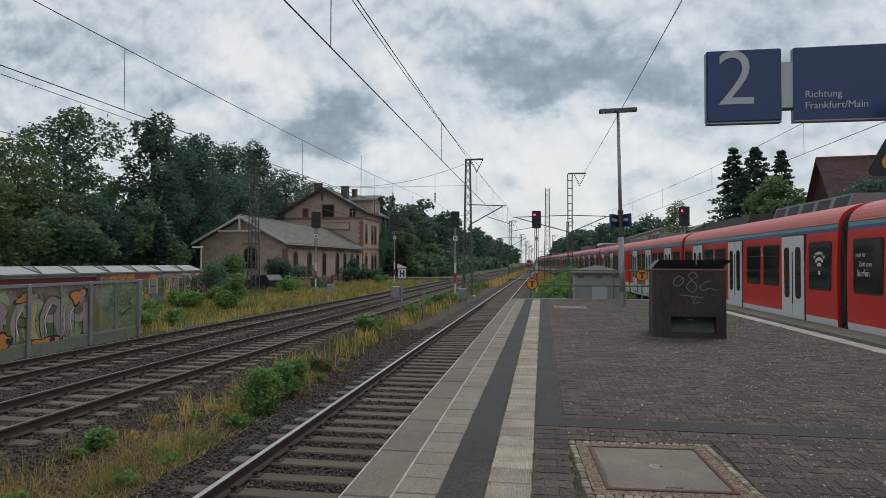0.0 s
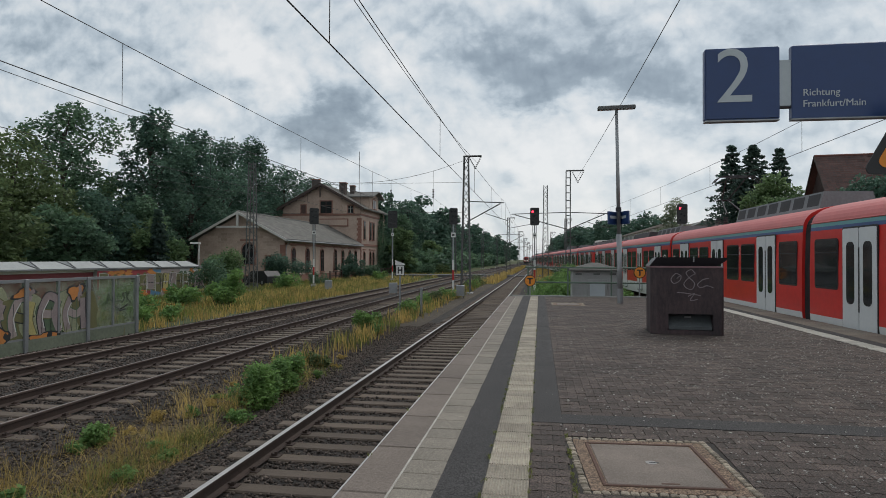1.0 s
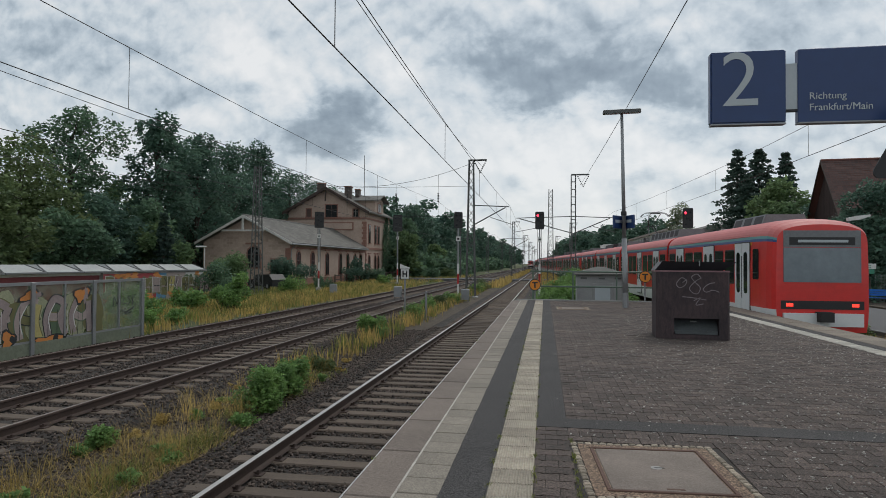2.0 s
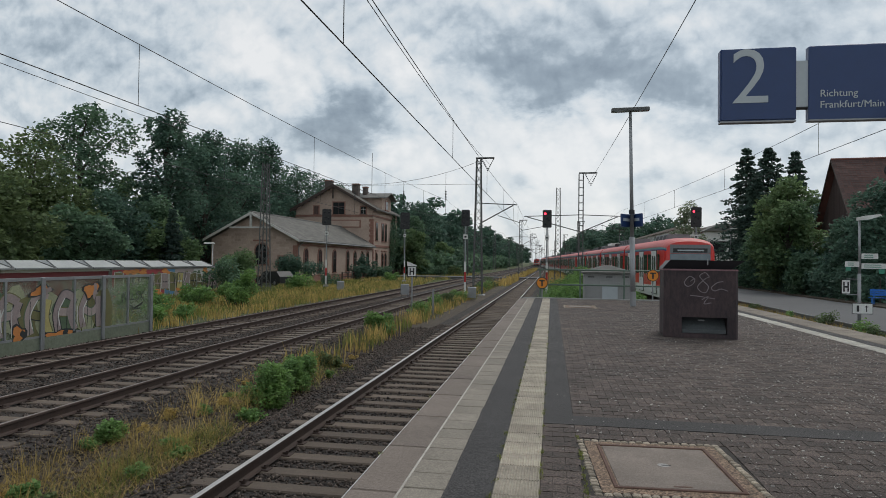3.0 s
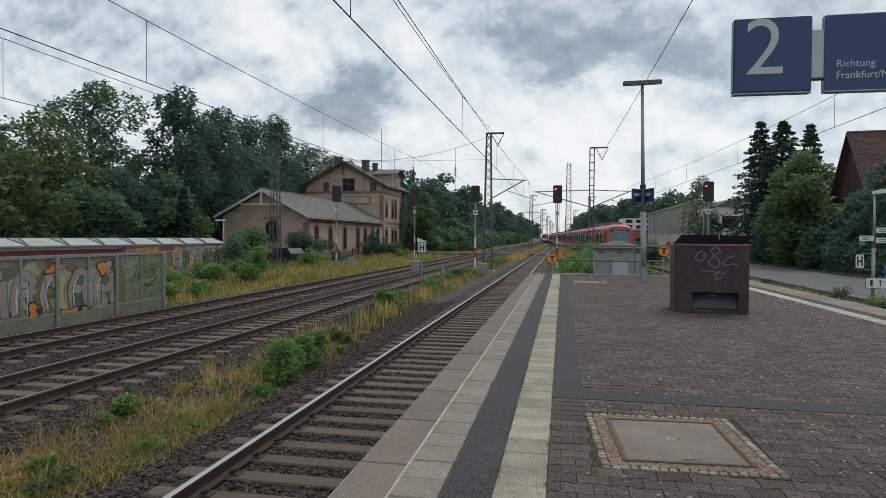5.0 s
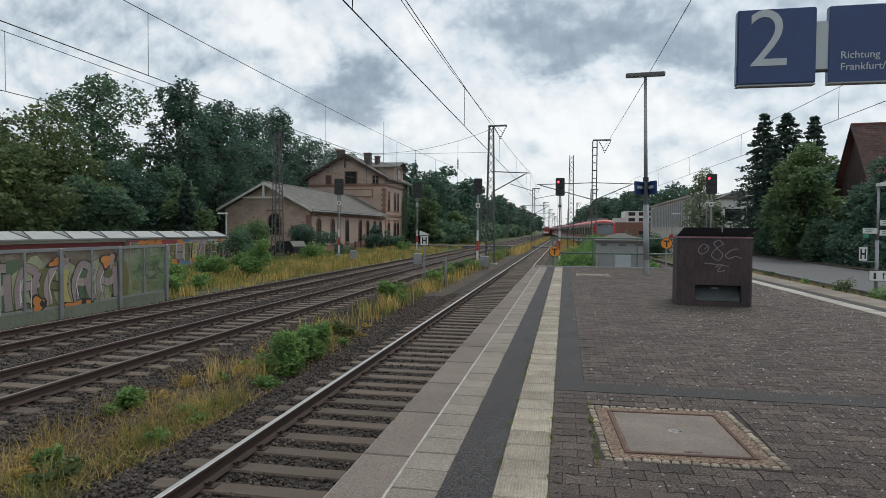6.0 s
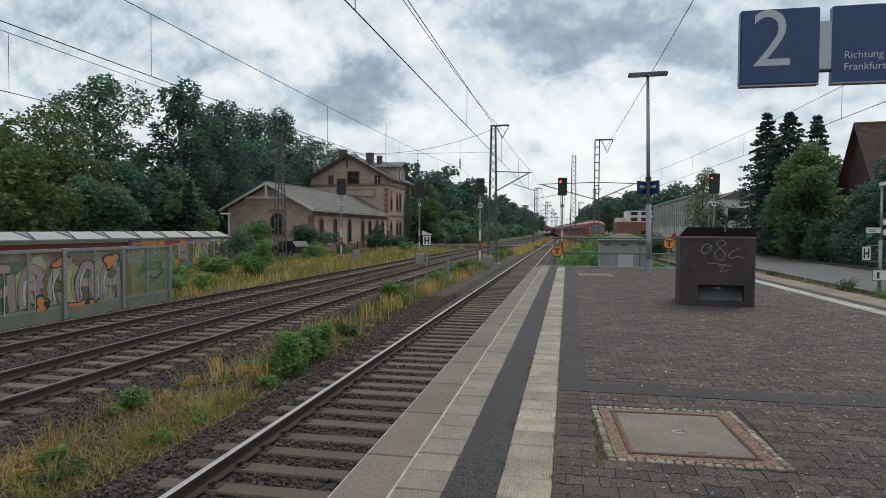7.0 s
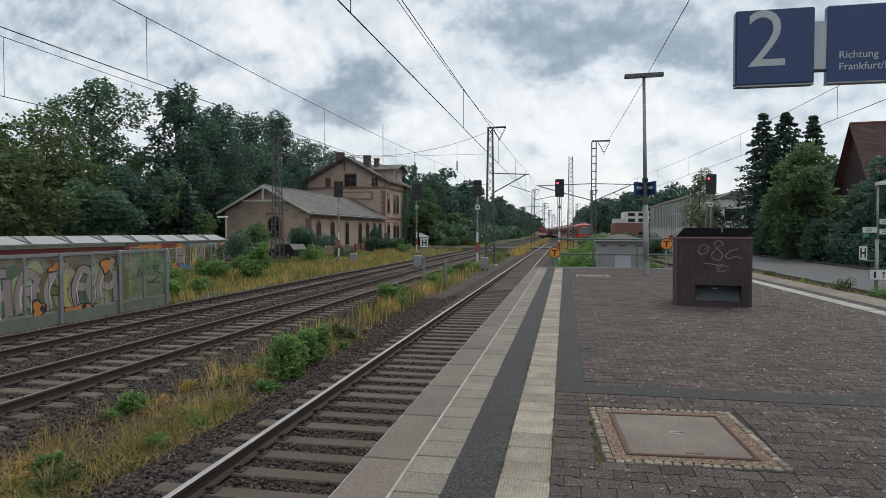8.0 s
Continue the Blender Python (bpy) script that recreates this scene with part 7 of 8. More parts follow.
def end_railing():
    y, z1 = END + 0.3, 1.18
    xr = right_edge(END) - 0.3
    r = thing("end_railing", pose(0, y, 0), "grey-green painted steel tube railing at the platform's end", "railing")
    for z in (0.56, z1):
        part("rail", Form().tube((-0.62, 0, z), (xr, 0, z), 0.036, n=10), MX["green_rail"], r, smooth=True)
    n = 5
    for i in range(n):
        x = -0.62 + (xr + 0.62) * i / (n - 1) if i else -0.5
        part("post", Form().tube((x, 0, -0.4), (x, 0, z1), 0.032, n=8), MX["green_rail"], r)


def stop_disc(x, y, z, r, zlow):
    d = thing("stop_sign", pose(x, y, 0), "round orange board with a black letter T and a dark rim", "sign")
    part("rim", Form().tube((0, 0.02, z), (0, 0.05, z), r, n=28), M["black"], d, "dark brown rim")
    f_ = part("face", Form().tube((0, 0.005, z), (0, 0.02, z), r * 0.88, n=28), MX["orange"], d, "orange disc face")
    part("letter", Form().box(-r * 0.5, r * 0.5, -0.002, 0.004, z + r * 0.28, z + r * 0.5).box(-r * 0.13, r * 0.13, -0.002, 0.004, z - r * 0.55, z + r * 0.28), M["black"], f_)
    part("post", Form().tube((0, 0.08, zlow), (0, 0.08, z + r * 0.5), 0.03, n=8), M["steel"], d)


grit_bin()
platform_lamp()
direction_sign()
warning_sign()
hut()
end_railing()
stop_disc(-0.42, END + 0.25, 0.62, 0.24, -0.3)
stop_disc(4.0, END + 0.2, 1.0, 0.24, 0.0)
# ---------- right side: road, house, works ----------
MR = dict(
    tiles=mat("house_tiles", (0.105, 0.056, 0.048), 0.85, dark=(0.052, 0.032, 0.03), scale=0.8, fine=8, amount=0.8, bump=0.2, island=0.25),
    boards=mat("dark_boarding", (0.085, 0.055, 0.048), 0.85, dark=(0.05, 0.034, 0.03), scale=1, fine=10, bump=0.2, rand=0.2),
    hall=mat("hall_render", (0.52, 0.50, 0.45), 0.85, dark=(0.42, 0.40, 0.36), scale=0.6, fine=6, bump=0.1),
    hall_glass=mat("hall_glazing", (0.20, 0.24, 0.24), 0.3, dark=(0.13, 0.16, 0.16), scale=0.6, fine=4, bump=0),
    brickred=mat("works_brick", (0.25, 0.12, 0.095), 0.9, dark=(0.18, 0.085, 0.07), scale=0.8, fine=9, bump=0.2),
    bench=mat("bench_blue", (0.02, 0.16, 0.50), 0.4, dark=(0.018, 0.13, 0.42), bump=0.02),
    signgreen=mat("sign_green", (0.05, 0.28, 0.18), 0.5, bump=0),
    render=mat("house_render", (0.35, 0.31, 0.27), 0.9, dark=(0.25, 0.22, 0.19), bump=0.1),
)
ROAD = -1.05
f = Form().prism([(12.55, -40), (19.7, -40), (19.7, 60), (19.4, 76), (17.0, 102), (12.6, 102), (12.9, 60), (12.55, 46)], "z", -1.5, ROAD)
solo("road", f, M["road"], "worn grey asphalt road running beside the railway", kind="structure")
f = Form().prism([(19.75, -40), (34, -40), (34, 80), (19.5, 80), (19.75, 60)], "z", -1.5, ROAD + 0.1)
solo("verge_path", f, M["soil"], "brown leaf-strewn verge along the road", kind="structure")
f = Form().box(12.25, 12.53, -40, 46, -1.5, ROAD + 0.1, c=0.02)
solo("kerb", f, M["concrete"], "pale concrete kerb beside the road", kind="structure")


def edge_barrier():
    b = thing("edge_barrier", pose(12.0, 0, GROUND_Z), "low dark steel edge rail on short posts along the road", "guard rail")
    part("rail", Form().box(-0.05, 0.05, 4, 62, 0.3, 0.46, c=0.02), M["mast"], b)
    for i in range(25):
        part("post", Form().box(-0.06, 0.06, 5 + i * 2.3, 5.12 + i * 2.3, 0, 0.3), M["mast"], b)


def house():
    h = thing("house", pose(30.2, 74.0, GROUND_Z, 0, 0, -6), "brown boarded house with a steep red tiled roof", "house")
    # gable faces -x; ridge along +x
    d, ze, zr, L = 6.6, 6.4, 14.0, 16.0
    part("wall", Form().prism([(-d, 0), (d, 0), (d, ze), (0, zr), (-d, ze)], "x", 0, L), MR["render"], h)
    n = 26
    for i in range(n):
        y0 = -d + 2 * d * i / n
        y1 = y0 + 2 * d / n - 0.03
        t0, t1 = (ze + (zr - ze) * (1 - abs(y) / d) - 0.05 for y in (y0, y1))
        part("board", Form().prism([(y0, 3.4), (y1, 3.4), (y1, t1), (y0, t0)], "x", -0.05, 0.0), MR["boards"], h)
    for s in (-1, 1):
        e = s * (d + 0.7)
        zz = zr - (zr - ze) * (d + 0.7) / d
        r = part("roof", Form().prism([(0, zr), (e, zz), (e, zz + 0.2), (0, zr + 0.2)] if s > 0 else [(0, zr), (0, zr + 0.2), (e, zz + 0.2), (e, zz)], "x", -0.7, L + 0.5), M["rooftile"], h, "steep roof slope")
        if s < 0:
            fm = Form()
            g = random.Random(3)
            rows, cols = 30, 44
            for i in range(rows):
                for j in range(cols):
                    u0, u1 = i / rows, (i + 1.1) / rows
                    x0 = -0.7 + (L + 1.2) * j / cols
                    x1 = x0 + (L + 1.2) / cols - 0.02
                    lift = g.uniform(0.04, 0.07)
                    a = (e * u0, zr + 0.2 + (zz - zr) * u0 + 0.005)
                    b = (e * u1, zr + 0.2 + (zz - zr) * u1 + lift)
                    fm.add([(x0, a[0], a[1]), (x1, a[0], a[1]), (x1, b[0], b[1]), (x0, b[0], b[1])], [(0, 1, 2, 3)])
            ob = part("tile_field", fm, MR["tiles"], r, "weathered red roof tiles")
            tagged(ob, kind="stuff")
        part("barge_board", Form().prism([(0, zr + 0.25), (0, zr - 0.05), (e, zz - 0.05), (e, zz + 0.25)], "x", -0.78, -0.7), M["wood"], h)
    part("ridge_tile", Form().tube((-0.7, 0, zr + 0.22), (L + 0.5, 0, zr + 0.22), 0.13, n=8), M["rooftile"], h)
    part("chimney", Form().box(5.2, 6.2, -1.6, -0.7, zr - 1.6, zr + 1.2), MS["chim"], h, "brick chimney")
    part("satellite_dish", Form().tube((6.9, -0.6, zr + 0.6), (6.85, -0.72, zr + 0.62), 0.42, 0.4, 16), M["mast"], h, "grey satellite dish on the ridge")
    w = part("window", Form().box(-0.1, -0.06, -3.6, -2.7, 4.2, 6.0), M["house_pane"], h, "small white-framed window")
    part("window_frame", Form().box(-0.14, -0.1, -2.75, -2.6, 4.15, 6.05).box(-0.14, -0.1, -3.7, -3.55, 4.15, 6.05), M["white"], w)


def sign_lamp():
    """A street lamp that carries way signs and a tram-style stop board."""
    l = thing("street_lamp", pose(13.55, 31.1, ROAD), "grey street lamp carrying white way signs beside the road", "lamp post")
    part("pole", Form().tube((0, 0, -0.2), (0, 0, 2.2), 0.075, 0.07, 10).tube((0, 0, 2.2), (0, 0, 4.65), 0.055, 0.045, 10), M["steel"], l, smooth=True)
    part("lamp_head", Form().prism([(-0.06, 4.58), (0.35, 4.62), (0.85, 4.78), (0.8, 4.86), (0.3, 4.8), (-0.06, 4.72)], "y", -0.14, 0.14), M["white"], l, "pale flat lamp head")
    for x0, x1, z0 in ((0.05, 0.72, 2.86), (-0.62, -0.05, 2.5), (0.05, 1.05, 2.42)):
        p = part("way_sign", Form().box(x0, x1, -0.1, -0.075, z0, z0 + 0.24), M["white"], l, "white way sign with green lettering")
        for k in (0.06, 0.15):
            part("lettering", Form().box(x0 + 0.1, x1 - 0.2, -0.106, -0.1, z0 + k, z0 + k + 0.035), MR["signgreen"], p)
    part("green_tag", Form().box(-0.6, -0.38, -0.1, -0.08, 2.32, 2.49), MR["signgreen"], l)
    part("green_tag", Form().box(0.75, 0.98, -0.1, -0.08, 2.2, 2.4), MR["signgreen"], l)
    part("foot_plate", Form().box(-0.32, 0.48, -0.12, -0.1, 0.42, 0.86), M["white"], l, "white direction plate")
    part("plate_mark", Form().box(0.22, 0.26, -0.126, -0.12, 0.5, 0.78).box(0.17, 0.31, -0.126, -0.12, 0.7, 0.74).box(-0.16, -0.06, -0.126, -0.12, 0.5, 0.78), M["black"], l)
    part("plate_border", Form().box(-0.34, 0.5, -0.1, -0.095, 0.4, 0.88), M["black"], l)
    for z in (1.25, 1.95):
        part("bracket", Form().tube((0, 0, z), (-0.55, -0.02, z), 0.018, n=6), M["steel"], l)
    b = part("stop_board", Form().box(-0.75, -0.38, -0.04, 0.0, 1.28, 1.92), M["black"], l, "white board with a black letter H")
    part("board_face", Form().box(-0.73, -0.40, -0.046, -0.04, 1.3, 1.9), M["white"], b)
    part("letter", Form().box(-0.68, -0.62, -0.052, -0.046, 1.38, 1.82).box(-0.51, -0.45, -0.052, -0.046, 1.38, 1.82).box(-0.62, -0.51, -0.052, -0.046, 1.56, 1.64), M["black"], b)


def bench():
    b = thing("bench", pose(20.7, 44.0, ROAD + 0.1, 0, 0, -35), "bright blue slatted bench at the roadside stop", "bench")
    for i in range(4):
        part("seat_slat", Form().box(-0.9, 0.9, -0.3 + i * 0.13, -0.19 + i * 0.13, 0.42, 0.46), MR["bench"], b)
    for i in range(3):
        part("back_slat", Form().box(-0.9, 0.9, 0.25, 0.29, 0.56 + i * 0.14, 0.68 + i * 0.14), MR["bench"], b)
    for x in (-0.7, 0.7):
        part("leg", Form().box(x - 0.04, x + 0.04, -0.25, 0.25, 0, 0.42).box(x - 0.04, x + 0.04, 0.29, 0.33, 0.0, 0.98), MR["bench"], b)


def mesh_fence():
    f_ = thing("mesh_fence", pose(21.9, 37.0, ROAD + 0.1), "grey mesh fence behind the blue bench", "fence")
    for i in range(7):
        part("post", Form().tube((0, i * 1.6, 0), (0, i * 1.6, 1.9), 0.035, n=6), M["steel"], f_)
    for i in range(6):
        fm = Form()
        y = i * 1.6
        for k in range(9):
            fm.tube((0, y + k * 0.18 + 0.08, 0.1), (0, y + k * 0.18 + 0.08, 1.85), 0.007, n=4, caps=False)
        for k in range(10):
            fm.tube((0, y, 0.1 + k * 0.19), (0, y + 1.6, 0.1 + k * 0.19), 0.007, n=4, caps=False)
        part("mesh_panel", fm, M["steel"], f_)


def works_hall():
    h = thing("works_hall", pose(0, 0, GROUND_Z), "long pale works hall with a band of grey glazing", "building")
    x, y0, y1, z = 19.0, 104.0, 150.0, 8.1
    part("wall", Form().box(x, x + 24, y0, y1, 0, z), MR["hall"], h)
    part("roof", Form().box(x - 0.3, x + 24.3, y0 - 0.3, y1 + 0.3, z, z + 0.35), MR["render"], h, "flat grey roof edge")
    for i in range(22):
        a = y0 + 0.7 + i * 2.06
        w = part("window", Form().box(x - 0.06, x, a, a + 1.9, 3.6, z - 0.4), MR["hall_glass"], h)
        part("glazing_bar", Form().box(x - 0.1, x - 0.06, a + 0.92, a + 1.0, 3.6, z - 0.4), M["steel"], w)
        part("pier", Form().box(x - 0.14, x, a - 0.12, a - 0.02, 0, z), M["white"], h)
    w = thing("white_building", pose(0, 0, GROUND_Z), "white flat-fronted building with dark window bands and a grey roof", "building")
    part("wall", Form().box(22.5, 34, 100, 101, 0, 7.7), M["white"], w)
    part("body", Form().box(22.6, 33.9, 101, 112, 0, 7.6), M["white"], w)
    part("roof", Form().prism([(22.2, 7.7), (34.3, 7.7), (31.5, 8.8), (24.5, 8.8)], "y", 99.6, 112.4), M["slate"], w)
    for i in range(4):
        part("window", Form().box(23.2 + i * 2.7, 25.4 + i * 2.7, 99.93, 100, 4.4, 6.2), M["house_pane"], w)
    c = thing("office_block", pose(0, 0, GROUND_Z), "white block over a low brick works building", "building")
    part("brick_base", Form().box(12.6, 24, 168, 184, 0, 5.0), MR["brickred"], c, "red brick lower building")
    part("upper_block", Form().box(15.4, 24, 172, 184, 5.0, 8.0), M["white"], c)
    part("stair_tower", Form().box(12.9, 15.4, 174, 184, 5.0, 6.2), M["white"], c)
    for i in range(3):
        for z0 in (5.3, 6.8):
            part("window", Form().box(16.2 + i * 2.6, 17.9 + i * 2.6, 171.94, 172, z0, z0 + 0.9), M["house_pane"], c)
    part("door", Form().box(18.4, 20.2, 167.94, 168, 0, 2.8), M["house_pane"], c)


def crossing_cross():
    s = thing("crossing_cross", pose(11.9, 70.0, GROUND_Z), "red and white crossed level crossing boards on a post", "sign")
    part("post", Form().tube((0, 0, 0), (0, 0, 2.9), 0.04, n=8), M["steel"], s)
    for a in (35, -35):
        part("board", Form().box(-0.6, 0.6, -0.05, -0.03, -0.07, 0.07), M["white"], s, m=pose(0, 0, 2.7, 0, a + 20, 0))
    part("plate", Form().box(-0.2, 0.2, -0.05, -0.03, 1.7, 2.1), M["white"], s)
    t = thing("no_entry_sign", pose(11.2, 71.0, GROUND_Z), "small round red traffic sign on a grey post", "sign")
    part("post", Form().tube((0, 0, 0), (0, 0, 2.4), 0.035, n=8), M["steel"], t)
    part("disc", Form().tube((0, -0.03, 2.2), (0, -0.06, 2.2), 0.3, n=18), MSIG, t)
    for x, y, h in ((12.3, 78.0, 4.8), (13.6, 66.0, 5.6), (20.4, 78.0, 6.9)):
        l = thing("street_lamp", pose(x, y, GROUND_Z), "thin grey street lamp with a flat head", "lamp post", group="street lamps")
        part("pole", Form().tube((0, 0, 0), (0, 0, h), 0.055, 0.045, 8), M["steel"], l)
        part("head", Form().box(-0.1, 0.9, -0.14, 0.14, h, h + 0.1, c=0.02), M["white"], l)


edge_barrier()
house()
sign_lamp()
bench()
mesh_fence()
works_hall()
crossing_cross()
# ---------- the red suburban train ----------
L_END, L_MID, HALF = 14.2, 15.3, 1.5
MT = dict(
    door=mat("train_door", (0.66, 0.68, 0.685), 0.4, dark=(0.56, 0.575, 0.58), scale=1, fine=10, amount=0.4, bump=0.01),
    display=glow("destination_display", (1.0, 0.45, 0.08), 0.6),
    decal=mat("decal_white", (0.75, 0.70, 0.66), 0.5, bump=0),
    decal_dark=mat("decal_pale_red", (0.62, 0.25, 0.22), 0.5, bump=0),
    orange_band=mat("first_class_band", (0.72, 0.36, 0.05), 0.45, bump=0),
    equip=mat("roof_equipment", (0.23, 0.24, 0.25), 0.6, 0.3, dark=(0.14, 0.145, 0.15), scale=2, fine=14, bump=0.1),
    grille=mat("roof_grille", (0.045, 0.047, 0.05), 0.7, bump=0.2, bump_scale=30),
    # base colour carries the grey-blue reflection on the glass
    screen=mat("windscreen", (0.16, 0.20, 0.23), 0.12, dark=(0.10, 0.13, 0.15), scale=1, fine=5, bump=0, spec=0.7),
    taillight=glow("tail_light", (1.0, 0.05, 0.03), 1.5),
    under=mat("underframe", (0.04, 0.038, 0.036), 0.85, dark=(0.02, 0.02, 0.02), bump=0.3),
)
# half section, from the skirt up over the roof: (x, z above the rail)
SIDE = [(1.42, 0.42), (1.47, 0.7), (1.5, 1.1), (1.5, 2.3), (1.475, 3.24), (1.465, 3.33), (1.455, 3.42), (1.435, 3.51), (1.395, 3.6), (1.33, 3.69), (1.23, 3.77), (1.09, 3.84), (0.9, 3.905), (0.65, 3.955), (0.35, 3.99), (0.0, 4.0)]
SLOT = [1, 1, 0, 0, 2, 3] + [4] * 9


def section(scale_x=1.0, drop=0.0, z_from=3.0):
    right = [(x * scale_x, z if z < z_from else z - drop * (z - z_from)) for x, z in SIDE]
    return right + [(-x, z) for x, z in right[-2::-1]]


def shell(stations):
    """Body shell through cross-sections: (y, width factor, roof drop)."""
    fm = Form()
    rings = []
    for y, s, d in stations:
        rings.append([(x, y, z) for x, z in section(s, d)])
    n = len(rings[0])
    for a, b in zip(rings, rings[1:]):
        for i in range(n - 1):
            k = i if i < n // 2 else n - 2 - i
            fm.add([a[i], a[i + 1], b[i + 1], b[i]], [(0, 1, 2, 3)], SLOT[k])
        fm.add([a[0], b[0], b[-1], a[-1]], [(0, 1, 2, 3)], 1)
    for r in (rings[0], rings[-1]):
        fm.add(r, [tuple(range(n))], 0)
    return fm


BODY_MATS = (M["red"], M["skirt"], M["navy"], M["teal"], M["roof_red"])


def rounded(w, h, r, n=4):
    out = []
    for cx, cz, a0 in ((w / 2 - r, -h / 2 + r, -90), (w / 2 - r, h / 2 - r, 0), (-w / 2 + r, h / 2 - r, 90), (-w / 2 + r, -h / 2 + r, 180)):
        for k in range(n + 1):
            a = radians(a0 + 90 * k / n)
            out.append((cx + r * math.cos(a), cz + r * math.sin(a)))
    return out


def plate(w, h, r, t0, t1):
    """A rounded plate on an upright side: width along y, thickness along -x."""
    return Form().prism(rounded(w, h, r), "x", -t1, -t0)


WINDOW_FRAME = plate(1.24, 1.24, 0.09, 0.0, 0.012).mesh("window_frame", M["black"])
WINDOW_PANE = plate(1.15, 1.15, 0.06, 0.012, 0.017).mesh("window_pane", M["pane"])
WINDOW_BAR = Form().box(-0.022, -0.017, -0.57, 0.57, 0.26, 0.29).mesh("window_bar", M["black"])
DOOR_LEAF = plate(0.71, 2.58, 0.05, 0.0, 0.022).mesh("door_leaf", MT["door"])
DOOR_FRAME = plate(1.52, 2.66, 0.07, -0.01, 0.012).mesh("door_frame", M["black"])
DOOR_PANE = plate(0.36, 1.42, 0.13, 0.022, 0.026).mesh("door_pane", M["pane"])
GRAB = Form().tube((-0.05, 0, -0.7), (-0.05, 0, 0.75), 0.016, n=6).mesh("grab_rail", M["black"])


def side_pose(y, z, side):
    x = 1.5 - 0.016 * max(0.0, z - 2.0)
    return pose(-x * side, y, z, 0, 0, 0 if side > 0 else 180)


def door(parent, y, side):
    d = part("door", DOOR_FRAME, None, parent, "pale grey double-leaf sliding door", m=side_pose(y, 1.93, side))
    for s in (-1, 1):
        part("leaf", DOOR_LEAF, None, d, m=pose(-0.003, s * 0.37, 0))
        part("pane", DOOR_PANE, None, d, m=pose(-0.003, s * 0.37, 0.27))
    part("grab_rail", GRAB, None, d, m=pose(0.02, -0.02, 0.1))


def window(parent, y, side, wide=1.0):
    w = part("window", WINDOW_FRAME, None, parent, "black-framed tinted window", m=side_pose(y, 2.4, side) @ Matrix.Diagonal((1, wide, 1, 1)))
    part("pane", WINDOW_PANE, None, w)
    part("window_bar", WINDOW_BAR, None, w)
    return w


BELLOWS_MESH = None


def bellows(length):
    fm = Form()
    n = 9
    for i in range(n):
        y0 = -length / 2 + i * length / n
        for s, a, b in ((0.955, 0.0, 0.5), (0.90, 0.5, 1.0)):
            ring = [(x * s, 0.6 + (z - 0.6) * (0.5 + s / 2) * 1.0) for x, z in section()]
            q = [(x, y0 + a * length / n, z) for x, z in ring] + [(x, y0 + b * length / n, z) for x, z in ring]
            k = len(ring)
            fm.add(q, [(j, (j + 1) % k, k + (j + 1) % k, k + j) for j in range(k)] + [tuple(range(k)), tuple(range(k, 2 * k))])
    return fm.mesh("bellows", M["bellows"])


def bogie_mesh():
    fm = Form()
    for x in (-1.05, 1.05):
        fm.box(x - 0.07, x + 0.07, -1.7, 1.7, 0.42, 0.68, c=0.03)
        fm.box(x - 0.12, x + 0.12, -0.3, 0.3, 0.35, 0.75, c=0.03)
    fm.box(-1.0, 1.0, -0.2, 0.2, 0.4, 0.7)
    return fm.mesh("bogie", MT["under"])


def wheel_mesh():
    fm = Form()
    for x in (-0.75, 0.75):
        fm.tube((x - 0.065, 0, 0.42), (x + 0.065, 0, 0.42), 0.42, n=20)
    fm.tube((-0.75, 0, 0.42), (0.75, 0, 0.42), 0.08, n=8)
    return fm.mesh("wheelset", MT["under"])


BOGIE, WHEELSET, BELLOWS_MESH = bogie_mesh(), wheel_mesh(), bellows(0.5)


def bicycle(parent, y, z, side):
    """A bicycle pictogram on the side."""
    fm = Form()

    def seg(a, b):
        stroke(fm, [a, b], 0.025, 0)
    for cx in (-0.27, 0.27):
        stroke(fm, [(cx + 0.21 * math.cos(k * math.pi / 10), 0.21 * math.sin(k * math.pi / 10)) for k in range(21)], 0.025, 0)
    for a, b in (((-0.27, 0), (-0.05, 0)), ((-0.05, 0), (-0.14, 0.4)), ((-0.05, 0), (0.2, 0.34)), ((-0.12, 0.34), (0.2, 0.34)), ((-0.27, 0), (-0.12, 0.34)), ((0.27, 0), (0.18, 0.48)), ((0.18, 0.48), (0.08, 0.48)), ((-0.22, 0.41), (-0.06, 0.41))):
        seg(a, b)
    ob = part("bicycle_mark", fm, MT["decal"], parent, "white bicycle pictogram", m=pose(-(HALF + 0.006) * side, y, z, 0, 0, -90 * side))
    return ob


def words(parent, text, size, y, z, side, material, dx=0.03):
    return part("lettering", text_mesh("lettering", text, size, material, 0.001, size * 0.008), None, parent, "pale printed lettering",
                m=pose(-(HALF + dx) * side, y, z, 90, 0, -90 * side))


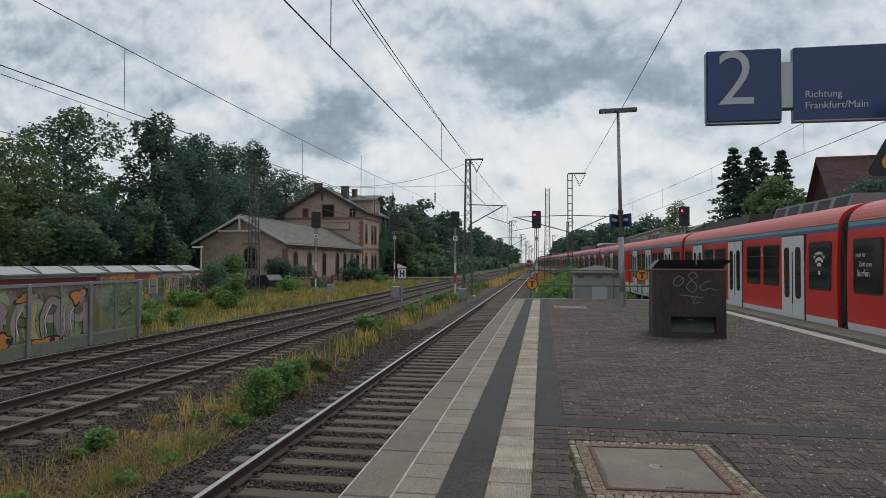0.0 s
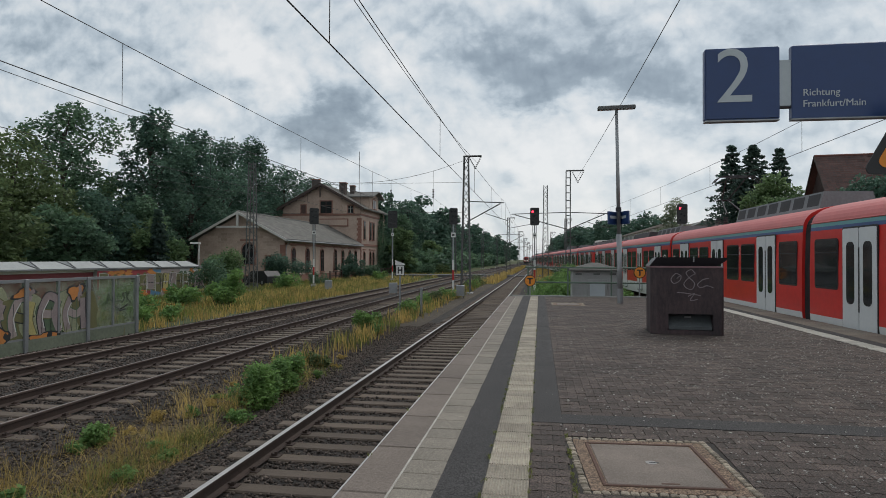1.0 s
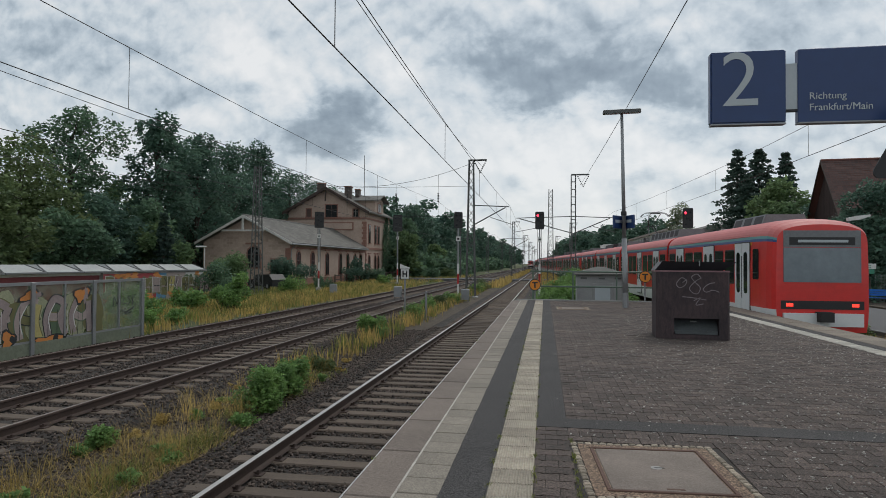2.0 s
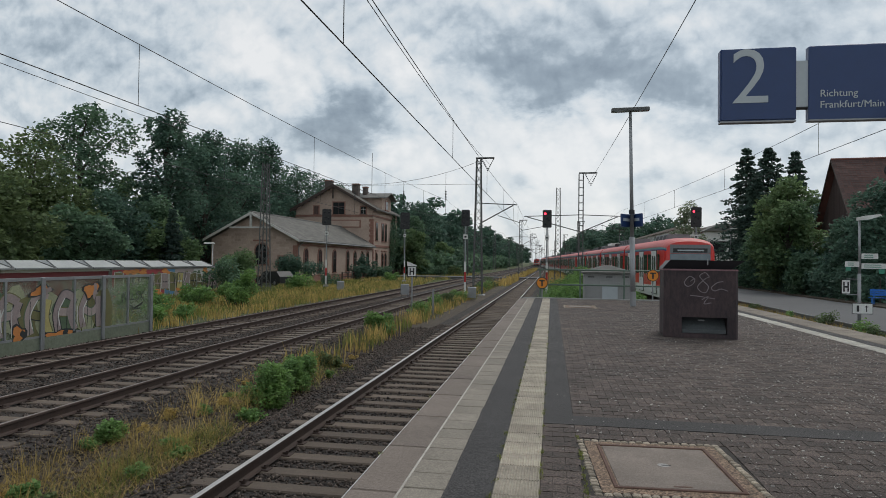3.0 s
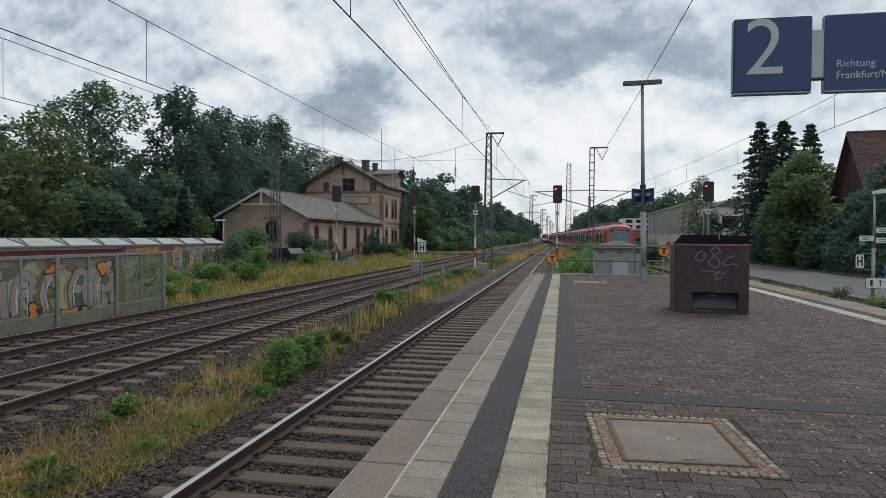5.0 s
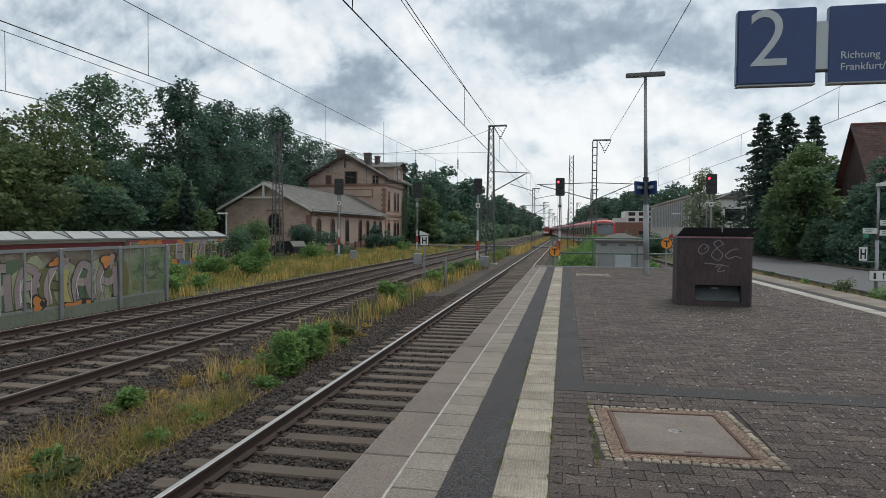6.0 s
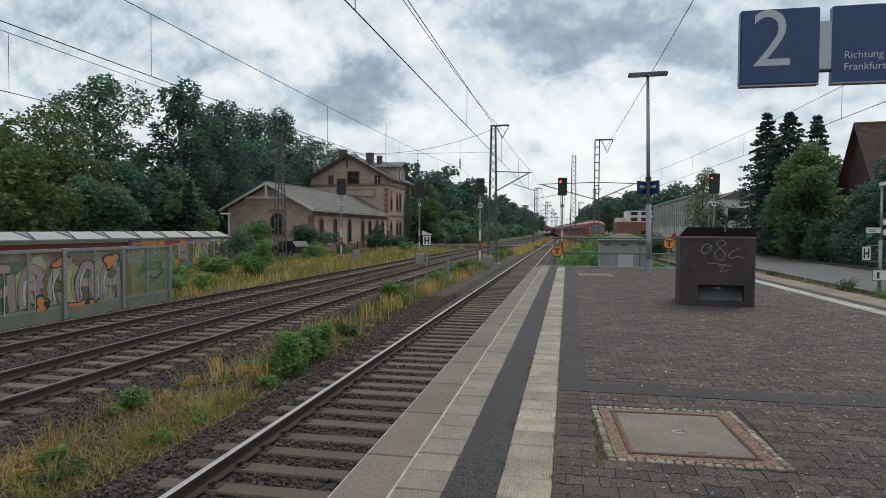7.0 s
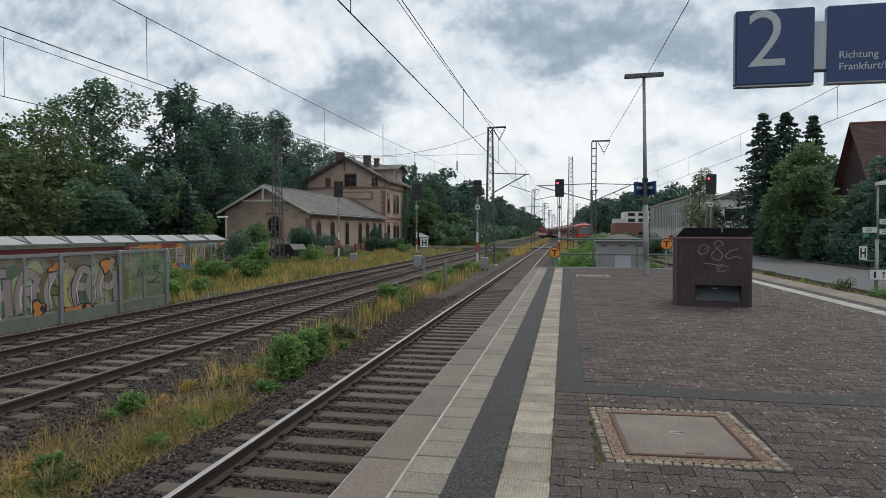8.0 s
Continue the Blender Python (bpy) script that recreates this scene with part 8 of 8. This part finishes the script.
def pantograph(parent, y):
    g = Form()
    for s in (-1, 1):
        g.tube((s * 0.35, y - 0.2, 4.45), (s * 0.12, y + 1.25, 5.15), 0.035, 0.03, 6)
        g.tube((s * 0.12, y + 1.25, 5.15), (s * 0.4, y - 0.35, 5.95), 0.025, 0.02, 6)
    for k in (-0.17, 0.17):
        pts = [(-0.95, 5.72), (-0.8, 5.9), (-0.6, 5.99), (0, 6.02), (0.6, 5.99), (0.8, 5.9), (0.95, 5.72)]
        for (x0, z0), (x1, z1) in zip(pts, pts[1:]):
            g.tube((x0, y - 0.35 + k, z0), (x1, y - 0.35 + k, z1), 0.022, n=6)
    g.tube((-0.35, y - 0.35, 5.95), (0.35, y - 0.35, 5.95), 0.03, n=6)
    g.tube((-0.3, y + 1.25, 5.15), (0.3, y + 1.25, 5.15), 0.035, n=6)
    part("pantograph", g, MT["grille"], parent, "raised dark steel pantograph")
    for x in (-0.5, 0.5):
        for yy in (y - 0.5, y + 0.5):
            t = Form()
            for k in range(5):
                t.tube((x, yy, 3.95 + k * 0.075), (x, yy, 3.99 + k * 0.075), 0.1, n=10)
            part("insulator", t, MT["grille"], parent, "ribbed dark insulator")


def roof_box(parent, y0, y1, w=1.55, h=0.4, slope=0.35, material=None):
    fm = Form()
    z0 = 3.86
    fm.prism([(-w / 2, z0), (w / 2, z0), (w / 2 - 0.14, z0 + h), (-w / 2 + 0.14, z0 + h)], "y", y0, y1)
    b = part("roof_unit", fm, material or MT["equip"], parent, "grey roof equipment housing")
    n = max(2, int((y1 - y0) / 0.9))
    for i in range(n):
        a = y0 + (y1 - y0) * (i + 0.12) / n
        c = y0 + (y1 - y0) * (i + 0.88) / n
        gp = Form()
        for s in (-1, 1):
            q = [(s * (w / 2 - 0.030), a, z0 + 0.08), (s * (w / 2 - 0.030), c, z0 + 0.08), (s * (w / 2 - 0.118), c, z0 + h - 0.05), (s * (w / 2 - 0.118), a, z0 + h - 0.05)]
            gp.add([(x + s * 0.006, yy, z) for x, yy, z in q], [(0, 1, 2, 3)])
            break
        part("grille", gp, MT["grille"], b)


def train_car(kind, marks=(), panto=False):
    """A car whose tail lies at y = 0. kind: 'tail' has its cab at y = 0, 'head' at its far end, 'mid' has none."""
    L = L_MID if kind == "mid" else L_END
    c = thing("train_car", pose(0, 0, 0), {"mid": "red suburban train car with grey doors and a pale skirt", "tail": "red suburban train end car with cab and lit tail lights", "head": "red suburban train end car with a cab"}[kind], "train car", group="cars of the train")
    e = 0.24
    if kind == "mid":
        st = [(e, 1, 0), (L - e, 1, 0)]
    else:
        st = [(L - e, 1, 0), (1.9, 1, 0), (1.1, 0.992, 0.02), (0.55, 0.972, 0.07), (0.25, 0.94, 0.15), (0.08, 0.89, 0.26)]
    flip = kind == "head"
    Y = (lambda y: L - y) if flip else (lambda y: y)
    st = [(Y(y), s, d) for y, s, d in st]
    body = part("body", shell(st), BODY_MATS, c)
    if kind == "mid":
        doors, wins = [2.75, L / 2, L - 2.75], [1.15, 4.35, 5.85, L - 5.85, L - 4.35, L - 1.15]
    else:
        doors = [L - 2.75, L - 7.55, L - 11.6]
        wins = [L - 1.15, L - 4.42, L - 5.9, L - 8.92, L - 10.22]
    for side in (1, -1):
        for y in doors:
            door(c, Y(y), side)
        for y in wins:
            window(c, Y(y), side, 0.84 if kind != "mid" and y < L - 8 else 1.0)
        if kind != "mid":
            cw = part("cab_window", plate(0.5, 1.0, 0.06, 0.0, 0.014), M["pane"], c, "narrow cab side window", m=side_pose(Y(1.35), 2.5, side))
            part("class_band", Form().box(-0.006, 0.0, -0.9, 0.9, -0.05, 0.05), MT["orange_band"], c, "orange band above the window", m=side_pose(Y(2.6), 3.18, side))
        for y in wins[1:2] + wins[3:4]:
            words(c, "2", 0.36, Y(y + (0.78 if kind == "mid" else -0.74)) + 0.1 * side, 2.68, side, MT["decal"], -0.005)
        part("gutter", Form().tube((-(1.462) * side, Y(L - e) if not flip else e, 3.44), (-(1.462) * side, Y(2.0) if kind != "mid" else e, 3.44), 0.015, n=5), M["roof_red"], c)
    if kind == "mid":
        part("bellows", BELLOWS_MESH, None, c, "dark folded gangway bellows", m=pose(0, 0, 0))
        if not panto:
            roof_box(c, 1.2, 6.2)
            roof_box(c, 8.6, 13.6, material=MT["grille"])
        else:
            pantograph(c, 10.4)
            roof_box(c, 0.9, 7.8, h=0.55)
    else:
        part("bellows", BELLOWS_MESH, None, c, "dark folded gangway bellows", m=pose(0, Y(L), 0))
        roof_box(c, *sorted((Y(2.8), Y(6.0))))
        s = -1 if not flip else 1
        # cab front: windscreen, display, lights and coupler, fitted against the sloped nose
        def front(x0, x1, z0, z1, out):
            fm = Form()
            fm.box(x0, x1, min(Y(0.08), Y(0.08 - out)), max(Y(0.08), Y(0.08 - out)), z0, z1)
            return fm
        part("windscreen", front(-1.12, 1.12, 1.95, 3.02, 0.02), MT["screen"], c, "wide windscreen with a grey-blue reflection put into its colour")
        part("head_band", front(-1.12, 1.12, 3.04, 3.55, 0.018), MT["equip"], c, "grey band above the windscreen")
        part("destination_panel", front(-0.95, 0.95, 3.1, 3.34, 0.026), M["black"], c, "dark destination panel")
        part("lettering", front(-0.7, 0.75, 3.18, 3.26, 0.03), M["sign_grey"], c)
        part("bumper", front(-1.15, 1.15, 0.6, 1.0, 0.1), M["skirt"], c, "pale grey bumper")
        part("dark_band", front(-1.2, 1.2, 1.12, 1.38, 0.016), M["black"], c)
        for x in (-0.95, 0.95):
            part("tail_light", front(x - 0.1, x + 0.1, 1.2, 1.3, 0.03), MT["taillight"] if kind == "tail" else M["sign_grey"], c, "lit red tail light" if kind == "tail" else "unlit lamp")
        part("coupler", front(-0.2, 0.2, 0.75, 1.05, 0.35), MT["under"], c, "dark automatic coupler")
    for y in ([0.0] if kind == "mid" else [L, 3.4]):
        b = part("bogie", BOGIE, None, c, "dark steel bogie", m=pose(0, Y(y), 0))
        for k in (-1.1, 1.1):
            part("wheelset", WHEELSET, None, b, m=pose(0, k, 0))
    part("underframe", Form().box(-1.2, 1.2, 2.4 if kind == "mid" else min(Y(5.5), Y(L - 2.4)), L - 2.4 if kind == "mid" else max(Y(5.5), Y(L - 2.4)), 0.35, 0.6), MT["under"], c)
    for mk in marks:
        if mk == "bicycle":
            bicycle(c, 5.0, 1.42, 1)
        if mk == "wifi":
            fm = Form()
            for r in (0.14, 0.28, 0.42):
                stroke(fm, [(r * math.cos(radians(a)), r * math.sin(radians(a))) for a in range(45, 136, 10)], 0.085, 0)
            fm.box(-0.05, 0.05, -0.002, 0.002, -0.13, -0.03)
            part("wifi_mark", fm, MT["decal"], c, "white wireless network mark", m=pose(-(HALF + 0.012) * 1, 1.15, 2.3, 0, 0, -90))
        if mk == "surf":
            for i, (t, sz) in enumerate((("Jetzt ist", 0.13), ("Zeit zum", 0.15), ("Surfen", 0.21))):
                words(c, t, sz, L_MID - 1.15 + (0.46, 0.32, 0.42)[i], 2.62 - i * 0.22, 1, MT["decal"], 0.022)
        if mk == "logo":
            part("logo_plate", Form().box(-0.004, 0, -0.14, 0.14, -0.11, 0.11), MT["decal"], c, "small white square emblem", m=pose(-HALF - 0.002, L_END - 4.9, 1.35))
            part("logo_field", Form().box(-0.004, 0, -0.11, 0.11, -0.08, 0.08), M["red"], c, m=pose(-HALF - 0.005, L_END - 4.9, 1.35))
    return c


def build_train():
    cars, at = [], 0.0
    for u in range(4):
        for k, kind in enumerate(("tail", "mid", "mid", "head")):
            marks = {(0, 0): ("bicycle", "logo"), (0, 1): ("surf",), (0, 2): ("wifi",)}.get((u, k), ())
            cars.append((train_car(kind, marks, panto=(k == 2 and u > 0) or (k == 1 and u == 0)), at))
            at += L_MID if kind == "mid" else L_END
        at += 0.5
    return cars


TRAIN = build_train()


def freight_loco():
    l = thing("freight_locomotive", pose(0, 0, 0), "distant red electric locomotive with a white front panel and lit lamps", "locomotive")
    part("body", Form().prism([(-1.5, 0.9), (1.5, 0.9), (1.5, 3.1), (1.2, 3.8), (-1.2, 3.8), (-1.5, 3.1)], "y", 0, 18.5), M["red"], l)
    part("front_panel", Form().box(-1.35, 1.35, -0.03, 0.0, 1.1, 1.7), M["skirt"], l)
    for x in (-0.7, 0.7):
        part("windscreen", Form().box(x - 0.55, x + 0.55, -0.03, 0.0, 2.3, 3.1), M["pane"], l)
        part("headlamp", Form().tube((x * 1.3, -0.05, 1.85), (x * 1.3, 0, 1.85), 0.12, n=10), MT["lamp"], l)
    part("underframe", Form().box(-1.3, 1.3, 0.2, 18.2, 0.3, 0.9), MT["under"], l)
    part("roof_equipment", Form().box(-0.8, 0.8, 3, 15, 3.8, 4.2), MT["equip"], l)
    return l


def freight_wagon():
    w = thing("freight_wagon", pose(0, 0, 0), "dark grey covered freight wagon behind the locomotive", "wagon", group="freight wagons")
    part("body", Form().box(-1.4, 1.4, 0.3, 13.5, 1.1, 3.9, c=0.1), MT["equip"], w)
    part("underframe", Form().box(-1.2, 1.2, 0.6, 13.2, 0.3, 1.1), MT["under"], w)
    return w


MT["lamp"] = glow("headlamp", (1.0, 0.95, 0.85), 1.6)
LOCO = freight_loco()
WAGONS = [freight_wagon()]
WAGONS += [copy_thing(WAGONS[0], pose(0, 0, 0)) for _ in range(6)]
# ---------- loose ballast stones ----------
def ballast_stones(name, xs, ys, zs, r0, r1, seed, label, material=None, flat=1.0):
    g = np.random.default_rng(seed)
    n = len(xs)
    base = np.array([[1, 0, 0], [0, 1, 0], [-1, 0, 0], [0, -1, 0], [0, 0, 0.8], [0, 0, -0.8]])
    v = base[None] * g.uniform(0.6, 1.25, (n, 6, 1)) + g.normal(0, 0.22, (n, 6, 3))
    v *= g.uniform(r0, r1, (n, 1, 1)) * np.array([1, 1, flat])
    a = g.uniform(0, 6.28, n)
    b = g.normal(0, 0.5, n)
    ca, sa, cb, sb = np.cos(a), np.sin(a), np.cos(b), np.sin(b)
    x, y, z = v[..., 0], v[..., 1], v[..., 2]
    y, z = y * cb[:, None] - z * sb[:, None], y * sb[:, None] + z * cb[:, None]
    x, y = x * ca[:, None] - y * sa[:, None], x * sa[:, None] + y * ca[:, None]
    v = np.stack([x + xs[:, None], y + ys[:, None], z + zs[:, None]], 2).reshape(-1, 3)
    tri = np.array([[0, 1, 4], [1, 2, 4], [2, 3, 4], [3, 0, 4], [1, 0, 5], [2, 1, 5], [3, 2, 5], [0, 3, 5]])
    loops = (tri[None] + 6 * np.arange(n)[:, None, None]).ravel()
    ob = new(name, quick_mesh(name, v, np.full(8 * n, 3), loops, material or M["stone"]))
    return tagged(ob, label, kind="stuff")


def bed_height(x, centres, half):
    lo, hi = min(centres) - half, max(centres) + half
    out = np.maximum(np.maximum(lo - x, x - hi), 0)
    return BED - 0.46 * out


def scatter_bed(name, centres, half, x0, x1, y0, y1, n, r0, r1, seed, first, power, label, pitch=0.6):
    g = np.random.default_rng(seed)
    x = g.uniform(x0, x1, n)
    y = y0 + (y1 - y0) * g.uniform(0, 1, n) ** power
    keep = np.ones(n, bool)
    for c in centres:
        dx = np.abs(x - c)
        dy = np.abs((y - first + pitch / 2) % pitch - pitch / 2)
        keep &= ~((dx < 1.32 - 0.45 * g.uniform(0, 1, n) ** 2) & (dy < 0.105))
        keep &= ~(np.abs(dx - 0.753) < 0.1)
    x, y = x[keep], y[keep]
    z = bed_height(x, centres, half) + g.uniform(-0.012, 0.022, len(x))
    ballast_stones(name, x, y, z, r0, r1, seed, label)


scatter_bed("ballast_stones", [TRACKS["near"]], 1.75, -5.35, -1.32, 2.2, 26, 40000, 0.017, 0.036, 61, -2.52, 1.5, "loose grey-brown ballast stones of the platform track", 0.556)
scatter_bed("ballast_stones", [TRACKS["middle"], TRACKS["far"]], 1.9, -14.5, -6.2, 6, 40, 46000, 0.022, 0.042, 62, 2.3, 1.3, "loose grey-brown ballast stones of the main line")
g_n = np.random.default_rng(63)
ballast_stones("verge_stones", g_n.uniform(-6.8, -4.75, 17000), 3.6 + 22 * g_n.uniform(0, 1, 17000) ** 1.6, g_n.uniform(-1.30, -1.26, 17000), 0.02, 0.045, 64, "stones scattered through the weedy verge")
# pale flecks: grit worn into the old paving and painted block-edge highlights, thicker towards the far edge
g_n = np.random.default_rng(65)
n_ = 9000
gx = 0.0 + 5.6 * g_n.uniform(0, 1, n_) ** 0.62
gy = 2.6 + 17 * g_n.uniform(0, 1, n_) ** 1.3
ok = (gx < right_edge(gy) - 1.45) & ~((gx > 0.18) & (gx < 1.47) & (gy > 4.1) & (gy < 5.58)) & ~((gx > 2.1) & (gx < 3.75) & (gy > 13.3) & (gy < 14.6))
ballast_stones("paving_flecks", gx[ok], gy[ok], np.full(ok.sum(), -0.001), 0.006, 0.018, 66, "pale flecks on the old paving, grit and painted block-edge highlights", M["grit"], 0.28)
# moss and tiny weeds in the joints beside the tactile slabs and the hatch
g_n = np.random.default_rng(67)
jx = np.concatenate([np.full(40, -0.39), np.full(34, -0.078), np.full(16, 0.222), np.full(10, -1.31)])
jy = np.concatenate([g_n.uniform(2.8, 15, 40), g_n.uniform(2.8, 14, 34), g_n.uniform(4.1, 5.6, 16), g_n.uniform(3, 14, 10)])
P = np.repeat(np.stack([jx, jy], 1), 16, axis=0) + g_n.normal(0, 0.014, (1600, 2)) * np.array([0.7, 1.6])
blades("joint_weeds", P, np.full(len(P), -0.004), 0.02, 0.005, MP["grass"], 68, "tiny weeds in the paving joints", 1.2)
block_paving()


def motions():
    """All that moves: the departing train, and the far freight train coming on."""
    for car, at in TRAIN:
        rows = []
        for i in range(17):
            t = i * 0.5
            s = -13.2 + 17.1 * t + at
            turn = math.degrees(math.atan2(right_track(s) - right_track(s + 15), 15))
            rows.append((t, pose(right_track(s), s, RAIL, 0, 0, turn)))
        walk(car, rows)
    for k, ob in enumerate([LOCO] + WAGONS):
        rows = []
        for t in (0.0, 2.0, 4.0, 6.0, 8.0):
            y = 424 - 21.6 * t + (19.5 + (k - 1) * 14.2 if k else 0)
            rows.append((t, pose(TRACKS["middle"], y, RAIL)))
        walk(ob, rows)


motions()
